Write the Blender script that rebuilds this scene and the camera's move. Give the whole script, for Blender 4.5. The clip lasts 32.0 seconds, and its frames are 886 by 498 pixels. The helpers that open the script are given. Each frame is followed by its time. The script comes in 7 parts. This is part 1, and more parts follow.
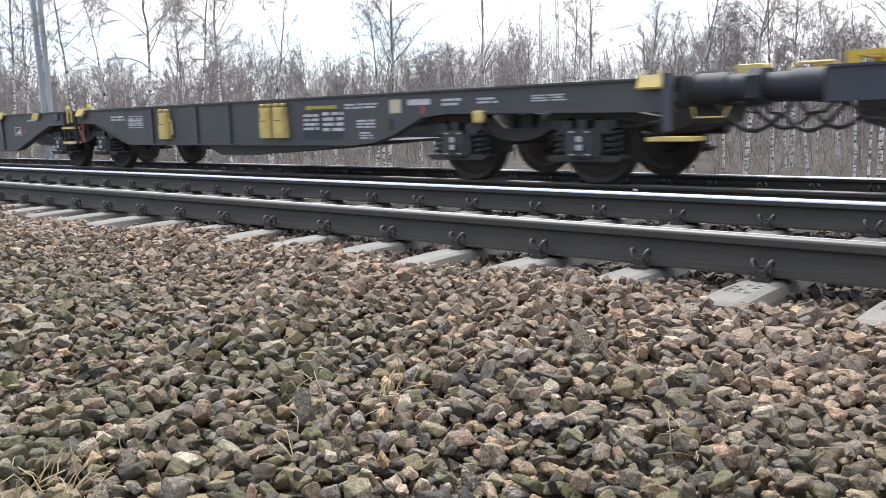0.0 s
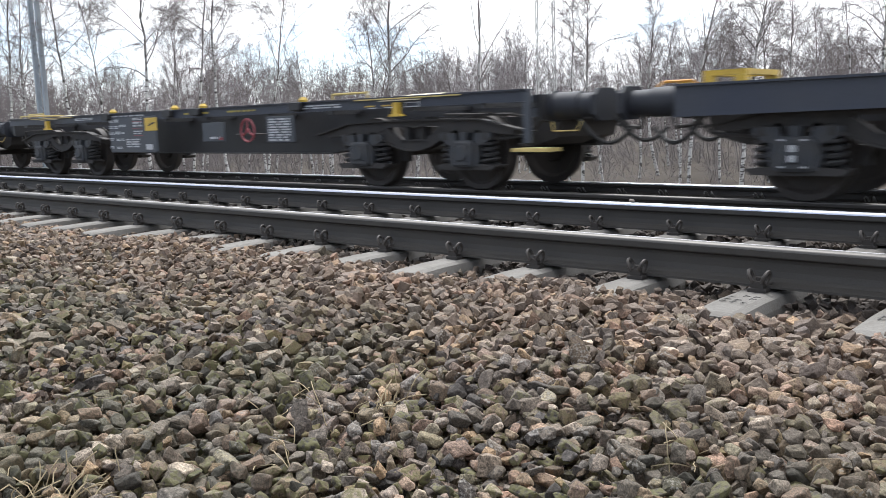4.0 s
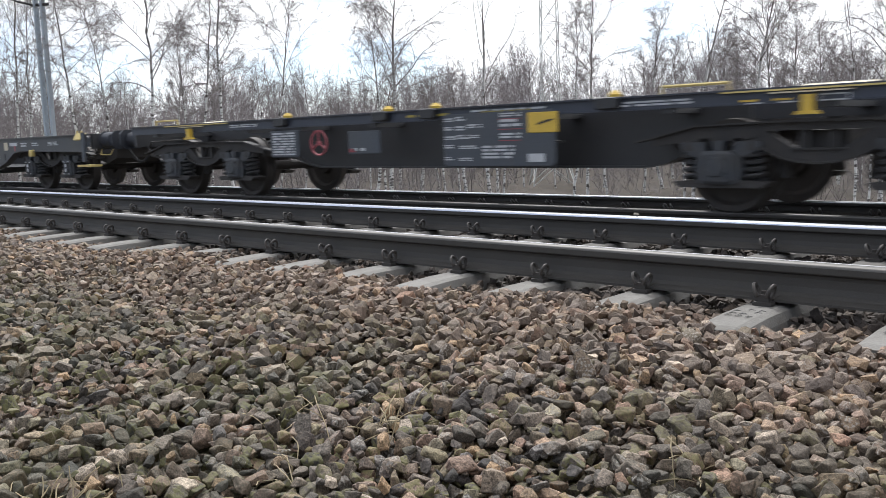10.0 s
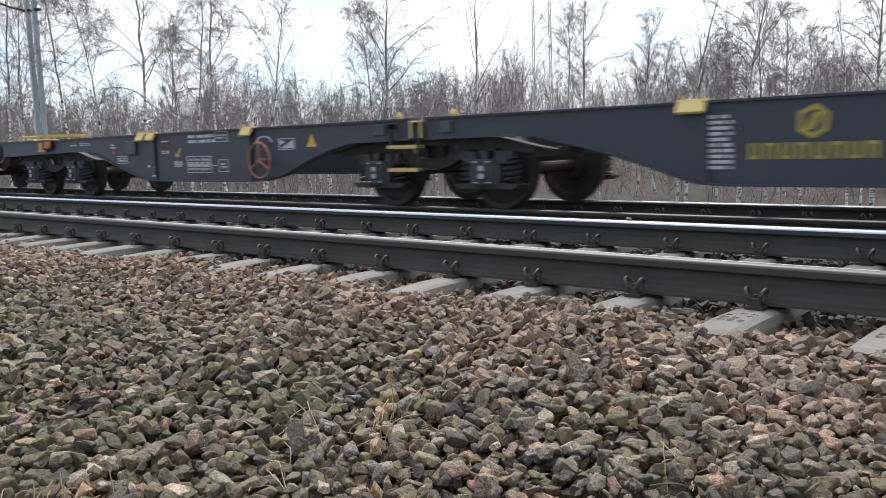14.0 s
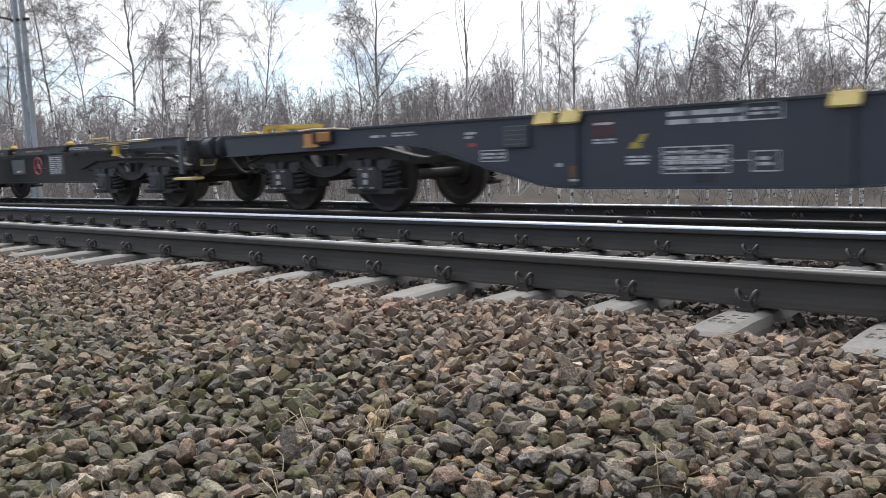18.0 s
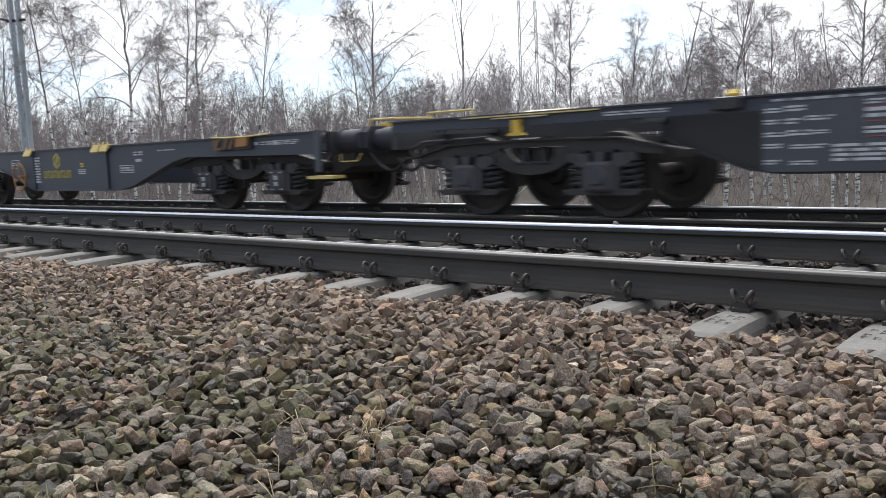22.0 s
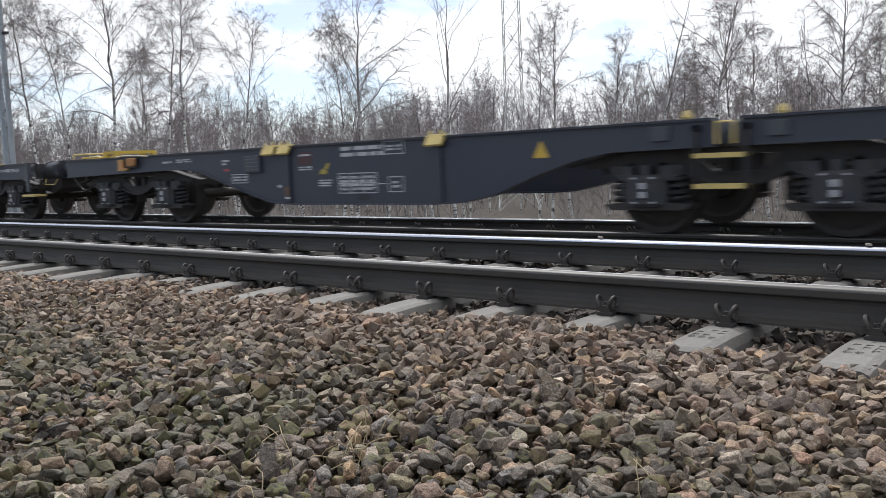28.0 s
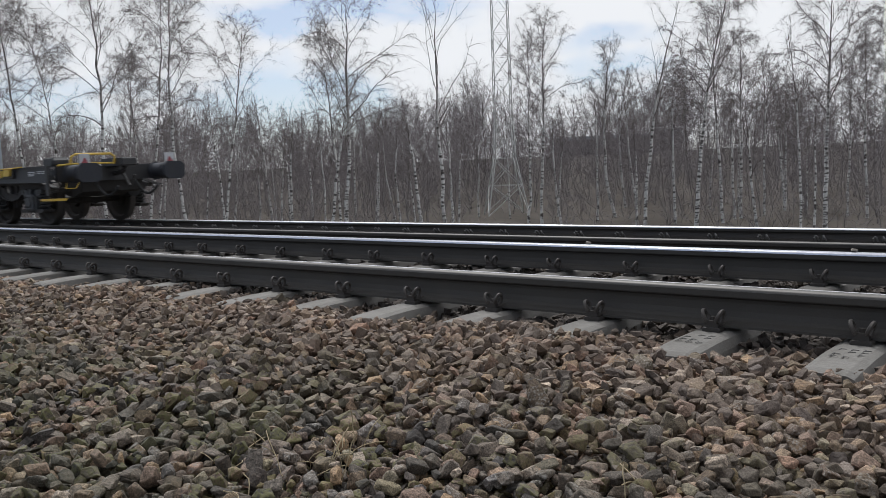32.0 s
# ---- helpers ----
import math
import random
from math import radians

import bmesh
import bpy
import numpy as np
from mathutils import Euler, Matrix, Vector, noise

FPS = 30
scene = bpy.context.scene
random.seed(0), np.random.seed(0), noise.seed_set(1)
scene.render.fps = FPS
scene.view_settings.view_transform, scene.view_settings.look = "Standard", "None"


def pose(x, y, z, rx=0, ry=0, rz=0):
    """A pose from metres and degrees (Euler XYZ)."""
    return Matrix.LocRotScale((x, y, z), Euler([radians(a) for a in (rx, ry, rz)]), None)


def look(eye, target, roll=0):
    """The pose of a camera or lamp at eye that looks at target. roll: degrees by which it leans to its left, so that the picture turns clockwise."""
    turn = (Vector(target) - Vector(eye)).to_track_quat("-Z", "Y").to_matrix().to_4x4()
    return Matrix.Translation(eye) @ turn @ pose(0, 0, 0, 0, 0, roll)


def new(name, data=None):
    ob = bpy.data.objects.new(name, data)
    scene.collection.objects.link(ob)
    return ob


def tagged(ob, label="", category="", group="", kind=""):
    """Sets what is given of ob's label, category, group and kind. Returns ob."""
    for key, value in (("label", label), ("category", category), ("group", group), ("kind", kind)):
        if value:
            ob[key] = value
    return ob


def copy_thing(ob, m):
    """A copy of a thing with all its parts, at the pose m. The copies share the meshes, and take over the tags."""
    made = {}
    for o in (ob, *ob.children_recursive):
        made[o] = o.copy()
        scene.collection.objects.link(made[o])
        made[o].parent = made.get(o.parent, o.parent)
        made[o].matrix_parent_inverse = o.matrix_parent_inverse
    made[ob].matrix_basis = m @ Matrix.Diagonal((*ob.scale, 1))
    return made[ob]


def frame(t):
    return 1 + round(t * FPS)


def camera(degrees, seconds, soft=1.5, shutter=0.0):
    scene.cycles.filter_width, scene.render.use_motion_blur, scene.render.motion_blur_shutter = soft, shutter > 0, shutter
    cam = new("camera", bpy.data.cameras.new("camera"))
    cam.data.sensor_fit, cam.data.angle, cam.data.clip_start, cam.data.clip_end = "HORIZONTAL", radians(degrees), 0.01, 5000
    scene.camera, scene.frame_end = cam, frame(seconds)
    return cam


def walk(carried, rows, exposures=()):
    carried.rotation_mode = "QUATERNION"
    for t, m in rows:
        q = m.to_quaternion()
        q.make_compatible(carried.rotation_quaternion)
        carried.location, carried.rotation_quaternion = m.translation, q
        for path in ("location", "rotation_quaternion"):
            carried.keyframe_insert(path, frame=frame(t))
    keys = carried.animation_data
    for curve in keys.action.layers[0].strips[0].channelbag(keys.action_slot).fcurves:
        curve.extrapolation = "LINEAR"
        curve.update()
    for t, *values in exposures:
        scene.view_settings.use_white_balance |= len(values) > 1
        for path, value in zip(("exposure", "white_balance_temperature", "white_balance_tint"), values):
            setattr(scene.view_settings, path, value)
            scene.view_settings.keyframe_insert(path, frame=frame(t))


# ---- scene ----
# Track directions: X runs along the rails, Y away from the camera, z = 0 is the head of the near rail.
FAR_Z = -0.23          # rail head of the far track
FAR_Y = 5.268          # centre line of the far track
NEAR_Y = 0.753         # centre line of the near track

cam = camera(53.42, 32.0, soft=0.74, shutter=0.22)
PATH = [
    (0, 1.571, -3.796, 0.611, 81.13, 1.98, 42.39),
    (0.5, 1.570, -3.796, 0.613, 81.19, 1.91, 42.39),
    (1, 1.568, -3.798, 0.613, 81.30, 1.76, 42.49),
    (1.5, 1.565, -3.799, 0.613, 81.38, 1.34, 42.53),
    (2, 1.565, -3.800, 0.614, 81.44, 1.19, 42.39),
    (2.5, 1.566, -3.799, 0.614, 81.51, 1.49, 42.21),
    (3, 1.566, -3.799, 0.613, 81.58, 1.86, 42.11),
    (3.5, 1.569, -3.799, 0.613, 81.66, 1.86, 42.14),
    (5.5, 1.570, -3.797, 0.613, 81.98, 1.72, 42.40),
    (6, 1.568, -3.797, 0.612, 82.09, 1.76, 42.44),
    (6.5, 1.566, -3.797, 0.612, 82.20, 1.77, 42.43),
    (7, 1.567, -3.796, 0.614, 82.32, 1.86, 42.44),
    (7.5, 1.572, -3.795, 0.613, 82.44, 1.99, 42.37),
    (8, 1.572, -3.795, 0.612, 82.61, 2.28, 42.30),
    (8.5, 1.571, -3.794, 0.614, 82.62, 2.26, 42.29),
    (9, 1.569, -3.795, 0.613, 82.63, 1.94, 42.38),
    (9.5, 1.570, -3.796, 0.613, 82.62, 1.90, 42.39),
    (10, 1.570, -3.795, 0.613, 82.66, 1.94, 42.47),
    (10.5, 1.571, -3.797, 0.613, 82.67, 1.84, 42.47),
    (11, 1.571, -3.795, 0.614, 82.65, 1.97, 42.34),
    (11.5, 1.572, -3.794, 0.612, 82.69, 1.80, 42.29),
    (12, 1.573, -3.795, 0.612, 82.77, 1.74, 42.22),
    (12.5, 1.573, -3.793, 0.613, 82.80, 1.89, 42.13),
    (13, 1.574, -3.793, 0.613, 82.84, 2.22, 42.06),
    (13.5, 1.573, -3.794, 0.613, 82.91, 2.15, 42.03),
    (14, 1.573, -3.794, 0.613, 82.96, 2.02, 42.03),
    (14.5, 1.573, -3.793, 0.613, 83.00, 2.05, 41.96),
    (16.5, 1.576, -3.793, 0.614, 83.20, 2.53, 41.48),
    (17, 1.578, -3.792, 0.612, 83.25, 2.40, 41.39),
    (17.5, 1.576, -3.792, 0.612, 83.22, 2.47, 41.30),
    (18, 1.578, -3.792, 0.613, 83.28, 2.61, 41.46),
    (18.5, 1.578, -3.792, 0.613, 83.30, 2.92, 41.47),
    (19, 1.580, -3.793, 0.612, 83.26, 3.06, 41.46),
    (19.5, 1.581, -3.790, 0.611, 83.24, 3.16, 41.40),
    (20, 1.581, -3.788, 0.611, 83.23, 3.12, 41.40),
    (20.5, 1.580, -3.790, 0.611, 83.21, 2.85, 41.35),
    (21, 1.582, -3.789, 0.611, 83.21, 2.80, 41.34),
    (21.5, 1.582, -3.789, 0.611, 83.29, 2.75, 41.28),
    (22, 1.582, -3.791, 0.612, 83.34, 2.61, 41.25),
    (22.5, 1.583, -3.790, 0.611, 83.42, 2.37, 41.26),
    (23, 1.582, -3.791, 0.611, 83.48, 2.31, 41.24),
    (23.5, 1.581, -3.789, 0.611, 83.55, 2.12, 41.21),
    (24, 1.582, -3.791, 0.612, 83.67, 1.89, 41.18),
    (24.5, 1.578, -3.792, 0.611, 83.73, 1.91, 41.10),
    (25, 1.577, -3.792, 0.612, 83.80, 2.20, 40.99),
    (25.5, 1.579, -3.792, 0.612, 83.91, 2.16, 40.88),
    (27.5, 1.577, -3.793, 0.614, 84.17, 2.27, 40.42),
    (28, 1.579, -3.791, 0.614, 84.22, 2.47, 40.26),
    (28.5, 1.578, -3.791, 0.612, 84.26, 2.46, 40.14),
    (29, 1.582, -3.790, 0.612, 84.31, 2.36, 40.04),
    (29.5, 1.583, -3.791, 0.613, 84.34, 2.64, 39.89),
    (30, 1.583, -3.790, 0.613, 84.35, 2.80, 39.77),
    (30.5, 1.584, -3.791, 0.612, 84.40, 2.51, 39.71),
    (31, 1.584, -3.790, 0.613, 84.48, 2.13, 39.70),
    (31.5, 1.582, -3.791, 0.613, 84.53, 2.10, 39.61),
    (32, 1.584, -3.789, 0.613, 84.54, 2.39, 39.55),
]
EXPOSURE = ((0.0, 0.56, 6230, 10), (2.0, 0.46, 6230, 10), (4.0, 0.30, 6230, 10), (6.0, 0.19, 6230, 10), (12.0, 0.11, 6230, 10), (20.0, 0.02, 6230, 10), (26.0, -0.06, 6230, 10), (28.0, -0.14, 6230, 10), (30.0, -0.16, 6230, 10), (31.0, -0.21, 6230, 10), (31.6, -0.40, 6230, 10), (32.0, -0.60, 6230, 10))
walk(cam, [(r[0], pose(*r[1:])) for r in PATH], exposures=EXPOSURE)

# ---- light ----
world = bpy.data.worlds.new("sky")
world.use_nodes = True
scene.world = world
wn, wl = world.node_tree.nodes, world.node_tree.links
wn.clear()
w_out = wn.new("ShaderNodeOutputWorld")
w_bg = wn.new("ShaderNodeBackground")
w_sky = wn.new("ShaderNodeTexSky")
w_sky.sky_type = "NISHITA"
w_sky.sun_disc = False
w_sky.sun_elevation = radians(56)
w_sky.sun_rotation = radians(-52)
w_sky.dust_density = 0.4
w_geo = wn.new("ShaderNodeTexCoord")
w_map = wn.new("ShaderNodeMapping")
w_map.inputs["Scale"].default_value = (1.0, 1.0, 2.6)
w_map.inputs["Location"].default_value = (0.35, 0.1, 0.2)
w_noise = wn.new("ShaderNodeTexNoise")
w_noise.inputs["Scale"].default_value = 4.2
w_noise.inputs["Detail"].default_value = 7.0
w_noise.inputs["Roughness"].default_value = 0.55
w_ramp = wn.new("ShaderNodeValToRGB")
w_ramp.color_ramp.elements[0].position = 0.52
w_ramp.color_ramp.elements[0].color = (0.42, 0.42, 0.42, 1)
w_ramp.color_ramp.elements[1].position = 0.64
w_ramp.color_ramp.elements[1].color = (1, 1, 1, 1)
w_mix = wn.new("ShaderNodeMix")
w_mix.data_type = "RGBA"
w_mix.inputs[7].default_value = (14.1, 14.1, 14.1, 1)     # sunlit cloud
w_bg.inputs["Strength"].default_value = 0.095
wl.new(w_geo.outputs["Generated"], w_map.inputs["Vector"])
wl.new(w_map.outputs["Vector"], w_noise.inputs["Vector"])
w_dot = wn.new("ShaderNodeVectorMath")
w_dot.operation = "DOT_PRODUCT"
w_dot.inputs[1].default_value = (0.0, 0.15, 0.22)
w_add = wn.new("ShaderNodeMath")
w_add.inputs[1].default_value = 0.0
wl.new(w_geo.outputs["Generated"], w_dot.inputs[0])
wl.new(w_dot.outputs["Value"], w_add.inputs[1])
wl.new(w_noise.outputs["Fac"], w_add.inputs[0])
wl.new(w_add.outputs[0], w_ramp.inputs["Fac"])
wl.new(w_ramp.outputs["Color"], w_mix.inputs[0])
w_tint = wn.new("ShaderNodeMix")          # clear sky in the gaps, seen through thin bright haze
w_tint.data_type, w_tint.blend_type = "RGBA", "MULTIPLY"
w_tint.inputs[0].default_value = 1.0
w_tint.inputs[7].default_value = (1.22, 1.32, 1.52, 1)
wl.new(w_sky.outputs["Color"], w_tint.inputs[6])
wl.new(w_tint.outputs[2], w_mix.inputs[6])
wl.new(w_mix.outputs[2], w_bg.inputs["Color"])
wl.new(w_bg.outputs["Background"], w_out.inputs["Surface"])

sun = new("sun", bpy.data.lights.new("sun", "SUN"))
sun.data.energy = 3.7
sun.data.angle = radians(10)
sun.data.color = (1.0, 0.98, 0.95)
sun.matrix_world = look((-9, 7, 17), (0, 0, 0))


# ---- materials ----
def mat(name, color, second=None, rough=0.6, metal=0.0, scale=6.0, bump=0.15, bscale=70.0, amount=0.55, spread=(0.35, 0.68), per_object=0.0):
    """A surface in two tones: broad stains and fine grain, with a fine relief."""
    m = bpy.data.materials.new(name)
    m.use_nodes = True
    n, l = m.node_tree.nodes, m.node_tree.links
    b = n["Principled BSDF"]
    tc = n.new("ShaderNodeTexCoord")
    a = n.new("ShaderNodeTexNoise")
    a.inputs["Scale"].default_value = scale
    a.inputs["Detail"].default_value = 6
    r = n.new("ShaderNodeValToRGB")
    r.color_ramp.elements[0].position, r.color_ramp.elements[1].position = spread
    f = n.new("ShaderNodeTexNoise")
    f.inputs["Scale"].default_value = bscale
    f.inputs["Detail"].default_value = 4
    mix = n.new("ShaderNodeMix")
    mix.data_type = "RGBA"
    second = second or tuple(c * 0.6 for c in color)
    mix.inputs[6].default_value = (*color, 1)
    mix.inputs[7].default_value = (*second, 1)
    mul = n.new("ShaderNodeMath")
    mul.operation = "MULTIPLY"
    mul.inputs[1].default_value = amount
    grain = n.new("ShaderNodeMix")
    grain.data_type = "RGBA"
    grain.blend_type = "MULTIPLY"
    grain.inputs[0].default_value = 0.5
    gr = n.new("ShaderNodeMapRange")
    gr.inputs[3].default_value, gr.inputs[4].default_value = 0.55, 1.45
    l.new(tc.outputs["Object"], a.inputs["Vector"])
    l.new(tc.outputs["Object"], f.inputs["Vector"])
    l.new(a.outputs["Fac"], r.inputs["Fac"])
    l.new(r.outputs["Color"], mul.inputs[0])
    l.new(mul.outputs[0], mix.inputs[0])
    l.new(f.outputs["Fac"], gr.inputs[0])
    l.new(mix.outputs[2], grain.inputs[6])
    l.new(gr.outputs[0], grain.inputs[7])
    last = grain.outputs[2]
    if per_object:
        oi = n.new("ShaderNodeObjectInfo")
        mr = n.new("ShaderNodeMapRange")
        mr.inputs[3].default_value, mr.inputs[4].default_value = 1 - per_object, 1 + per_object
        pm = n.new("ShaderNodeMix")
        pm.data_type = "RGBA"
        pm.blend_type = "MULTIPLY"
        pm.inputs[0].default_value = 1.0
        l.new(oi.outputs["Random"], mr.inputs[0])
        l.new(last, pm.inputs[6])
        l.new(mr.outputs[0], pm.inputs[7])
        last = pm.outputs[2]
    l.new(last, b.inputs["Base Color"])
    b.inputs["Roughness"].default_value = rough
    b.inputs["Metallic"].default_value = metal
    if bump:
        bp = n.new("ShaderNodeBump")
        bp.inputs["Strength"].default_value = bump
        bp.inputs["Distance"].default_value = 0.01
        l.new(f.outputs["Fac"], bp.inputs["Height"])
        l.new(bp.outputs["Normal"], b.inputs["Normal"])
    return m


def stone_mat(name, single=False):
    """Crushed stone: each piece its own tone, speckled; lighter red-brown towards the rails, near-black between them,
    dark olive in patches down the slope.
    """
    m = bpy.data.materials.new(name)
    m.use_nodes = True
    n, l = m.node_tree.nodes, m.node_tree.links
    b = n["Principled BSDF"]
    geo = n.new("ShaderNodeNewGeometry")
    toss = n.new("ShaderNodeObjectInfo").outputs["Random"] if single else geo.outputs["Random Per Island"]
    ramp = n.new("ShaderNodeValToRGB")
    cr = ramp.color_ramp
    tones = [(0.0, (0.045, 0.039, 0.035)), (0.10, (0.152, 0.117, 0.088)), (0.20, (0.076, 0.067, 0.059)), (0.30, (0.223, 0.146, 0.081)), (0.40, (0.100, 0.088, 0.076)), (0.50, (0.193, 0.115, 0.077)),
             (0.60, (0.132, 0.106, 0.087)), (0.70, (0.057, 0.051, 0.049)), (0.78, (0.250, 0.171, 0.116)), (0.86, (0.110, 0.097, 0.059)), (0.93, (0.287, 0.232, 0.178)), (1.0, (0.152, 0.121, 0.099))]
    while len(cr.elements) < len(tones):
        cr.elements.new(0.5)
    for e, (p, c) in zip(cr.elements, tones):
        e.position, e.color = p, (*c, 1)
    l.new(toss, ramp.inputs["Fac"])
    sp = n.new("ShaderNodeTexNoise")
    sp.inputs["Scale"].default_value = 75
    sp.inputs["Detail"].default_value = 6
    l.new(geo.outputs["Position"], sp.inputs["Vector"])
    rng = n.new("ShaderNodeMapRange")
    rng.inputs[1].default_value, rng.inputs[2].default_value = 0.3, 0.7
    rng.inputs[3].default_value, rng.inputs[4].default_value = 0.55, 1.42
    l.new(sp.outputs["Fac"], rng.inputs[0])
    mul = n.new("ShaderNodeMix")
    mul.data_type, mul.blend_type = "RGBA", "MULTIPLY"
    mul.inputs[0].default_value = 1
    # a second toss for lightness
    t1 = n.new("ShaderNodeMath")
    t1.operation = "MULTIPLY"
    t1.inputs[1].default_value = 37.7
    t2 = n.new("ShaderNodeMath")
    t2.operation = "FRACT"
    t3 = n.new("ShaderNodeMapRange")
    t3.inputs[3].default_value, t3.inputs[4].default_value = 0.30, 1.55
    l.new(toss, t1.inputs[0])
    l.new(t1.outputs[0], t2.inputs[0])
    l.new(t2.outputs[0], t3.inputs[0])
    t4 = n.new("ShaderNodeMath")
    t4.operation = "MULTIPLY"
    l.new(t3.outputs[0], t4.inputs[0])
    l.new(rng.outputs[0], t4.inputs[1])
    fine = n.new("ShaderNodeTexNoise")
    fine.inputs["Scale"].default_value = 230
    fine.inputs["Detail"].default_value = 3
    l.new(geo.outputs["Position"], fine.inputs["Vector"])
    fr = n.new("ShaderNodeMapRange")
    fr.inputs[1].default_value, fr.inputs[2].default_value = 0.3, 0.7
    fr.inputs[3].default_value, fr.inputs[4].default_value = 0.4, 1.68
    l.new(fine.outputs["Fac"], fr.inputs[0])
    t5 = n.new("ShaderNodeMath")
    t5.operation = "MULTIPLY"
    l.new(t4.outputs[0], t5.inputs[0])
    l.new(fr.outputs[0], t5.inputs[1])
    l.new(ramp.outputs["Color"], mul.inputs[6])
    l.new(t5.outputs[0], mul.inputs[7])
    # dark olive in broad patches, setting in from y = -0.9 towards the camera
    g1 = n.new("ShaderNodeTexNoise")
    g1.inputs["Scale"].default_value = 1.3
    g1.inputs["Detail"].default_value = 5
    l.new(geo.outputs["Position"], g1.inputs["Vector"])
    gr = n.new("ShaderNodeMapRange")
    gr.inputs[1].default_value, gr.inputs[2].default_value = 0.42, 0.62
    gr.inputs[4].default_value = 0.42
    l.new(g1.outputs["Fac"], gr.inputs[0])
    sep = n.new("ShaderNodeSeparateXYZ")
    l.new(geo.outputs["Position"], sep.inputs[0])
    away = n.new("ShaderNodeMapRange")
    away.inputs[1].default_value, away.inputs[2].default_value = -0.9, -2.0
    l.new(sep.outputs["Y"], away.inputs[0])
    gm = n.new("ShaderNodeMath")
    gm.operation = "MULTIPLY"
    l.new(gr.outputs[0], gm.inputs[0])
    l.new(away.outputs[0], gm.inputs[1])
    mg = n.new("ShaderNodeMix")
    mg.data_type = "RGBA"
    mg.inputs[7].default_value = (0.056, 0.058, 0.030, 1)
    l.new(gm.outputs[0], mg.inputs[0])
    # pale lichen crust on some stones, moss on others
    u1 = n.new("ShaderNodeMath")
    u1.operation = "MULTIPLY"
    u1.inputs[1].default_value = 91.3
    u2 = n.new("ShaderNodeMath")
    u2.operation = "FRACT"
    l.new(toss, u1.inputs[0])
    l.new(u1.outputs[0], u2.inputs[0])
    crust = n.new("ShaderNodeTexNoise")
    crust.inputs["Scale"].default_value = 120
    crust.inputs["Detail"].default_value = 4
    l.new(geo.outputs["Position"], crust.inputs["Vector"])
    under = mul.outputs[2]
    for lo, hi, cut, strength, tone, zone in ((0.86, 0.92, 0.50, 0.75, (0.30, 0.28, 0.25), None), (0.30, 0.20, 0.40, 0.80, (0.110, 0.104, 0.036), away)):
        who = n.new("ShaderNodeMapRange")
        who.inputs[1].default_value, who.inputs[2].default_value = lo, hi
        who.inputs[4].default_value = strength
        l.new(u2.outputs[0], who.inputs[0])
        spot = n.new("ShaderNodeMapRange")
        spot.inputs[1].default_value, spot.inputs[2].default_value = cut, cut + 0.14
        l.new((crust if zone is None else sp).outputs["Fac"], spot.inputs[0])
        both = n.new("ShaderNodeMath")
        both.operation = "MULTIPLY"
        l.new(who.outputs[0], both.inputs[0])
        l.new(spot.outputs[0], both.inputs[1])
        if zone is not None:
            far_off = n.new("ShaderNodeMath")
            far_off.operation = "MULTIPLY"
            l.new(both.outputs[0], far_off.inputs[0])
            l.new(zone.outputs[0], far_off.inputs[1])
            both = far_off
        lay = n.new("ShaderNodeMix")
        lay.data_type = "RGBA"
        lay.inputs[7].default_value = (*tone, 1)
        l.new(both.outputs[0], lay.inputs[0])
        l.new(under, lay.inputs[6])
        under = lay.outputs[2]
    l.new(under, mg.inputs[6])
    # lighter red-brown tone in uneven patches, stronger towards the rails
    d1 = n.new("ShaderNodeTexNoise")
    d1.inputs["Scale"].default_value = 2.1
    l.new(geo.outputs["Position"], d1.inputs["Vector"])
    near = n.new("ShaderNodeMapRange")
    near.inputs[1].default_value, near.inputs[2].default_value = -2.0, -0.7
    near.inputs[4].default_value = 0.6
    l.new(sep.outputs["Y"], near.inputs[0])
    dm = n.new("ShaderNodeMath")
    dm.operation = "MULTIPLY"
    l.new(d1.outputs["Fac"], dm.inputs[0])
    l.new(near.outputs[0], dm.inputs[1])
    md = n.new("ShaderNodeMix")
    md.data_type = "RGBA"
    md.inputs[7].default_value = (0.235, 0.16, 0.112, 1)
    l.new(dm.outputs[0], md.inputs[0])
    l.new(mg.outputs[2], md.inputs[6])
    # stones mixed towards near-black from the near rail inwards
    crib = n.new("ShaderNodeMapRange")
    crib.inputs[1].default_value, crib.inputs[2].default_value = -0.45, -0.05
    crib.inputs[4].default_value = 0.8
    l.new(sep.outputs["Y"], crib.inputs[0])
    mc = n.new("ShaderNodeMix")
    mc.data_type = "RGBA"
    mc.inputs[7].default_value = (0.036, 0.031, 0.028, 1)
    l.new(crib.outputs[0], mc.inputs[0])
    l.new(md.outputs[2], mc.inputs[6])
    l.new(mc.outputs[2], b.inputs["Base Color"])
    b.inputs["Roughness"].default_value = 0.85
    bp = n.new("ShaderNodeBump")
    bp.inputs["Strength"].default_value = 0.8
    bp.inputs["Distance"].default_value = 0.009
    l.new(sp.outputs["Fac"], bp.inputs["Height"])
    l.new(bp.outputs["Normal"], b.inputs["Normal"])
    return m


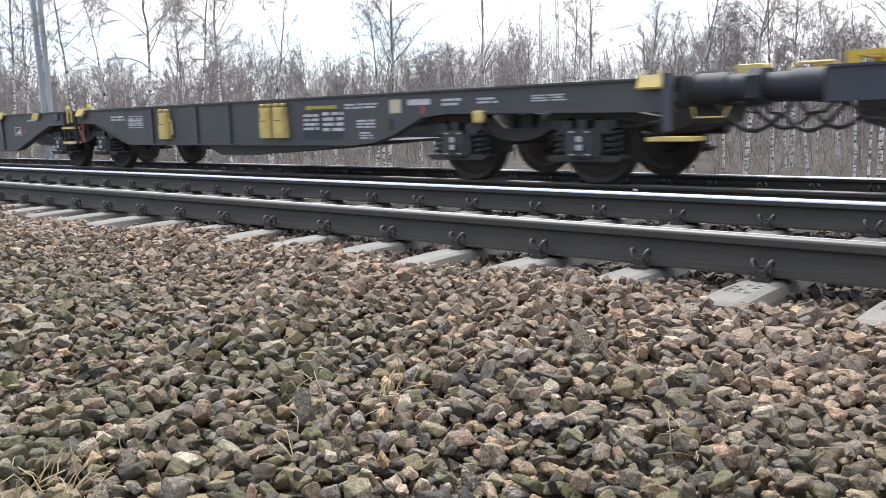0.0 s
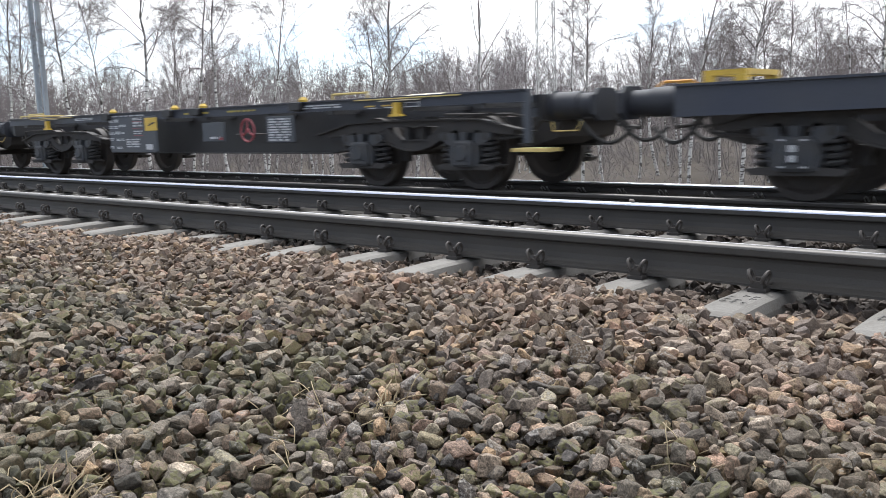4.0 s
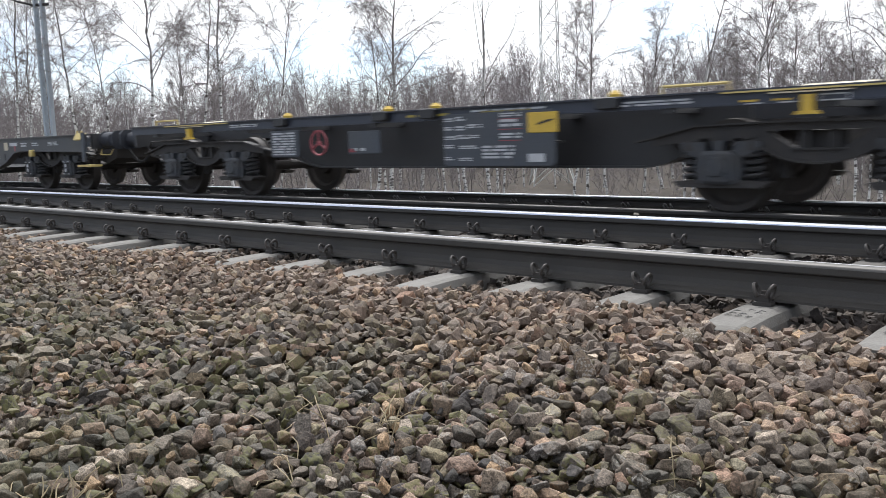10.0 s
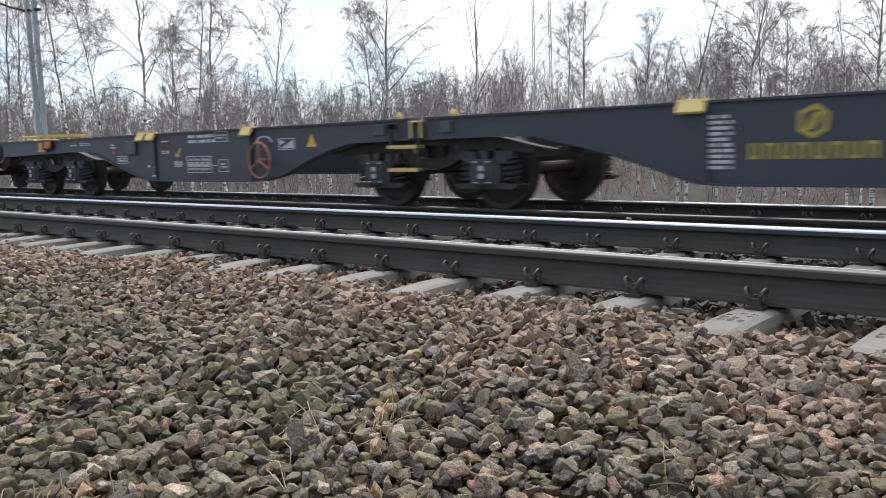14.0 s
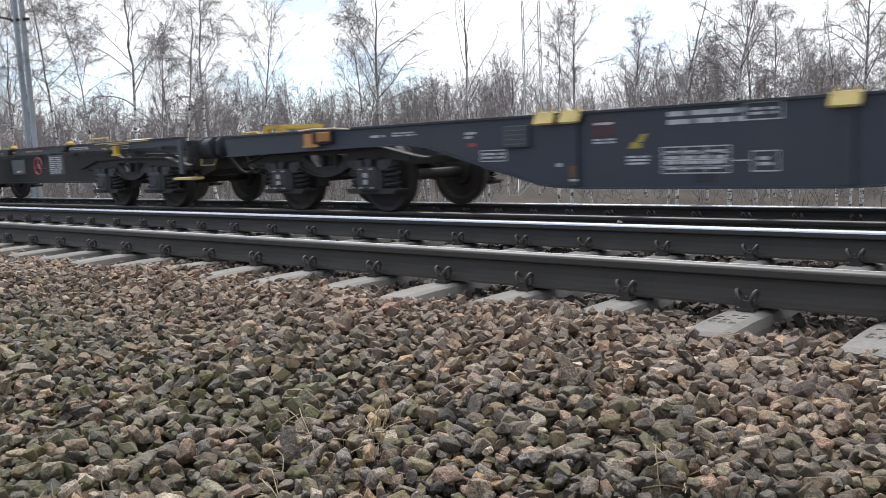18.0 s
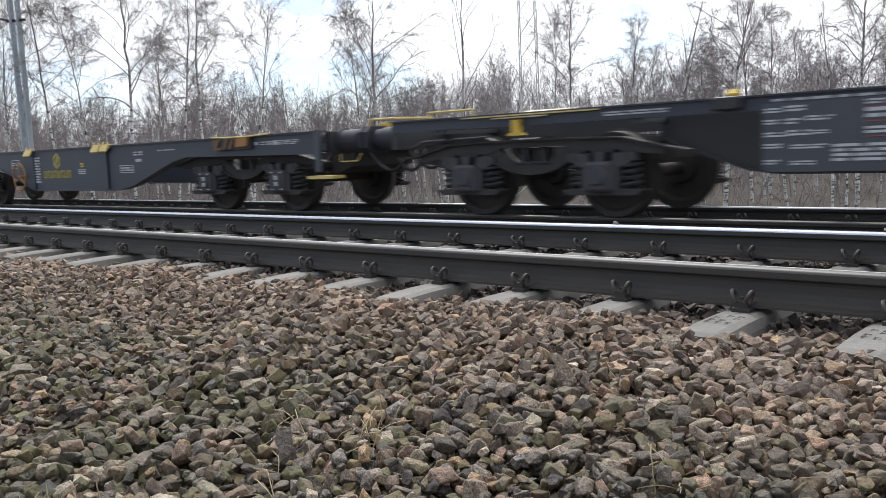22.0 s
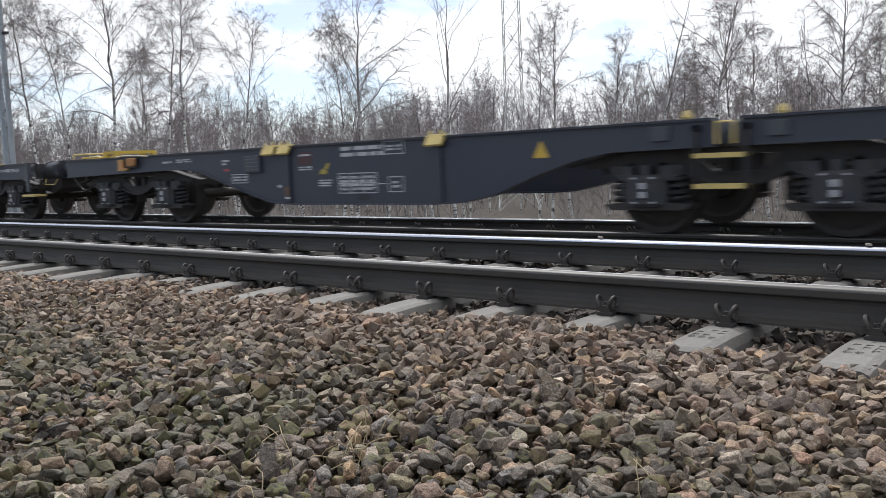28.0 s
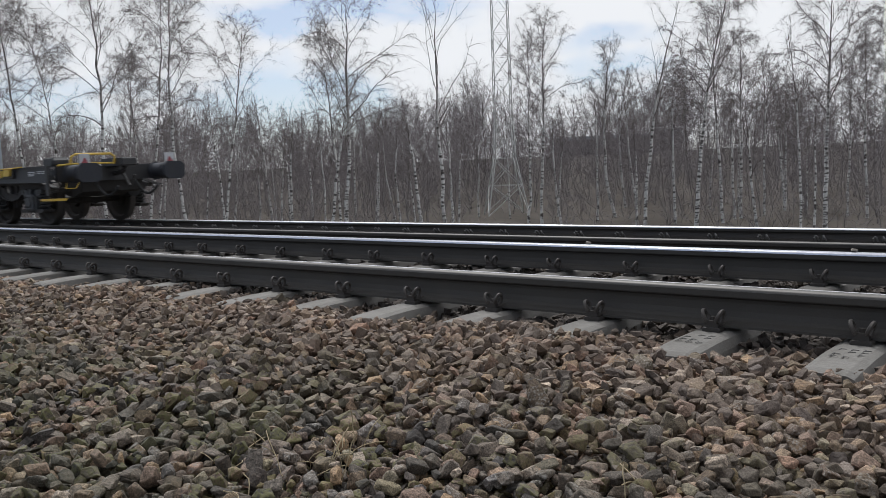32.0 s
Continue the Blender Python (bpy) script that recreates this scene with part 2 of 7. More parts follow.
def bark_mat():
    """Birch bark: white with dark cracks and bands, brown towards the thin top."""
    m = bpy.data.materials.new("birch_bark")
    m.use_nodes = True
    n, l = m.node_tree.nodes, m.node_tree.links
    b = n["Principled BSDF"]
    tc = n.new("ShaderNodeTexCoord")
    mp = n.new("ShaderNodeMapping")
    mp.inputs["Scale"].default_value = (4.0, 4.0, 15.0)
    ns = n.new("ShaderNodeTexNoise")
    ns.inputs["Scale"].default_value = 1.0
    ns.inputs["Detail"].default_value = 6
    ns.inputs["Roughness"].default_value = 0.65
    l.new(tc.outputs["Object"], mp.inputs["Vector"])
    l.new(mp.outputs["Vector"], ns.inputs["Vector"])
    rp = n.new("ShaderNodeValToRGB")
    rp.color_ramp.elements[0].position, rp.color_ramp.elements[1].position = 0.44, 0.50
    rp.color_ramp.elements[0].color = (0.06, 0.05, 0.045, 1)
    rp.color_ramp.elements[1].color = (0.60, 0.585, 0.56, 1)
    l.new(ns.outputs["Fac"], rp.inputs["Fac"])
    sep = n.new("ShaderNodeSeparateXYZ")
    l.new(tc.outputs["Object"], sep.inputs[0])
    up = n.new("ShaderNodeMapRange")
    up.inputs[1].default_value, up.inputs[2].default_value = 3.0, 6.4
    up.inputs[4].default_value = 0.90
    l.new(sep.outputs["Z"], up.inputs[0])
    mx = n.new("ShaderNodeMix")
    mx.data_type = "RGBA"
    mx.inputs[7].default_value = (0.10, 0.085, 0.078, 1)
    l.new(up.outputs[0], mx.inputs[0])
    l.new(rp.outputs["Color"], mx.inputs[6])
    l.new(mx.outputs[2], b.inputs["Base Color"])
    b.inputs["Roughness"].default_value = 0.8
    return m


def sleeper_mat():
    """Weathered concrete, pale and warm at the ends, mixed towards near-black between the rails."""
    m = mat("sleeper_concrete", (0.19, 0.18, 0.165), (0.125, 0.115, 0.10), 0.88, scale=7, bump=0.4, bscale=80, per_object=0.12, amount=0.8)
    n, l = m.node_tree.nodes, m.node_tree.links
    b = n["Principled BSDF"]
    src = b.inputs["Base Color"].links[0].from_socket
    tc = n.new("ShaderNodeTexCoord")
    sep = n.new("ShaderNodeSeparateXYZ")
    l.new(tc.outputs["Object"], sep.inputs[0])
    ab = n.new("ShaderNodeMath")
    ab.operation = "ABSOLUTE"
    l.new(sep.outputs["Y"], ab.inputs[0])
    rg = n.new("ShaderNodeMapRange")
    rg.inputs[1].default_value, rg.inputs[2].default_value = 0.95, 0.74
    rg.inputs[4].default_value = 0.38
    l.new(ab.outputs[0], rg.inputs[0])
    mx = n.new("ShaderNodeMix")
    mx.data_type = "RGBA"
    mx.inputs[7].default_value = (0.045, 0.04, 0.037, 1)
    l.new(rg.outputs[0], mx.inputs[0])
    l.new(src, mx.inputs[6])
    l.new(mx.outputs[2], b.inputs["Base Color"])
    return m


STONE = stone_mat("ballast_stone")
STONE_SINGLE = stone_mat("ballast_stone_loose", True)
BARK = bark_mat()
LITTER = mat("dead_stalks", (0.080, 0.062, 0.050), (0.130, 0.105, 0.082), 0.9, scale=0.4, bump=0)
TWIG = mat("twigs", (0.145, 0.123, 0.117), (0.21, 0.180, 0.172), 0.8, scale=0.6, bump=0)
BRUSH = mat("dry_brush", (0.225, 0.198, 0.196), (0.150, 0.132, 0.130), 0.9, scale=0.4, bump=0)
FORTRUNK = mat("far_trunks", (0.13, 0.113, 0.106), (0.28, 0.26, 0.25), 0.85, scale=2.5, bump=0, amount=0.9)
SOIL = mat("leaf_litter", (0.030, 0.022, 0.015), (0.060, 0.045, 0.030), 0.95, scale=2.2, bump=0.8, bscale=14, amount=0.9)
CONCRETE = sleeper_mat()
RAIL = mat("rail_steel", (0.038, 0.035, 0.032), (0.050, 0.045, 0.039), 0.62, 0.15, scale=3, bump=0.12, bscale=130)
RAILDARK = mat("rail_steel_dark", (0.03, 0.027, 0.025), (0.045, 0.037, 0.032), 0.6, 0.2, scale=3, bump=0.1, bscale=130)
HEAD = mat("rail_head_dull", (0.115, 0.108, 0.10), (0.08, 0.074, 0.068), 0.55, 0.5, scale=1.2, bump=0.05, bscale=200)
SHINEFAR = mat("rail_head_worn_bright", (0.75, 0.75, 0.76), (0.65, 0.65, 0.66), 0.36, 1.0, scale=0.8, bump=0.02, bscale=200)
SHINEDIM = mat("rail_head_wheel_path", (0.74, 0.74, 0.75), (0.48, 0.47, 0.47), 0.30, 1.0, scale=0.7, bump=0.02, bscale=200)
SHINE = mat("rail_head_polished", (0.56, 0.57, 0.63), (0.44, 0.45, 0.50), 0.2, 1.0, scale=0.8, bump=0.02, bscale=200)
MARK = mat("cast_letters", (0.11, 0.105, 0.10), None, 0.9, scale=9, bump=0)
CLIP = mat("spring_clip_steel", (0.052, 0.047, 0.044), (0.08, 0.066, 0.056), 0.6, 0.3, scale=30, bump=0.2)
CLIPPALE = mat("dusty_clip_steel", (0.16, 0.155, 0.15), (0.11, 0.105, 0.10), 0.7, 0.1, scale=30, bump=0.1)
NAVY = mat("wagon_paint_slate", (0.029, 0.035, 0.055), (0.040, 0.044, 0.055), 0.5, scale=1.1, bump=0.05, bscale=45, amount=0.75)
NAVYOLD = mat("wagon_paint_dirty_slate", (0.017, 0.019, 0.027), (0.026, 0.026, 0.030), 0.5, scale=1.1, bump=0.05, bscale=45, amount=0.75)
GREYP = mat("wagon_paint_grey", (0.043, 0.047, 0.056), (0.066, 0.063, 0.06), 0.55, scale=1.1, bump=0.05, bscale=45, amount=0.75)
BLACKP = mat("wagon_paint_black", (0.020, 0.020, 0.023), (0.036, 0.034, 0.033), 0.55, scale=1.5, bump=0.08, bscale=40)
PANELP = mat("wagon_panel_bluegrey", (0.048, 0.056, 0.071), (0.062, 0.065, 0.070), 0.5, scale=2, bump=0.04, bscale=40)
NAVYDARK = mat("buffer_paint", (0.017, 0.020, 0.029), (0.030, 0.030, 0.033), 0.7, scale=4, bump=0.08, bscale=50)
BOGIE = mat("bogie_dirt", (0.032, 0.030, 0.030), (0.05, 0.043, 0.038), 0.8, scale=4, bump=0.3, bscale=60)
COIL = mat("spring_steel", (0.05, 0.05, 0.053), (0.035, 0.032, 0.03), 0.6, scale=8, bump=0.1)
BOX = mat("axle_box_paint", (0.034, 0.038, 0.046), (0.050, 0.048, 0.047), 0.6, scale=7, bump=0.2, bscale=50, amount=0.8)
WHEEL = mat("wheel_steel", (0.035, 0.031, 0.029), (0.055, 0.043, 0.036), 0.7, 0.2, scale=5, bump=0.15)
YELLOW = mat("yellow_paint", (0.60, 0.40, 0.05), (0.42, 0.28, 0.05), 0.5, scale=6, bump=0.05)
PALEY = mat("faded_yellow_paint", (0.58, 0.45, 0.16), (0.42, 0.31, 0.11), 0.55, scale=6, bump=0.05)
ORANGE = mat("orange_paint", (0.62, 0.28, 0.03), (0.48, 0.22, 0.04), 0.5, scale=6, bump=0.05)
DULLO = mat("dull_orange_paint", (0.50, 0.25, 0.08), (0.36, 0.19, 0.07), 0.55, scale=6, bump=0.05)
RUSTY = mat("rusty_orange_paint", (0.36, 0.17, 0.05), (0.24, 0.11, 0.04), 0.6, scale=6, bump=0.1)
DARKRUST = mat("dark_rusty_paint", (0.15, 0.08, 0.04), (0.09, 0.055, 0.035), 0.65, scale=8, bump=0.1)
LOGO = mat("logo_yellow", (0.38, 0.30, 0.05), (0.28, 0.22, 0.05), 0.5, scale=5, bump=0)
WHITE = mat("stencil_white", (0.50, 0.51, 0.53), (0.30, 0.30, 0.31), 0.6, scale=7, bump=0)
RED = mat("red_paint", (0.30, 0.055, 0.07), (0.21, 0.05, 0.055), 0.5, scale=7, bump=0)
DARKRED = mat("dark_red_sign", (0.075, 0.032, 0.036), (0.055, 0.03, 0.033), 0.6, scale=7, bump=0)
BUFFERGREY = mat("pale_grey_edge", (0.12, 0.125, 0.135), (0.09, 0.09, 0.095), 0.6, scale=7, bump=0)
CREAM = mat("cream_plate", (0.52, 0.46, 0.34), (0.40, 0.34, 0.25), 0.6, scale=5, bump=0.05)
BLUE = mat("blue_sticker", (0.12, 0.30, 0.55), (0.30, 0.40, 0.42), 0.5, scale=9, bump=0)
RUBBER = mat("rubber_hose", (0.022, 0.022, 0.023), None, 0.7, scale=9, bump=0)
GALV = mat("galvanised_steel", (0.36, 0.40, 0.44), (0.27, 0.30, 0.33), 0.5, 0.35, scale=3, bump=0.05)
PYLON = mat("pylon_steel", (0.50, 0.50, 0.48), (0.38, 0.38, 0.36), 0.6, 0.2, scale=1, bump=0)
GRASS = mat("dry_grass", (0.36, 0.29, 0.18), (0.24, 0.20, 0.12), 0.9, scale=9, bump=0)
CREAMSTONE = mat("pale_stone", (0.28, 0.25, 0.21), None, 0.85, scale=60, bump=0.2)
PLASTER = mat("block_plaster", (0.20, 0.19, 0.185), (0.15, 0.145, 0.14), 0.9, scale=0.2, bump=0)
PANE = mat("dark_window", (0.05, 0.055, 0.065), None, 0.2, scale=1, bump=0)


# ---- mesh helpers ----
class Geo:
    """Collects vertices and faces of one mesh."""

    def __init__(self):
        self.v, self.f = [], []

    def poly(self, pts, faces):
        o = len(self.v)
        self.v += [tuple(p) for p in pts]
        self.f += [tuple(i + o for i in f) for f in faces]
        return self

    def box(self, x0, x1, y0, y1, z0, z1):
        return self.poly([(x0, y0, z0), (x1, y0, z0), (x1, y1, z0), (x0, y1, z0), (x0, y0, z1), (x1, y0, z1), (x1, y1, z1), (x0, y1, z1)],
                         [(3, 2, 1, 0), (4, 5, 6, 7), (0, 1, 5, 4), (1, 2, 6, 5), (2, 3, 7, 6), (3, 0, 4, 7)])

    def chamfer_box(self, x0, x1, y0, y1, z0, z1, c):
        """A box whose outline in x and z has cut corners, and a bevelled front at y0."""
        ring = [(x0 + c, z0), (x1 - c, z0), (x1, z0 + c), (x1, z1 - c), (x1 - c, z1), (x0 + c, z1), (x0, z1 - c), (x0, z0 + c)]
        cx, cz = (x0 + x1) / 2, (z0 + z1) / 2
        k = 1 - 2 * c / max(x1 - x0, 1e-6)
        pts = [(x, y1, z) for x, z in ring] + [(x, y0 + c * 0.6, z) for x, z in ring] + [(cx + (x - cx) * k, y0, cz + (z - cz) * k) for x, z in ring]
        fs = [tuple(range(7, -1, -1))[::-1]] + [(i, (i + 1) % 8, 8 + (i + 1) % 8, 8 + i) for i in range(8)] + [(8 + i, 8 + (i + 1) % 8, 16 + (i + 1) % 8, 16 + i) for i in range(8)] + [tuple(range(16, 24))]
        return self.poly(pts, fs)

    def prism(self, ring, y0, y1):
        """An outline in x and z pushed from y0 to y1."""
        k = len(ring)
        return self.poly([(x, y0, z) for x, z in ring] + [(x, y1, z) for x, z in ring],
                         [tuple(range(k)), tuple(range(2 * k - 1, k - 1, -1))] + [(i, i + k, (i + 1) % k + k, (i + 1) % k) for i in range(k)])

    def strip(self, line, y0, y1, t):
        """A flange of thickness t that follows a line in x and z."""
        for (xa, za), (xb, zb) in zip(line, line[1:]):
            d = math.hypot(xb - xa, zb - za)
            nx, nz = -(zb - za) / d * t, (xb - xa) / d * t
            self.poly([(xa, y0, za), (xb, y0, zb), (xb, y1, zb), (xa, y1, za), (xa + nx, y0, za + nz), (xb + nx, y0, zb + nz), (xb + nx, y1, zb + nz), (xa + nx, y1, za + nz)],
                      [(3, 2, 1, 0), (4, 5, 6, 7), (0, 1, 5, 4), (1, 2, 6, 5), (2, 3, 7, 6), (3, 0, 4, 7)])
        return self

    def rod(self, a, b, r0, r1=None, n=6, caps=True):
        a, b = Vector(a), Vector(b)
        r1 = r0 if r1 is None else r1
        w = (b - a).normalized()
        s = w.orthogonal().normalized()
        t = w.cross(s)
        pts = [a + (s * math.cos(q) + t * math.sin(q)) * r0 for q in (2 * math.pi * i / n for i in range(n))]
        pts += [b + (s * math.cos(q) + t * math.sin(q)) * r1 for q in (2 * math.pi * i / n for i in range(n))]
        fs = [(i, (i + 1) % n, (i + 1) % n + n, i + n) for i in range(n)]
        if caps:
            fs += [tuple(range(n - 1, -1, -1)), tuple(range(n, 2 * n))]
        return self.poly(pts, fs)

    def pipe(self, line, r, n=6):
        """A bent round bar along a line, closed at both ends."""
        pts = [Vector(p) for p in line]
        side = None
        o = len(self.v)
        for i, p in enumerate(pts):
            w = (pts[min(i + 1, len(pts) - 1)] - pts[max(i - 1, 0)]).normalized()
            side = w.orthogonal().normalized() if side is None else (side - w * side.dot(w)).normalized()
            t = w.cross(side)
            for k in range(n):
                q = 2 * math.pi * k / n
                self.v.append((p + (side * math.cos(q) + t * math.sin(q)) * r)[:])
        for i in range(len(pts) - 1):
            for k in range(n):
                j = (k + 1) % n
                self.f.append((o + i * n + k, o + i * n + j, o + (i + 1) * n + j, o + (i + 1) * n + k))
        self.f.append(tuple(o + k for k in range(n)))
        self.f.append(tuple(o + (len(pts) - 1) * n + k for k in range(n)))
        return self

    def lathe(self, profile, axis="y", at=(0, 0, 0), n=24):
        """Turn pairs (along, radius) round an axis."""
        pts = []
        for along, r in profile:
            for i in range(n):
                q = 2 * math.pi * i / n
                c, s_ = r * math.cos(q), r * math.sin(q)
                p = {"y": (c, along, s_), "x": (along, c, s_), "z": (c, s_, along)}[axis]
                pts.append((p[0] + at[0], p[1] + at[1], p[2] + at[2]))
        fs = []
        for k in range(len(profile) - 1):
            for i in range(n):
                j = (i + 1) % n
                fs.append((k * n + i, k * n + j, (k + 1) * n + j, (k + 1) * n + i))
        fs.append(tuple(range(n - 1, -1, -1)))
        fs.append(tuple(range((len(profile) - 1) * n, len(profile) * n)))
        return self.poly(pts, fs)

    def ring(self, at, R, r, n=20, m=6):
        """A torus in the x-z plane."""
        pts, fs = [], []
        for i in range(n):
            q = 2 * math.pi * i / n
            for j in range(m):
                p = 2 * math.pi * j / m
                k = R + r * math.cos(p)
                pts.append((at[0] + k * math.cos(q), at[1] + r * math.sin(p), at[2] + k * math.sin(q)))
        for i in range(n):
            for j in range(m):
                fs.append((i * m + j, (i + 1) % n * m + j, (i + 1) % n * m + (j + 1) % m, i * m + (j + 1) % m))
        return self.poly(pts, fs)

    def coil(self, at, R, r, h, turns, n=10, m=5):
        """A spring that stands upright."""
        line = []
        for i in range(int(turns * n) + 1):
            q = 2 * math.pi * i / n
            line.append((at[0] + R * math.cos(q), at[1] + R * math.sin(q), at[2] + h * i / (turns * n)))
        return self.pipe(line, r, m)

    def mesh(self, name, material, smooth=False):
        me = bpy.data.meshes.new(name)
        me.from_pydata(self.v, [], self.f)
        me.materials.append(material)
        bm = bmesh.new()
        bm.from_mesh(me)
        bmesh.ops.recalc_face_normals(bm, faces=bm.faces)
        bm.to_mesh(me)
        bm.free()
        if smooth:
            me.shade_smooth()
            me.set_sharp_from_angle(angle=0.7)
        return me


def part(name, geo, material, parent, label="", at=None, smooth=False):
    """One mesh under a thing or under a part. geo may be a mesh that is shared."""
    me = geo if isinstance(geo, bpy.types.Mesh) else geo.mesh(name, material, smooth)
    ob = new(name, me)
    ob.parent = parent
    if at is not None:
        ob.location = at
    return tagged(ob, label)


def thing(name, geo, material, label, category, group="", kind="", smooth=False):
    me = geo if isinstance(geo, bpy.types.Mesh) else geo.mesh(name, material, smooth)
    return tagged(new(name, me), label, category, group, kind)


def base(name, label, category, group="", at=(0, 0, 0)):
    ob = new(name)
    ob.location = at
    return tagged(ob, label, category, group)


def big_mesh(name, verts, faces, material):
    """A mesh of many triangles from arrays."""
    me = bpy.data.meshes.new(name)
    me.vertices.add(len(verts))
    me.vertices.foreach_set("co", np.asarray(verts, dtype=np.float32).ravel())
    k = faces.shape[1]
    me.loops.add(faces.size)
    me.loops.foreach_set("vertex_index", np.asarray(faces, dtype=np.int32).ravel())
    me.polygons.add(len(faces))
    me.polygons.foreach_set("loop_start", np.arange(0, faces.size, k, dtype=np.int32))
    me.polygons.foreach_set("loop_total", np.full(len(faces), k, dtype=np.int32))
    me.materials.append(material)
    me.update(calc_edges=True)
    me.validate()
    me.shade_flat()
    return me


# ---- ground and tracks ----
def ground_height(x, y):
    """Formation under the tracks, a ditch side beyond them, flat woodland and a low bank far behind."""
    line = [(-400, -2.2), (-30, -1.6), (-8.5, -1.2), (-5.2, -0.36), (-0.6, -0.30), (2.6, -0.36), (3.6, -0.60), (7.3, -0.60), (9.4, -1.4), (12, -1.95), (40, -1.95), (48, -1.6), (60, -1.5), (78, -1.4), (100, 0.4), (125, 1.5), (3000, 2.0)]
    z = np.interp(y, [p[0] for p in line], [p[1] for p in line])
    rough = 0.14 if y > 9 or y < -6 else 0.0
    return z + rough * noise.noise(Vector((x * 0.23, y * 0.23, 0.0)))


gx = [-3000, -900, -400, -200, -150, -120, -100] + [-90 + 2.5 * i for i in range(45)] + [30, 45, 70, 120, 300, 900, 3000]
gy = [-400, -120, -60, -30, -20, -12, -8.5, -6.5, -5.2, -3, -0.6, 1, 2.6, 3.6, 5.5, 7.3, 8.3, 9.4] + [11 + 2 * i for i in range(22)] + [58, 66, 80, 100, 120, 200, 500, 1200, 3000]
g = Geo()
for yy in gy:
    for xx in gx:
        g.v.append((xx, yy, float(ground_height(xx, yy))))
w_ = len(gx)
for j in range(len(gy) - 1):
    for i in range(w_ - 1):
        g.f.append((j * w_ + i, j * w_ + i + 1, (j + 1) * w_ + i + 1, (j + 1) * w_ + i))
thing("ground", g, SOIL, "brown woodland ground with dead leaves and litter", "ground", kind="structure", smooth=True)


def rail_profile(rise):
    """Outline of a flat-bottom rail, across and up; its foot is at -0.149, its head's top at rise."""
    half = [(0.070, -0.151), (0.070, -0.140), (0.030, -0.126), (0.013, -0.112), (0.0085, -0.085), (0.0085, -0.070 + rise), (0.012, -0.056 + rise), (0.033, -0.046 + rise), (0.0358, -0.041 + rise), (0.036, -0.012 + rise), (0.031, -0.004 + rise), (0.020, rise)]
    return half + [(-a, b) for a, b in reversed(half)]


def rail_mesh(name, x0, x1, material, rise):
    ring = rail_profile(rise)
    k = len(ring)
    g = Geo()
    xs = [x0, -40.0, -20.0, -8.0, 0.0, x1]
    for x in xs:
        g.v += [(x, a, b) for a, b in ring]
    for s in range(len(xs) - 1):
        g.f += [(s * k + i, s * k + (i + 1) % k, (s + 1) * k + (i + 1) % k, (s + 1) * k + i) for i in range(k)]
    g.f += [tuple(range(k)), tuple(range((len(xs) - 1) * k, len(xs) * k))]
    return g.mesh(name, material)


NEAR_RISE = 0.022       # the near track has the taller rail
SETTLED = {1: 0.009, 0: -0.014, -1: -0.021, -2: -0.02, -3: -0.01, -4: 0.03, -5: 0.012, -6: 0.02, -7: 0.05, -8: 0.027, -9: 0.03, -10: 0.02, -11: 0.025, -12: 0.04, -13: 0.04, -14: 0.03, -15: 0.017, -16: 0.035}


def sleeper_x(i):
    """Where the near track's sleepers lie, each a little off its even place."""
    return 0.0495 + 0.595 * i + SETTLED.get(i, 0.0)


def sleeper_mesh():
    """Concrete sleeper: sloping flanks, higher under the rails, dished in the middle."""
    g = Geo()
    secs = [(-1.30, 0.0, 0.95), (-1.26, 0.012, 1.0), (-1.02, 0.022, 1.0), (-0.50, 0.022, 1.0), (-0.34, -0.03, 0.92), (0.34, -0.03, 0.92), (0.50, 0.022, 1.0), (1.02, 0.022, 1.0), (1.26, 0.012, 1.0), (1.30, 0.0, 0.95)]
    ring = [(-0.135, -0.21), (0.135, -0.21), (0.116, -0.05), (0.098, -0.012), (0.066, 0.0), (-0.066, 0.0), (-0.098, -0.012), (-0.116, -0.05)]
    for y, dz, k in secs:
        g.v += [(a * k, y, -0.189 + (dz + b if b > -0.2 else b)) for a, b in ring]
    for s in range(len(secs) - 1):
        g.f += [(s * 8 + i, s * 8 + (i + 1) % 8, s * 8 + 8 + (i + 1) % 8, s * 8 + 8 + i) for i in range(8)]
    g.f += [tuple(range(8)), tuple(range(72, 80))]
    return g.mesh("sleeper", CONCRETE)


def clip_mesh():
    """A tension clamp: two tall loops set across the rail, joined by a low bow, on a dark angle plate."""
    g = Geo()
    for sx in (-1, 1):
        line = [(sx * 0.012, -0.040, -0.132), (sx * 0.014, -0.058, -0.138)]
        for i in range(15):
            q = -2.0 + i * 5.2 / 14
            line.append((sx * (0.028 + 0.012 * math.cos(q) + 0.008 * i / 14), -0.088 + 0.026 * math.sin(q), -0.106 + 0.030 * math.cos(q)))
        line += [(sx * 0.030, -0.060, -0.138), (sx * 0.040, -0.036, -0.132)]
        g.pipe(line, 0.0088, 7)
    return g.mesh("rail_clip", CLIP, smooth=True)


def clip_plate_mesh():
    g = Geo().prism([(-0.030, -0.150), (0.030, -0.150), (0.028, -0.128), (0.012, -0.118), (-0.012, -0.118), (-0.028, -0.128)], -0.108, -0.045)
    g.rod((0, -0.082, -0.122), (0, -0.082, -0.102), 0.016, 0.014, 6)
    g.chamfer_box(-0.042, 0.042, -0.115, -0.060, -0.172, -0.148, 0.006)
    return g.mesh("angle_plate", RAILDARK)


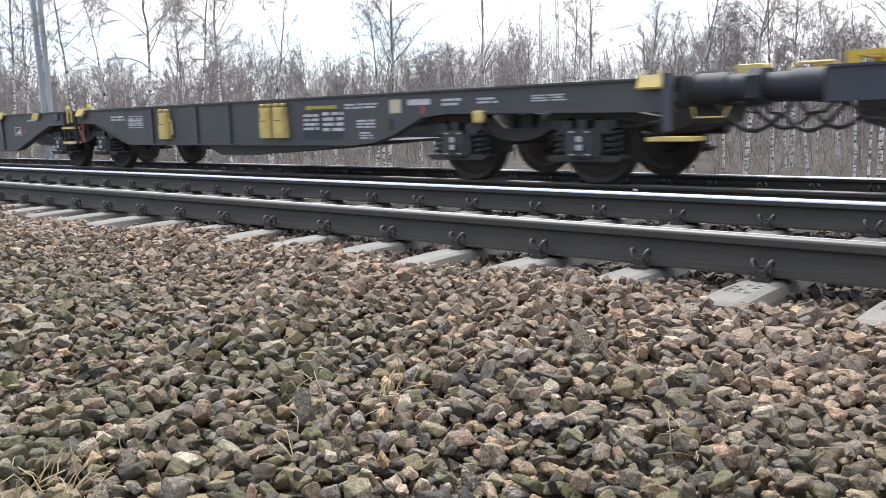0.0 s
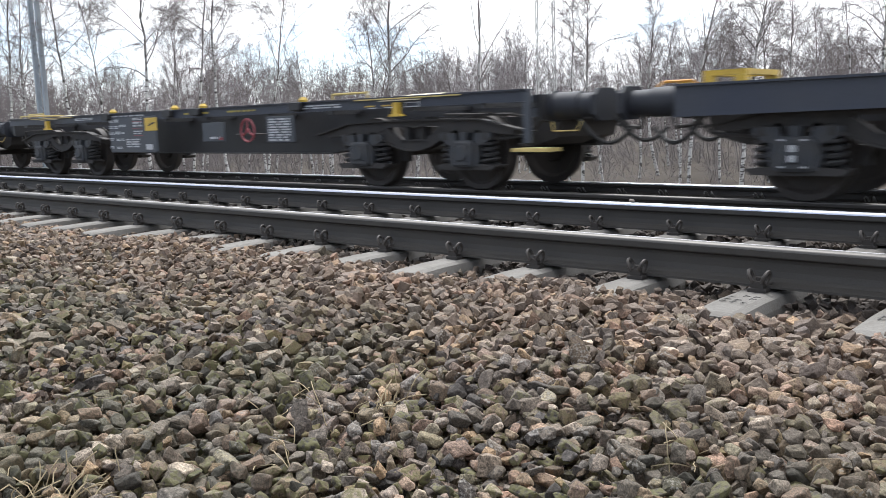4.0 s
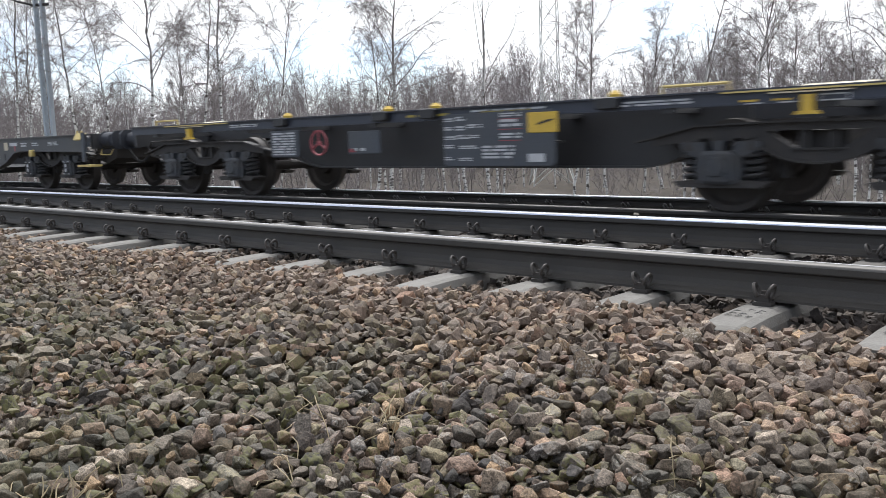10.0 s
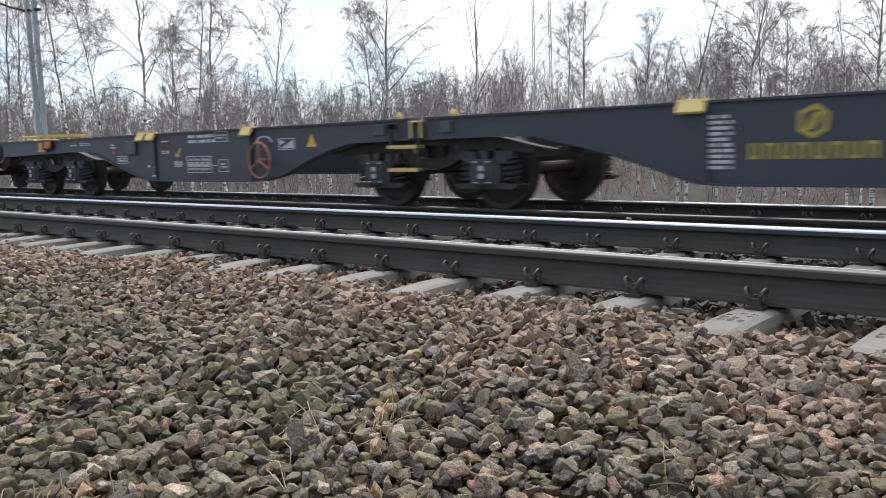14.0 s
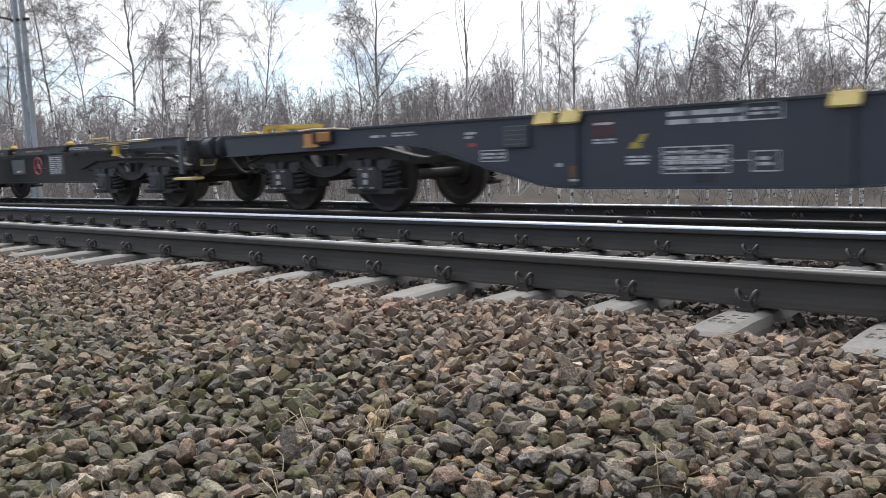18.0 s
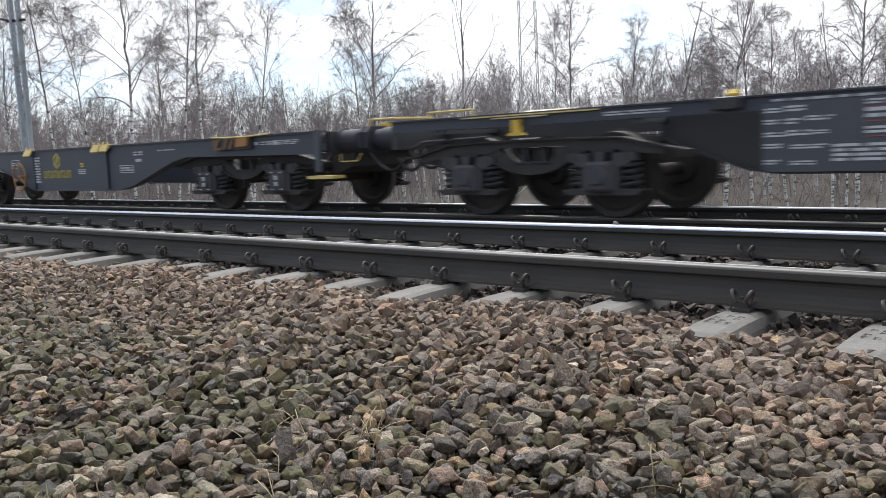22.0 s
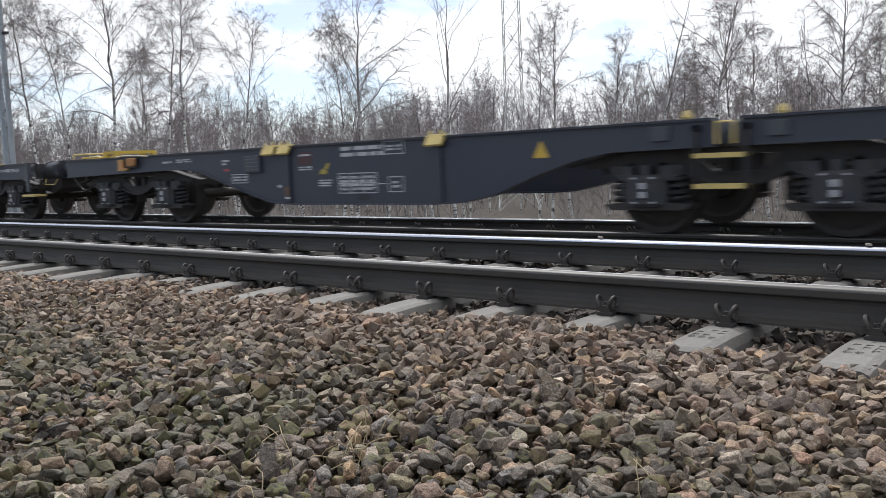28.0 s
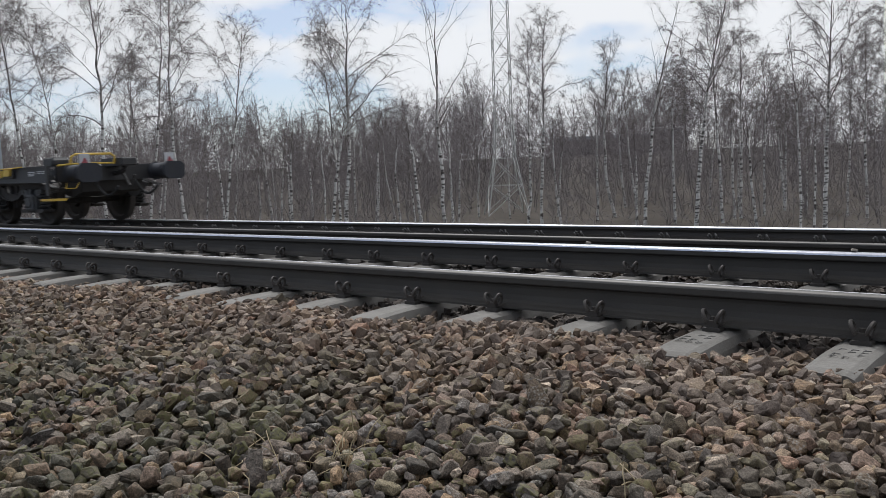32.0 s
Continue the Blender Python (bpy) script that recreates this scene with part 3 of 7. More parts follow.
def small_clip_mesh():
    g = Geo()
    for sx in (-1, 1):
        g.pipe([(sx * 0.022, -0.03, -0.13), (sx * 0.030, -0.07, -0.085), (sx * 0.040, -0.095, -0.072), (sx * 0.052, -0.10, -0.09), (sx * 0.055, -0.05, -0.13)], 0.010, 5)
    return g.mesh("rail_clip", CLIPPALE)


SLEEPER, CLIPS, PLATES, CLIPS_FAR = sleeper_mesh(), clip_mesh(), clip_plate_mesh(), small_clip_mesh()
GAUGE = 0.7535


def build_track(label, yc, z, steel, heads, first, count, rise, place):
    tr = base("railway_track", label, "track", "railway tracks", (0, yc, z))
    for s, (head, text, strip) in zip((-1, 1), heads):
        r = part("rail", rail_mesh("rail", -150, 60, steel, rise), steel, tr, at=(0, s * GAUGE, 0))
        band = Geo()
        crown = [(-0.0375, -0.016), (-0.0365, -0.010), (-0.034, -0.0055), (-0.029, -0.0020), (-0.021, 0.0006), (-0.010, 0.0020), (0.0, 0.0024), (0.010, 0.0020), (0.021, 0.0006), (0.029, -0.0020), (0.034, -0.0055), (0.0365, -0.010), (0.0375, -0.016)]
        for xx in (-150, -20, -6, 60):
            band.v += [(xx, a, b + rise) for a, b in crown]
        for k in range(3):
            band.f += [(13 * k + i, 13 * k + i + 1, 13 * k + i + 14, 13 * k + i + 13) for i in range(12)]
        part("running_surface", band, head, r, text, smooth=True)
        if strip:
            # the narrow bright path of the wheels on a dull head
            worn = Geo()
            path = [(-0.004, 0.0030), (0.004, 0.0032), (0.012, 0.0031), (0.019, 0.0026)]
            for xx in (-150, -20, -6, 60):
                worn.v += [(xx, a, b + rise) for a, b in path]
            for k in range(3):
                worn.f += [(4 * k + i, 4 * k + i + 1, 4 * k + i + 5, 4 * k + i + 4) for i in range(3)]
            part("wheel_path", worn, strip, r, "narrow bright wheel path", smooth=True)
    for i in range(first, first + count):
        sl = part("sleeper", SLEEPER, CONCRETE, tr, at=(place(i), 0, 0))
        sl.rotation_euler = (0, 0, radians(0.5 * math.sin(i * 3.7)))
        if -45 <= i <= 8:
            for s in (-1, 1):
                if z == 0:
                    part("rail_clip", CLIPS, CLIP, sl, at=(0, s * GAUGE, 0))
                    if i > -40:
                        part("angle_plate", PLATES, RAILDARK, sl, at=(0, s * GAUGE, 0))
                elif s == 1 and i > -45:
                    part("rail_clip", CLIPS_FAR, CLIPPALE, sl, at=(0, s * GAUGE, 0))
    return tr


build_track("near railway track with dull dusty rail and concrete sleepers in ballast", NEAR_Y, 0.0, RAIL,
            ((HEAD, "dull worn rail head", SHINEDIM), (SHINE, "polished bright rail head", None)), -90, 100, NEAR_RISE, sleeper_x)
build_track("far railway track of dark rails under the train", FAR_Y, FAR_Z, RAILDARK,
            ((HEAD, "worn rail head", None), (SHINEFAR, "polished bright rail head", None)), -90, 100, 0.0, lambda i: -0.120 + 0.591 * i)


# cast characters on two sleepers, unreadable
for k_ in (0, 1):
    cast = base("cast_mark", "dark unreadable mark on top of a concrete sleeper", "marking", "", (sleeper_x(k_), -0.36, -0.166))
    for row in range(4):
        for c_ in range(3):
            if (row + c_ + k_) % 4 != 3:
                x, y = -0.055 + c_ * 0.045, row * 0.045
                part("character", Geo().poly([(x, y, 0), (x + 0.005, y, 0), (x + 0.005, y + 0.013, 0), (x + 0.026, y + 0.013, 0), (x + 0.026, y + 0.018, 0), (x + 0.005, y + 0.018, 0), (x + 0.005, y + 0.03, 0), (x, y + 0.03, 0),
                                              (x, y, 0.0015), (x + 0.005, y, 0.0015), (x + 0.005, y + 0.013, 0.0015), (x + 0.026, y + 0.013, 0.0015), (x + 0.026, y + 0.018, 0.0015), (x + 0.005, y + 0.018, 0.0015), (x + 0.005, y + 0.03, 0.0015), (x, y + 0.03, 0.0015)],
                                             [(8, 9, 10, 13, 14, 15), (10, 11, 12, 13)] + [(n, (n + 1) % 8, (n + 1) % 8 + 8, n + 8) for n in range(8)]), MARK, cast)


# ---- ballast ----
def stone_shapes(count, points, seed=5, worn=0.0):
    """Angular stones as hulls of scattered points, about 1 across; worn: how far their edges are rubbed off."""
    out = []
    rnd = random.Random(seed)
    for k in range(count):
        bm = bmesh.new()
        sx, sy, sz = rnd.uniform(1.0, 1.35), rnd.uniform(0.72, 1.02), rnd.uniform(0.45, 0.82)
        dirs = []
        for i in range(points):
            tries = [Vector((rnd.gauss(0, 1), rnd.gauss(0, 1), rnd.gauss(0, 1))).normalized() for _ in range(4)]
            dirs.append(max(tries, key=lambda v: min([(v - d).length for d in dirs] or [0])))
        for v in dirs:
            v = Vector([math.copysign(abs(c) ** 0.66, c) for c in v])
            q = rnd.uniform(0.80, 1.0) * 0.52
            bm.verts.new((v.x * sx * q, v.y * sy * q, v.z * sz * q))
        res = bmesh.ops.convex_hull(bm, input=bm.verts)
        inner = list({e for e in res["geom_interior"] + res["geom_unused"] if isinstance(e, bmesh.types.BMVert)})
        bmesh.ops.delete(bm, geom=inner, context="VERTS")
        bmesh.ops.dissolve_limit(bm, angle_limit=0.22, verts=list(bm.verts), edges=list(bm.edges))
        if worn:
            bmesh.ops.bevel(bm, geom=list(bm.edges), offset=worn, segments=1, affect="EDGES", profile=0.5, clamp_overlap=True)
        bmesh.ops.triangulate(bm, faces=bm.faces)
        bm.verts.index_update()
        out.append((np.array([v.co[:] for v in bm.verts]), np.array([[v.index for v in f.verts] for f in bm.faces])))
        bm.free()
    return out


SHAPES = stone_shapes(80, 11, 5, 0.034)
SHAPES_MID = stone_shapes(50, 11, 6)
SHAPES_LOW = stone_shapes(20, 8)


def ballast_top(x, y):
    """The heaped surface of the near ballast."""
    z = np.interp(y, [-5.5, -4.6, -3.2, -2.2, -1.3, -0.75, -0.46, -0.2, 1.7, 2.0, 2.6, 3.4], [-0.38, -0.30, -0.255, -0.22, -0.20, -0.185, -0.20, -0.222, -0.222, -0.22, -0.25, -0.55])
    z = z + 0.028 * np.sin(x * 1.3 + y * 0.7) * np.sin(y * 1.9 - x * 0.4) + 0.016 * np.sin(x * 3.7 + 1.0) * np.sin(y * 3.1)
    return z


def scatter(seed, x0, x1, y0, y1, step, size, shapes, layers, keep, singles=None):
    """Lay stones in jittered rows, turned at random; keep() says where."""
    rs = np.random.RandomState(seed)
    vs, fs, off = [], [], 0
    for layer in range(layers):
        xs, ys = np.meshgrid(np.arange(x0, x1, step), np.arange(y0, y1, step))
        xs = xs.ravel() + rs.uniform(-0.62, 0.62, xs.size) * step
        ys = ys.ravel() + rs.uniform(-0.62, 0.62, ys.size) * step
        m = keep(xs, ys)
        xs, ys = xs[m], ys[m]
        sz = size * rs.uniform(0.55, 1.3, xs.size) * np.where(rs.rand(xs.size) < 0.15, 1.3, 1.0)
        zs = ballast_top(xs, ys) - layer * 0.040 + rs.uniform(-0.030, 0.020, xs.size)
        which = rs.randint(0, len(SHAPES_LOW if layer else shapes), xs.size)
        e = rs.normal(0, 1, (xs.size, 4))
        e /= np.linalg.norm(e, axis=1)[:, None]
        spin = rs.uniform(0, 6.283, xs.size) / 2
        flat = np.stack([np.cos(spin), rs.normal(0, 0.2, xs.size), rs.normal(0, 0.2, xs.size), np.sin(spin)], 1)
        e = np.where((rs.rand(xs.size) < 0.68)[:, None], flat / np.linalg.norm(flat, axis=1)[:, None], e)
        qw, qx, qy, qz = e.T
        R = np.stack([np.stack([1 - 2 * (qy * qy + qz * qz), 2 * (qx * qy - qz * qw), 2 * (qx * qz + qy * qw)], 1),
                      np.stack([2 * (qx * qy + qz * qw), 1 - 2 * (qx * qx + qz * qz), 2 * (qy * qz - qx * qw)], 1),
                      np.stack([2 * (qx * qz - qy * qw), 2 * (qy * qz + qx * qw), 1 - 2 * (qx * qx + qy * qy)], 1)], 1)
        for k, (sv, sf) in enumerate(SHAPES_LOW if layer else shapes):
            i = np.nonzero(which == k)[0]
            if singles is not None and layer == 0:
                near = foreground(xs[i], ys[i])
                for n in i[near]:
                    singles.append((k, float(sz[n]), (float(xs[n]), float(ys[n]), float(zs[n])), e[n]))
                i = i[~near]
            if not len(i):
                continue
            pts = np.einsum("nij,vj->nvi", R[i], sv) * sz[i][:, None, None] + np.stack([xs[i], ys[i], zs[i]], 1)[:, None, :]
            vs.append(pts.reshape(-1, 3))
            fs.append((sf[None] + (np.arange(len(i)) * len(sv))[:, None, None] + off).reshape(-1, 3))
            off += len(i) * len(sv)
    return np.concatenate(vs), np.concatenate(fs)


def foreground(x, y):
    """The strip of stones at the lower end of the slope, which can be told apart one by one."""
    along = -0.64 * (x - 1.58) + 0.77 * (y + 3.79)
    across = 0.77 * (x - 1.58) + 0.64 * (y + 3.79)
    return (along > 2.14) & (along < 2.31) & (np.abs(across) < 1.15)


SETTLED_AT = sorted(SETTLED)


def off_sleepers(x, y, reach=0.110):
    """False on top of the near track's sleepers."""
    i = np.round((x - 0.0495) / 0.595)
    centre = 0.0495 + 0.595 * i + np.interp(i, SETTLED_AT, [SETTLED[k] for k in SETTLED_AT])
    return ~((np.abs(x - centre) < reach) & (y > -0.42) & (y < 2.0))


def close_by(x, y):
    """The lower slope, where the stones' worn edges show."""
    return np.hypot(x - 1.58, y + 3.79) < 2.95


def shoulder(x, y):
    d = y + 3.8
    return (x > 1.2 - 2.75 * d) & (x < 2.3 - 0.15 * d) & off_sleepers(x, y)


def cribs(x, y):
    d = y + 3.8
    return (x > 1.2 - 2.75 * d) & (x < 2.3 - 0.15 * d) & off_sleepers(x, y, 0.122)


def outer(x, y):
    laid = shoulder(x, y) & (y > -3.25) & (x > -16.4) & ((y > -0.36) | (x > -9.4))
    return ~laid & off_sleepers(x, y, 0.15)


LOOSE = []
va, fa = scatter(11, -2.4, 2.4, -3.3, -0.36, 0.0385, 0.054, SHAPES, 2, lambda x, y: shoulder(x, y) & close_by(x, y), LOOSE)
vd, fd = scatter(14, -9.5, 2.4, -3.3, -0.36, 0.0385, 0.054, SHAPES_MID, 2, lambda x, y: shoulder(x, y) & ~close_by(x, y))
vb, fb = scatter(12, -16.5, 2.0, -0.36, 2.35, 0.042, 0.054, SHAPES_LOW, 1, cribs)
vc, fc = scatter(13, -17.0, 4.5, -4.7, 2.6, 0.084, 0.088, SHAPES_LOW, 1, outer)
ballast = thing("ballast", big_mesh("ballast", np.concatenate([va, vb, vc, vd]), np.concatenate([fa, fb + len(va), fc + len(va) + len(vb), fd + len(va) + len(vb) + len(vc)]), STONE),
      STONE, "loose brown and grey crushed stone ballast beside the track", "ballast", kind="stuff")


STONES = [big_mesh("stone", sv, sf, STONE_SINGLE) for sv, sf in SHAPES]
for k_, size_, at_, turn_ in LOOSE:
    ob = part("stone", STONES[k_], STONE_SINGLE, ballast, at=at_)
    ob.rotation_mode = "QUATERNION"
    ob.rotation_quaternion = turn_
    ob.scale = (size_,) * 3


# loose stones on the polished rail
for x_, s_ in ((-1.52, 0.042), (0.2, 0.038)):
    sv, sf = SHAPES[7]
    ob = thing("loose_stone", big_mesh("loose_stone", sv * s_, sf, CREAMSTONE), CREAMSTONE, "small pale stone lying on the rail head", "stone", "stones on the rail")
    ob.location = (x_, NEAR_Y + GAUGE, NEAR_RISE + 0.014)


def dry_stems(x, y, count, length, seed, label, spread=0.05):
    """A few bent dry stalks growing out of the stones."""
    rnd = random.Random(seed)
    plant = base("dry_stalk", label, "plant", "dry plants in the ballast", (x, y, float(ballast_top(x, y)) - 0.02))
    for i in range(count):
        p = Vector((rnd.gauss(0, spread), rnd.gauss(0, spread), 0))
        d = Vector((rnd.gauss(0, 0.6), rnd.gauss(0, 0.6), 1)).normalized()
        line = [p]
        for k in range(5):
            d = (d + Vector((rnd.gauss(0, 0.25), rnd.gauss(0, 0.25), -0.16))).normalized()
            line.append(line[-1] + d * length / 5 * rnd.uniform(0.7, 1.2))
        part("stem", Geo().pipe(line, 0.0016, 4), GRASS, plant)


for x_, y_, n_, l_, s_ in ((-0.53, -2.21, 8, 0.14, 1), (-0.28, -2.14, 9, 0.17, 2), (-0.27, -2.47, 6, 0.14, 3), (-0.33, -1.99, 8, 0.14, 4), (0.57, -1.86, 6, 0.12, 6)):
    dry_stems(x_, y_, n_, l_, s_, "thin dead stalks among the ballast stones")
dry_stems(-0.48, -2.98, 60, 0.12, 5, "small tuft of straw-coloured dead grass", 0.07)


# ---- trees ----
def tubes(segs, sides=3):
    """Tapered tubes from rows of (start, end, radius, radius)."""
    a = np.array([s[0] for s in segs], dtype=float)
    b = np.array([s[1] for s in segs], dtype=float)
    ra = np.array([s[2] for s in segs])[:, None]
    rb = np.array([s[3] for s in segs])[:, None]
    w = b - a
    w /= np.linalg.norm(w, axis=1)[:, None] + 1e-9
    h = np.where(np.abs(w[:, 2:3]) > 0.9, np.array([[1.0, 0, 0]]), np.array([[0, 0, 1.0]]))
    s = np.cross(w, h)
    s /= np.linalg.norm(s, axis=1)[:, None] + 1e-9
    t = np.cross(w, s)
    rings = []
    for base_, r in ((a, ra), (b, rb)):
        for i in range(sides):
            q = 2 * math.pi * i / sides
            rings.append(base_ + (s * math.cos(q) + t * math.sin(q)) * r)
    v = np.stack(rings, 1).reshape(-1, 3)
    f = []
    for i in range(sides):
        j = (i + 1) % sides
        f.append((i, j, j + sides, i + sides))
    f = (np.array(f)[None] + (np.arange(len(segs)) * 2 * sides)[:, None, None]).reshape(-1, 4)
    return v, f


def slivers(segs):
    """Pointed three-sided twigs, for the finest shoots."""
    v, _ = tubes(segs, 3)
    v = v.reshape(-1, 6, 3)
    tip = v[:, 3:].mean(1, keepdims=True)
    v = np.concatenate([v[:, :3], tip], 1).reshape(-1, 3)
    f = (np.array([(0, 1, 3), (1, 2, 3), (2, 0, 3)])[None] + (np.arange(len(segs)) * 4)[:, None, None]).reshape(-1, 3)
    return v, f


def branches(segs):
    """Tubes for stout segments and slivers for fine ones, in triangles."""
    stout = [s for s in segs if s[2] > 0.0055]
    fine = [s for s in segs if s[2] <= 0.0055]
    v, q = tubes(stout, 3)
    f = np.concatenate([q[:, (0, 1, 2)], q[:, (0, 2, 3)]])
    if fine:
        v2, f2 = slivers(fine)
        f = np.concatenate([f, f2 + len(v)])
        v = np.concatenate([v, v2])
    return v, f


def bend(rnd, d, amount):
    return (d + Vector((rnd.gauss(0, amount), rnd.gauss(0, amount), rnd.gauss(0, amount)))).normalized()


def ribbons(rs, a, d, length, width, droop):
    """Fine bent twigs, three triangles each, from points a along directions d."""
    n = len(a)
    side = np.cross(d, rs.normal(0, 1, (n, 3)))
    side /= np.linalg.norm(side, axis=1)[:, None] + 1e-9
    w = (side * (width / 2)[:, None])
    m = a + d * (length * 0.5)[:, None]
    e = d + rs.normal(0, 0.28, (n, 3)) + np.stack([np.zeros(n), np.zeros(n), -droop], 1)
    e /= np.linalg.norm(e, axis=1)[:, None]
    tip = m + e * (length * 0.5)[:, None]
    v = np.stack([a - w, a + w, m - w * 0.7, m + w * 0.7, tip], 1).reshape(-1, 3)
    f = (np.array([(0, 1, 3), (0, 3, 2), (2, 3, 4)])[None] + (np.arange(n) * 5)[:, None, None]).reshape(-1, 3)
    return v, f


def twig_cloud(rs, segs, count, lo, hi, width, droop, wild=0.75):
    """Twigs spread over branch segments, more on the longer ones."""
    a = np.array([s[0] for s in segs])
    b = np.array([s[1] for s in segs])
    ln = np.linalg.norm(b - a, axis=1)
    k = rs.choice(len(segs), count, p=ln / ln.sum())
    p = a[k] + (b - a)[k] * rs.rand(count, 1)
    d = (b - a)[k] / (ln[k][:, None] + 1e-9)
    d = d + rs.normal(0, wild / 1.7, (count, 3)) + np.array([0, 0, -0.35 * droop])
    d /= np.linalg.norm(d, axis=1)[:, None]
    return ribbons(rs, p, d, rs.uniform(lo, hi, count), width * rs.uniform(0.6, 1.3, count), droop * rs.uniform(0.3, 2.2, count))


def limb(rnd, segs, p, d, length, r, steps, lift, wobble):
    """A branch bent in steps; gives back its points and directions."""
    out = []
    for i in range(steps):
        d = bend(rnd, d + Vector((0, 0, lift * (0.5 + i / steps))), wobble)
        q = p + d * (length / steps)
        segs.append((p[:], q[:], r * (1 - 0.8 * i / steps), r * (1 - 0.8 * (i + 1) / steps)))
        out.append((p.copy(), q.copy(), d.copy()))
        p = q
    return out


ACROSS = Vector((0.769, 0.638, 0))      # along the edge of the wood
# habit: limbs, rise at the crown's foot and at its top, side shoots to a limb, twigs, droop
HABITS = {
    "b": (22, 0.95, 1.7, 12, 9000, 0.75),      # broad weeping birch
    "d": (20, 1.0, 1.9, 10, 6200, 0.55),       # narrow dense crown
    "v": (16, 1.2, 2.1, 10, 5000, 0.60),       # vase
    "s": (10, 1.3, 1.9, 5, 700, 0.15),         # sparse upright limbs
    "p": (12, 0.9, 1.6, 5, 1100, 0.40),        # young tree
}


def birch(seed, x, y, height, radius, lean, bow, start, reach, habit):
    """One leafless birch: a leaning, bowed trunk, rising limbs, side shoots and a cloud of fine twigs."""
    rnd, rs = random.Random(seed), np.random.RandomState(seed)
    limbs, low, high, shoots, twigs, droop = HABITS[habit]
    start = (start * height + 0.65) / (height + 0.65)
    height += 0.65          # the foot stands in the hollow beyond the tracks
    n = 16
    spine, wob = [], Vector((0, 0, 0))
    for i in range(n + 1):
        s = i / n
        wob += Vector((rnd.gauss(0, 0.018), rnd.gauss(0, 0.03), 0)) * (height / 7)
        spine.append(ACROSS * (lean * s + bow * s * s) + wob + Vector((0, 0, -0.25 + (height + 0.25) * s)))
    def width(s):
        return max(radius * 0.82 * (1 - s) ** 0.75, 0.008)
    def at(s):
        k = min(int(s * n), n - 1)
        return spine[k].lerp(spine[k + 1], s * n - k)
    trunk, crown, shell = [], [], []
    for i in range(n):
        (trunk if i < n * 0.72 else crown).append((spine[i][:], spine[i + 1][:], width(i / n), width((i + 1) / n)))
    turn = rnd.uniform(0, 6.283)
    for i in range(limbs):
        u = (i + rnd.random() * 0.8) / limbs
        s = start * 0.8 + (0.97 - start * 0.8) * u ** 0.8
        turn += 2.4 + rnd.gauss(0, 0.35)
        rise = low + (high - low) * u
        d = Vector((math.cos(turn), math.sin(turn), rise * rnd.uniform(0.75, 1.25))).normalized()
        span = reach * (1.12 - 0.75 * u ** 1.8) * rnd.uniform(0.7, 1.15) * (0.75 if u < 0.1 else 1.0)
        ln = min(span / max(math.hypot(d.x, d.y), 0.3), (1.06 - s) * height / max(d.z, 0.25) + 0.3)
        r = max(width(s) * 0.5, 0.009)
        line = limb(rnd, crown, at(s), d, ln, r, 7, 0.02 - 0.05 * droop, 0.13)
        for k in range(shoots):
            j = min(int(7 * (0.2 + 0.8 * (k + rnd.random()) / shoots)), 6)
            a, b, dd = line[j]
            side = dd.orthogonal().normalized()
            side.rotate(Matrix.Rotation(rnd.uniform(0, 6.283), 3, dd))
            nd = (dd * rnd.uniform(0.6, 1.0) + side * rnd.uniform(0.5, 0.9)).normalized()
            sl = ln * rnd.uniform(0.28, 0.5) * (1.15 - 0.5 * j / 7)
            shell += limb(rnd, crown, a.lerp(b, rnd.random()), nd, max(sl, 0.3), max(r * 0.42, 0.0045), 4, -0.16 * droop, 0.20)
        shell += line[4:]
    for _ in range(rnd.choice((1, 2, 3))):
        s = rnd.uniform(0.15, start)
        a = rnd.uniform(0, 6.283)
        shell += limb(rnd, crown, at(s), Vector((math.cos(a), math.sin(a), 0.6)).normalized(), rnd.uniform(0.4, 1.1), 0.008, 3, 0.0, 0.15)
    tv, tf = tubes(trunk, 8)
    cv, cf = branches(crown)
    wv, wf = twig_cloud(rs, shell, int(twigs * min(1.0, 0.25 + reach / 1.7)), 0.10, 0.40, 0.0046, droop, 0.95)
    t = base("birch_tree", TREE_LABELS[habit], "tree", "birches beyond the tracks", (x, y, float(ground_height(x, y)) + 0.05))
    part("trunk", big_mesh("trunk", tv, tf, BARK), BARK, t, "white bark with black cracks").data.shade_smooth()
    part("crown", big_mesh("crown", np.concatenate([cv, wv]), np.concatenate([cf, wf + len(cv)]), TWIG), TWIG, t, "bare brown twiggy crown")


TREE_LABELS = {
    "b": "tall leafless birch with white trunk and broad drooping crown",
    "d": "leafless birch with a narrow dense twiggy crown",
    "v": "leafless birch with limbs spreading like a vase",
    "s": "sparse leafless birch with few steep dark limbs",
    "p": "young thin leafless birch with pale trunk",
}
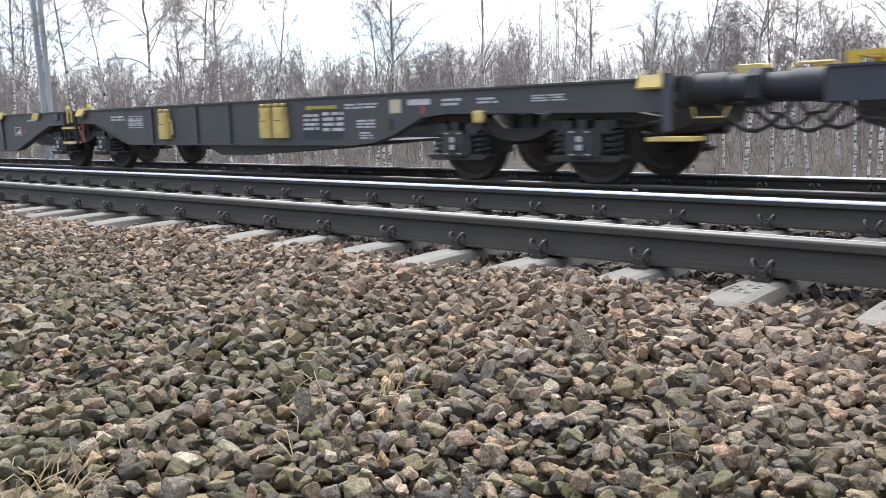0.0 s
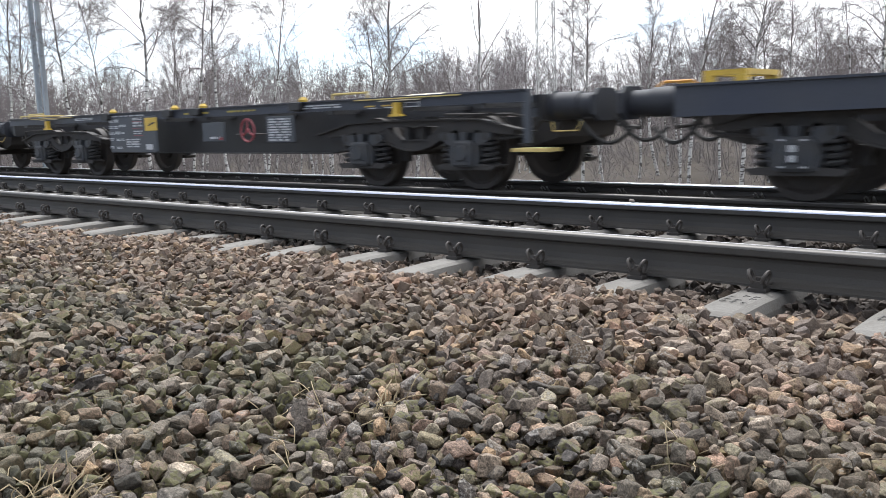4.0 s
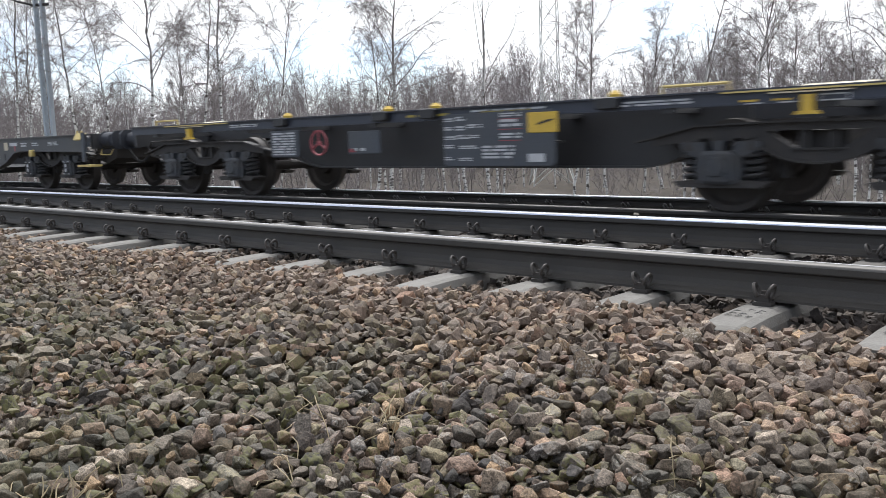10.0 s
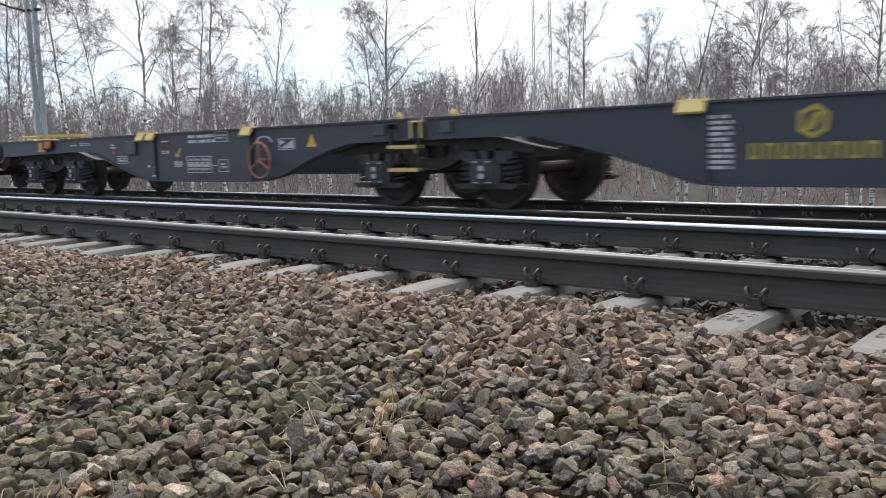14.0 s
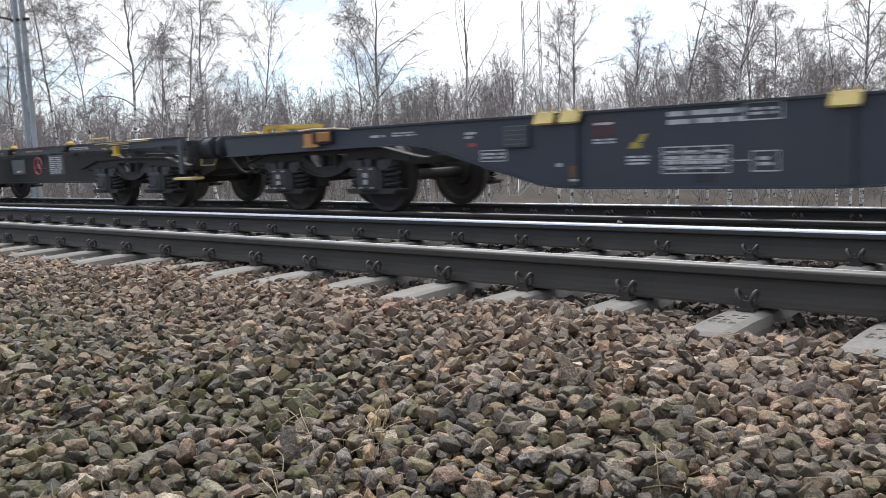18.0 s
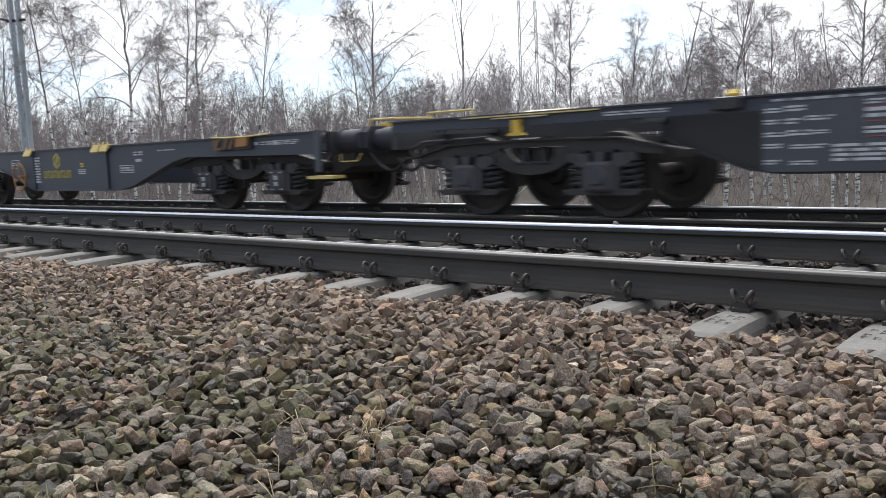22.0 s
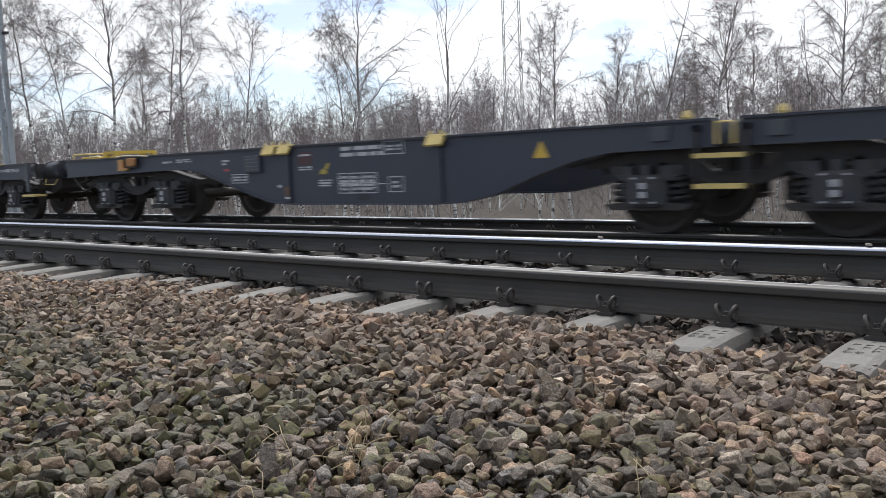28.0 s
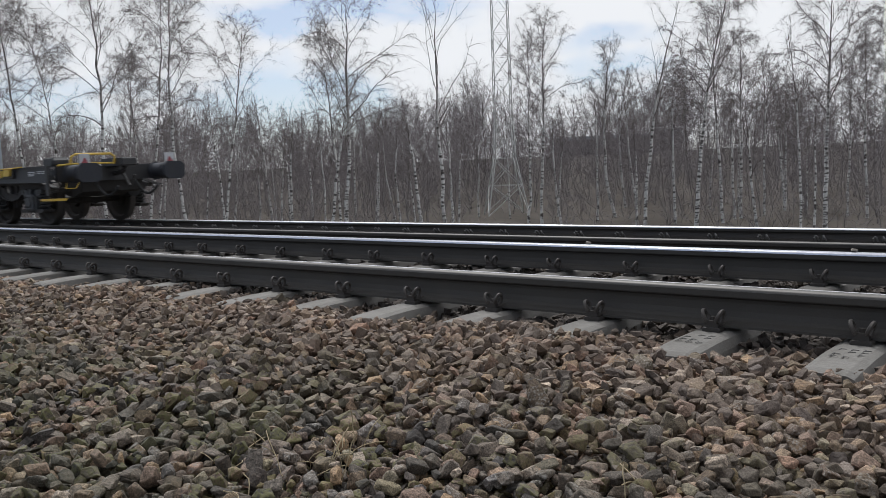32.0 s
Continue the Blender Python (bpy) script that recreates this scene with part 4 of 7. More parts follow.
# x, y, height, trunk radius, lean, bow, foot of the crown, reach of the limbs, habit
for k_, row in enumerate((
    (-21.9, 9.5, 7.8, 0.073, 0.11, -0.25, 0.45, 1.62, "b"),
    (-23.1, 11.5, 7.7, 0.062, 0.61, 0.06, 0.51, 0.97, "b"),
    (-19.1, 10.3, 7.2, 0.062, -1.21, 1.1, 0.52, 1.16, "b"),
    (-20.2, 12.2, 6.2, 0.059, 0.61, 0.39, 0.62, 0.93, "v"),
    (-20.0, 17.0, 7.9, 0.096, 0.41, -0.12, 0.37, 1.68, "b"),
    (-20.4, 17.3, 6.5, 0.058, -0.29, -0.25, 0.56, 0.97, "b"),
    (-16.2, 17.8, 7.4, 0.081, -0.4, 0.31, 0.48, 1.53, "s"),
    (-17.0, 23.5, 6.2, 0.074, 0.44, -0.27, 0.69, 0.84, "d"),
    (-17.1, 24.6, 7.2, 0.087, -0.19, 0.55, 0.61, 1.08, "d"),
    (-16.6, 29.6, 6.5, 0.096, -1.52, 1.41, 0.55, 0.91, "d"),
    (-12.4, 23.9, 7.3, 0.087, 0.26, 1.11, 0.56, 0.81, "s"),
    (-12.7, 27.0, 5.1, 0.074, -0.22, 0.21, 0.68, 0.63, "b"),
    (-10.0, 22.8, 6.9, 0.098, 0.11, 0.88, 0.56, 1.29, "b"),
    (-11.2, 27.7, 6.5, 0.083, -0.27, 0.05, 0.55, 0.94, "d"),
    (-11.3, 29.8, 6.2, 0.088, 0.14, -0.16, 0.59, 0.92, "d"),
    (-11.2, 32.0, 5.4, 0.069, 0.19, -0.11, 0.63, 0.92, "d"),
    (-6.8, 25.0, 6.9, 0.097, 0.48, -0.02, 0.51, 1.5, "b"),
    (-8.0, 32.0, 5.5, 0.065, 0.19, 0.01, 0.58, 0.97, "d"),
    (-7.1, 31.2, 6.0, 0.073, -0.12, 0.01, 0.52, 1.04, "d"),
    (-5.3, 26.4, 6.0, 0.071, 0.09, 0.08, 0.49, 1.07, "b"),
    (-4.1, 25.7, 6.1, 0.076, -0.15, 0.22, 0.46, 1.18, "b"),
    (-26.4, 9.5, 7.9, 0.063, -0.12, -0.51, 0.5, 1.53, "b"),
    (-25.2, 9.7, 6.4, 0.053, 0.88, -1.55, 0.55, 1.15, "b"),
    (-30.4, 10.4, 7.9, 0.07, -0.12, -0.46, 0.48, 1.41, "d"),
    (-32.8, 9.8, 9.8, 0.073, 0.52, -0.17, 0.46, 1.87, "b"),
    (-36.0, 9.8, 9.5, 0.078, 1.14, -0.41, 0.48, 1.99, "d"),
    (-37.2, 12.4, 8.8, 0.084, 0.08, 0.25, 0.47, 1.79, "d"),
    (-32.9, 16.5, 7.2, 0.072, 0.64, 0.05, 0.51, 0.97, "d"),
    (-29.2, 14.9, 6.3, 0.066, 0.71, -0.88, 0.56, 0.83, "d"),
    (-19.5, 36.0, 5.7, 0.085, -0.88, 1.02, 0.57, 0.99, "d"),
    (-10.9, 36.3, 4.7, 0.062, -0.8, 0.49, 0.48, 0.87, "d"),
    (-11.1, 34.2, 4.4, 0.072, 0.22, -0.1, 0.52, 0.72, "d"),
    (-26.6, 18.6, 2.7, 0.057, 0.05, 0.13, 0.5, 0.45, "p"),
    (-27.3, 20.9, 3.6, 0.072, 0.03, -0.07, 0.41, 0.53, "p"),
    (-26.7, 21.6, 3.4, 0.072, -0.03, 0.07, 0.58, 0.6, "p"),
    (-23.4, 22.2, 3.6, 0.069, 0.04, 0.08, 0.38, 0.58, "p"),
    (-21.3, 21.4, 3.7, 0.065, -0.75, 0.62, 0.42, 0.55, "p"),
    (-18.3, 18.7, 2.0, 0.048, -0.08, -0.14, 0.61, 0.35, "p"),
    (-20.9, 24.3, 3.1, 0.069, 0.05, 0.16, 0.48, 0.58, "p"),
    (-15.9, 24.2, 3.8, 0.063, -0.43, 0.14, 0.24, 0.52, "p"),
    (-16.3, 27.5, 4.8, 0.068, 0.13, -0.13, 0.3, 0.64, "p"),
    (-16.7, 31.8, 5.1, 0.075, -0.61, 0.02, 0.46, 0.63, "p"),
    (-26.2, 15.8, 2.5, 0.053, 0.18, 0.07, 0.59, 0.38, "p"),
    (-26.9, 27.0, 4.4, 0.067, -1.03, 0.73, 0.46, 0.67, "p"),
    (-23.9, 29.6, 2.7, 0.067, -0.05, 0.23, 0.5, 0.54, "p"),
)):
    birch(100 + k_, *row)


# young birches scattered through the edge of the wood
sow = random.Random(77)
for k_ in range(36):
    d_, a_ = sow.uniform(23, 46), radians(sow.uniform(106, 156))
    x_, y_ = 1.6 + d_ * math.cos(a_), -3.8 + d_ * math.sin(a_)
    if y_ > 11.5:
        birch(300 + k_, round(x_, 1), round(y_, 1), sow.uniform(2.8, 5.2), sow.uniform(0.045, 0.085), sow.gauss(0, 0.3), sow.gauss(0, 0.25), sow.uniform(0.3, 0.5), sow.uniform(0.4, 0.75), "p")


def far_tree(seed, bushy):
    """One bare tree of height 1: stem and limb segments, and the feet, sides and tips of its twigs."""
    rnd, rs = random.Random(seed), np.random.RandomState(seed)
    stem, limbs, shell = [], [], []
    lines = []
    for k in range(rnd.choice((2, 3, 4)) if bushy else 1):
        d = Vector((rnd.gauss(0, 0.22), rnd.gauss(0, 0.22), 1)) if bushy else Vector((rnd.gauss(0, 0.07), rnd.gauss(0, 0.07), 1))
        lines.append(limb(rnd, stem, Vector((0, 0, -0.03)), d.normalized(), rnd.uniform(0.75, 1.0) if k else 1.0, 1.0, 7, 0.03, 0.17 if bushy else 0.09))
    count = 9 if bushy else 22
    for line in lines:
        for i in range(count):
            s = (0.12 if bushy else 0.26) + (0.72 if not bushy else 0.8) * (i + rnd.random()) / count
            a, b, dd = line[min(int(s * 7), 6)]
            q = rnd.uniform(0, 6.283)
            e = Vector((math.cos(q), math.sin(q), rnd.uniform(0.7, 1.6))).normalized()
            ln = rnd.uniform(0.15, 0.30) * (1.2 - 0.75 * s)
            out = limb(rnd, limbs, a.lerp(b, rnd.random()), e, ln, 0.35, 2, -0.03, 0.20)
            shell += out
        shell += line[4:]
    n = 200 if bushy else 340
    a = np.array([x[0][:] for x in shell])
    b = np.array([x[1][:] for x in shell])
    w = np.linalg.norm(b - a, axis=1)
    k = rs.choice(len(shell), n, p=w / w.sum())
    p = a[k] + (b - a)[k] * rs.rand(n, 1)
    d = (b - a)[k] / (w[k][:, None] + 1e-9) + rs.normal(0, 0.55, (n, 3)) + np.array([0, 0, -0.12])
    d /= np.linalg.norm(d, axis=1)[:, None]
    side = np.cross(d, rs.normal(0, 1, (n, 3)))
    side /= np.linalg.norm(side, axis=1)[:, None] + 1e-9
    tip = p + d * rs.uniform(0.03, 0.13, n)[:, None]
    return stem, limbs, p, side * rs.uniform(0.5, 1.0, n)[:, None], tip


def woods():
    """The wood behind: hundreds of thin bare trees and bushes whose twigs run together to a brown haze."""
    rnd = random.Random(21)
    kinds = [far_tree(50 + k, False) for k in range(12)]
    bushes = [far_tree(80 + k, True) for k in range(8)]
    sv, sf, so, vs, fs, off = [], [], 0, [], [], 0
    for n in range(2300):
        far = rnd.random()
        belt = n >= 1900                      # bushes along the back of the wood
        shrub = n % 3 == 0 or belt
        d = (58 + 60 * far) if belt else (25 + 40 * far) if shrub else (36 + 72 * far ** 0.8)
        q = rnd.random()                      # from the open end of the wood to its thick end
        ang = radians(99 + 71 * q)
        x, y = 1.6 + d * math.cos(ang), -3.8 + d * math.sin(ang)
        if y < 11.5:
            continue
        if d < 44 and abs(ang - radians(125.6)) < 0.05:
            continue                          # the ground round the pylon's foot is kept clear
        z = float(ground_height(x, y))
        # the crest rises and falls; the open end is lower and thinner
        crest = 0.070 + 0.014 * math.sin(ang * 23) + 0.010 * math.sin(ang * 57 + 1)
        if q < 0.40:
            crest += 0.010
            if not shrub and rnd.random() < 0.35:
                continue
        h = rnd.uniform(2.6, 5.2) if belt else rnd.uniform(1.2, 3.2) if shrub else (0.6 - z) + d * crest * rnd.uniform(0.55, 1.15)
        stem, limbs, p, side, tip = rnd.choice(bushes if shrub else kinds)
        turn, wide = rnd.uniform(0, 6.283), rnd.uniform(0.85, 1.35)
        c, s = math.cos(turn) * wide, math.sin(turn) * wide
        m = np.array([[c, -s, 0], [s, c, 0], [0, 0, 1.0]]) * h
        foot = np.array([x, y, z])
        girth = rnd.uniform(0.007, 0.012) if shrub else rnd.uniform(0.022, 0.045) * (0.8 + far * 0.8)
        segs = [(m @ np.array(a) + foot, m @ np.array(b) + foot, max(ra * girth, 0.0035), max(rb * girth, 0.0035)) for a, b, ra, rb in stem]
        v, f = tubes(segs, 3)
        sv.append(v)
        sf.append(f + so)
        so += len(v)
        thick = 0.022 + 0.020 * far if belt else 0.009 + 0.009 * far if shrub else 0.014 + 0.023 * far
        v = np.stack([p @ m.T - side * thick / 2, p @ m.T + side * thick / 2, tip @ m.T], 1).reshape(-1, 3) + foot
        vs.append(v)
        fs.append(np.arange(len(v)).reshape(-1, 3) + off)
        off += len(v)
        segs = [(m @ np.array(a) + foot, m @ np.array(b) + foot, ra * thick * 1.6, 0.0) for a, b, ra, rb in limbs]
        v, f = slivers(segs)
        vs.append(v)
        fs.append(f + off)
        off += len(v)
    ob = thing("distant_woods", big_mesh("distant_woods", np.concatenate(sv), np.concatenate(sf), FORTRUNK), FORTRUNK, "thicket of thin bare grey stems behind the birches", "woods", kind="stuff")
    part("thin_twigs", big_mesh("thin_twigs", np.concatenate(vs), np.concatenate(fs), BRUSH), BRUSH, ob, "brown haze of bare twigs")


def undergrowth():
    """Low tangles of arching bare shoots, and tussocks of dead grass."""
    rnd = random.Random(31)
    segs = []
    for n in range(700):
        y = 12.5 + 46 * rnd.random() ** 0.9
        x = 2 - (y + 4) * rnd.uniform(0.05, 2.7)
        z = float(ground_height(x, y))
        tuft = n % 2 == 0
        for _ in range(10 if tuft else 6):
            d = Vector((rnd.gauss(0, 0.5), rnd.gauss(0, 0.5), 1)).normalized()
            p = Vector((x + rnd.gauss(0, 0.30), y + rnd.gauss(0, 0.30), z))
            h = rnd.uniform(0.12, 0.32) if tuft else rnd.uniform(0.3, 0.8)
            r = 0.0035
            for k in range(2 if tuft else 4):
                q = p + d * h / (2 if tuft else 4)
                segs.append((p[:], q[:], r, 0.0))
                if not tuft and k > 0:
                    segs.append((q[:], (q + bend(rnd, d, 0.7) * h * 0.3)[:], 0.003, 0.0))
                d = (bend(rnd, d, 0.3) + Vector((0, 0, -0.22))).normalized()
                p = q
    v, f = slivers(segs)
    thing("undergrowth", big_mesh("undergrowth", v, f, LITTER), LITTER, "dry brown bare undergrowth along the track", "shrubs", kind="stuff")


woods()
undergrowth()


# ---- mast, pylon and buildings behind ----
def lattice(g, foot, w0, w1, h, bays, r):
    """Four tapering legs with crossed bracing."""
    def corner(k, s):
        w = w0 + (w1 - w0) * s
        return Vector((foot[0] + (w, w, -w, -w)[k] / 2, foot[1] + (w, -w, -w, w)[k] / 2, foot[2] + h * s))
    for k in range(4):
        g.rod(corner(k, 0), corner(k, 1), r, None, 5)
        for i in range(bays):
            a, b = i / bays, (i + 1) / bays
            j = (k + 1) % 4
            g.rod(corner(k, a), corner(j, b), r * 0.7, None, 4)
            g.rod(corner(j, a), corner(k, b), r * 0.7, None, 4)
            g.rod(corner(k, b), corner(j, b), r * 0.5, None, 4)


PYL = (-23.5, 31.3, -1.95)
pylon = base("transmission_pylon", "tall pale grey steel lattice pylon among the trees", "pylon", at=PYL)
pylon.rotation_euler = (0, 0, radians(43))
g = Geo()
lattice(g, (0, 0, 0), 1.98, 1.45, 1.45, 1, 0.032)
lattice(g, (0, 0, 1.45), 1.45, 0.98, 1.3, 1, 0.032)
part("base_frame", g, PYLON, pylon)
g = Geo()
lattice(g, (0, 0, 2.75), 0.98, 0.82, 1.6, 1, 0.027)
lattice(g, (0, 0, 4.35), 0.82, 0.70, 12.0, 11, 0.019)
part("tower_body", g, PYLON, pylon)

mast = base("catenary_mast", "grey galvanised lattice mast of the overhead line", "mast", at=(-26.9, 8.7, -0.9))
mast.rotation_euler = (0, 0, radians(28))
g = Geo()
for s in (-1, 1):
    part("mast_leg", Geo().box(s * 0.125 - 0.03, s * 0.125 + 0.03, -0.09, 0.09, 0, 9.4), GALV, mast)
g = Geo()
for i in range(17):
    z = 0.3 + i * 0.54
    for y in (-0.085, 0.085):
        g.rod((-0.12, y, z), (0.12, y, z + 0.27), 0.014, None, 4)
        g.rod((0.12, y, z + 0.27), (-0.12, y, z + 0.54), 0.014, None, 4)
part("bracing", g, GALV, mast)
part("foot_plinth", Geo().chamfer_box(-0.35, 0.35, -0.35, 0.35, -0.5, 0.06, 0.05), CONCRETE, mast)
g = Geo()
line_ = [(-0.2, 0, 6.02 + 0.0), (-0.7, -0.1, 6.15), (-1.6, -0.3, 6.55), (-3.2, -0.6, 7.4)]
g.pipe(line_, 0.035, 6)
part("stay_cable", g, RUBBER, mast, "dark stay cable")
part("cable_clamp", Geo().rod((-0.3, 0, 6.02), (0.35, 0, 6.02), 0.05, None, 8), RUBBER, mast)


def apartment_block(x, y, z, w, d, h, turn):
    b = base("apartment_building", "pale grey apartment block far behind the trees", "building", "blocks behind the woods", (x, y, z))
    b.rotation_euler = (0, 0, radians(turn))
    part("wall", Geo().box(-w / 2, w / 2, 0, d, -1, h), PLASTER, b)
    part("roof", Geo().box(-w / 2 - 0.2, w / 2 + 0.2, -0.2, d + 0.2, h, h + 0.5), GALV, b)
    pane = Geo().box(-0.6, 0.6, -0.06, 0.02, 0, 1.2).mesh("window", PANE)
    for fl in range(int(h // 2.9)):
        for i in range(int(w // 3.4)):
            part("window", pane, PANE, b, at=(-w / 2 + 1.7 + i * 3.4, 0, 1.1 + fl * 2.9))


# both stand in a hollow, cut into the rising ground
apartment_block(-67, 118, -3.0, 15, 12, 6.6, 28)
apartment_block(-79.5, 168, -4.0, 5.5, 8, 9.6, 28)


# ---- the train ----
NEAR = -1.25      # outer face of the near side sill


def wheelset_mesh():
    g = Geo()
    for s in (-1, 1):
        prof = [(-0.070, 0.06), (-0.070, 0.19), (-0.030, 0.22), (-0.020, 0.36), (-0.062, 0.395), (-0.068, 0.452), (0.045, 0.462), (0.052, 0.488), (0.072, 0.484), (0.074, 0.40), (0.02, 0.36), (0.012, 0.2), (0.07, 0.17), (0.07, 0.06)]
        g.lathe([(s * (0.75 + 0) + s * (-a) * -1 * -1, r) for a, r in prof] if s == 1 else [(-0.75 + a, r) for a, r in prof], "y", n=28)
    g.rod((0, -1.02, 0), (0, 1.02, 0), 0.075, None, 12)
    for k in range(6):
        q = k * math.pi / 3
        for s in (-1, 1):
            g.rod((0.13 * math.cos(q), s * 0.75, 0.13 * math.sin(q)), (0.13 * math.cos(q), s * 0.83, 0.13 * math.sin(q)), 0.018, None, 6)
    return g.mesh("wheelset", WHEEL)


def bogie_frame_mesh():
    """Fish-bellied side frames with open windows, joined by a transom and end beams."""
    g = Geo()
    for s in (-1, 1):
        y0, y1 = s * 1.0 - 0.06, s * 1.0 + 0.06
        # chord over the window, and a deep arm over each axle box
        g.prism([(-0.44, 0.785), (0.44, 0.785), (0.44, 0.855), (-0.44, 0.855)], y0, y1)
        for k in (-1, 1):
            g.prism([(k * 0.44, 0.855), (k * 1.15, 0.84), (k * 1.62, 0.735), (k * 1.62, 0.665), (k * 1.2, 0.70), (k * 0.68, 0.70), (k * 0.44, 0.77)], y0, y1)
        g.strip([(-1.80, 0.70), (-1.62, 0.735), (-1.15, 0.84), (-0.44, 0.857), (0.44, 0.857), (1.15, 0.84), (1.62, 0.735), (1.88, 0.69)], s * 1.05 - 0.06, s * 1.05 + 0.06, 0.018)
        # hanging belly under the window, with its lower flange
        belly = [(-0.68, 0.70), (-0.50, 0.615), (-0.34, 0.54), (-0.17, 0.495), (0.0, 0.48), (0.17, 0.495), (0.34, 0.54), (0.50, 0.615), (0.68, 0.70)]
        g.prism(belly + [(0.44, 0.77), (0.31, 0.68), (0.22, 0.625), (-0.22, 0.625), (-0.31, 0.68), (-0.44, 0.77)], y0 + 0.01, y1 - 0.01)
        g.strip(belly, y0 - 0.03, y1 + 0.03, 0.02)
        g.box(-0.24, 0.24, y0 - 0.015, y1 + 0.015, 0.608, 0.622)
        for x in (-0.13, 0.12):
            g.box(x - 0.035, x + 0.035, y0 + 0.035, y1 - 0.035, 0.60, 0.80)
        for b in (-0.9, 0.9):
            for k in (-1, 1):
                # spring pocket and guide horn on each side of the axle box
                g.rod((b + k * 0.315, s * 1.0, 0.615), (b + k * 0.315, s * 1.0, 0.705), 0.112, 0.105, 10)
                g.prism([(b + k * 0.15, 0.50), (b + k * 0.19, 0.50), (b + k * 0.21, 0.73), (b + k * 0.13, 0.73)], y0, y1)
    g.box(-0.22, 0.22, -0.93, 0.93, 0.60, 0.78)
    g.box(-0.35, 0.35, -0.35, 0.35, 0.78, 0.90)
    for x in (-1.42, 1.42):
        g.box(x - 0.05, x + 0.05, -0.93, 0.93, 0.62, 0.72)
    for s in (-1, 1):
        g.rod((0, s * 0.70, 0.80), (0, s * 0.70, 0.90), 0.10, None, 10)
        for b in (-0.40, 0.40):
            g.rod((b, s * 0.52, 0.62), (b, s * 0.88, 0.50), 0.03)
            g.prism([(b - 0.05, 0.34), (b + 0.05, 0.34), (b + 0.03, 0.70), (b - 0.03, 0.70)], s * 0.75 - 0.05, s * 0.75 + 0.05)
    return g.mesh("bogie", BOGIE)


def axle_box_mesh():
    """Bearing housing with a ribbed cover, wings that carry the springs, and a guide post."""
    g = Geo()
    g.chamfer_box(-0.160, 0.160, -0.165, 0.05, -0.165, 0.150, 0.03)
    # post up to the frame between two openings, and a shoulder plate over each spring
    g.prism([(-0.045, 0.14), (0.045, 0.14), (0.06, 0.245), (-0.06, 0.245)], -0.13, 0.02)
    for k in (-1, 1):
        g.prism([(k * 0.13, 0.13), (k * 0.17, 0.06), (k * 0.37, 0.15), (k * 0.40, 0.20), (k * 0.40, 0.235), (k * 0.15, 0.235)], -0.10, 0.06)
        g.prism([(k * 0.15, -0.16), (k * 0.21, -0.15), (k * 0.235, -0.02), (k * 0.21, 0.10), (k * 0.15, 0.13)], -0.125, 0.02)
    g.rod((0, -0.165, 0), (0, -0.185, 0), 0.10, 0.085, 14)
    for k in range(4):
        q = math.pi / 4 + k * math.pi / 2
        g.rod((0.11 * math.cos(q), -0.16, 0.125 * math.sin(q)), (0.11 * math.cos(q), -0.18, 0.125 * math.sin(q)), 0.016)
    return g.mesh("axle_box", BOX)


WHEELSET, BOGIE_FRAME, AXLE_BOX = wheelset_mesh(), bogie_frame_mesh(), axle_box_mesh()
SEAT = Geo().prism([(-0.47, -0.155), (-0.41, -0.20), (0.41, -0.20), (0.47, -0.155), (0.47, -0.143), (0.15, -0.12), (-0.15, -0.12), (-0.47, -0.143)], -0.11, 0.11).mesh("spring_seat", BOGIE)
SPRING = Geo().coil((0, 0, 0), 0.088, 0.021, 0.30, 4.6, 10, 4).mesh("spring", COIL, True)
TAG = Geo().box(-0.03, 0.03, -0.004, 0.004, -0.03, 0.03).mesh("tag", WHITE)
BOLT = Geo().box(-0.022, 0.022, -0.003, 0.003, -0.008, 0.008).mesh("tag", WHITE)


def add_bogie(wagon, x, tags=True):
    b = part("bogie", BOGIE_FRAME, BOGIE, wagon, "dirty dark bogie frame", at=(x, 0, 0))
    for ax in (-0.9, 0.9):
        part("wheelset", WHEELSET, WHEEL, b, at=(ax, 0, 0.46))
        for s in (-1, 1):
            ob = part("axle_box", AXLE_BOX, BOX, b, at=(ax, s * 1.0, 0.46))
            if s == 1:
                ob.rotation_euler = (0, 0, math.pi)
            part("spring_seat", SEAT, BOGIE, b, at=(ax, s * 1.0, 0.46))
            for dx in (-0.315, 0.315):
                part("spring", SPRING, COIL, b, at=(ax + dx, s * 1.0, 0.325))
        if tags:
            part("axle_tag", TAG, WHITE, b, "white paper tag", at=(ax, -1.188, 0.505))
            part("axle_tag", TAG, WHITE, b, "white paper tag", at=(ax, -1.188, 0.415))
            for dx, dz in ((-0.1, 0.12), (0.1, 0.12), (-0.1, -0.12), (0.1, -0.12)):
                part("axle_tag", BOLT, WHITE, b, at=(ax + dx, -1.179, 0.46 + dz))
    return b


def side_sill(wagon, x0, x1, lower, paint, top=1.10, label=""):
    """Deep plate girders on both sides, with flanges, from a line of the lower edge."""
    for s in (-1, 1):
        g = Geo()
        yo = s * 1.25
        yi = yo - s * 0.014
        ring = [(x0, top)] + [p for p in lower] + [(x1, top)]
        g.prism(ring, min(yo, yi), max(yo, yi))
        ya, yb = sorted((yo + s * 0.035, yo - s * 0.13))
        g.box(x0, x1, ya, yb, top, top + 0.022)
        g.strip(lower, ya, yb, -0.018)
        part("side_sill", g, paint, wagon, label)


def rib(wagon, x, z0, z1, paint, w=0.16):
    g = Geo().prism([(x - w / 2, z0), (x + w / 2, z0), (x + w / 2, z1), (x - w / 2, z1)], NEAR - 0.035, NEAR - 0.002)
    part("rib", g, paint, wagon)


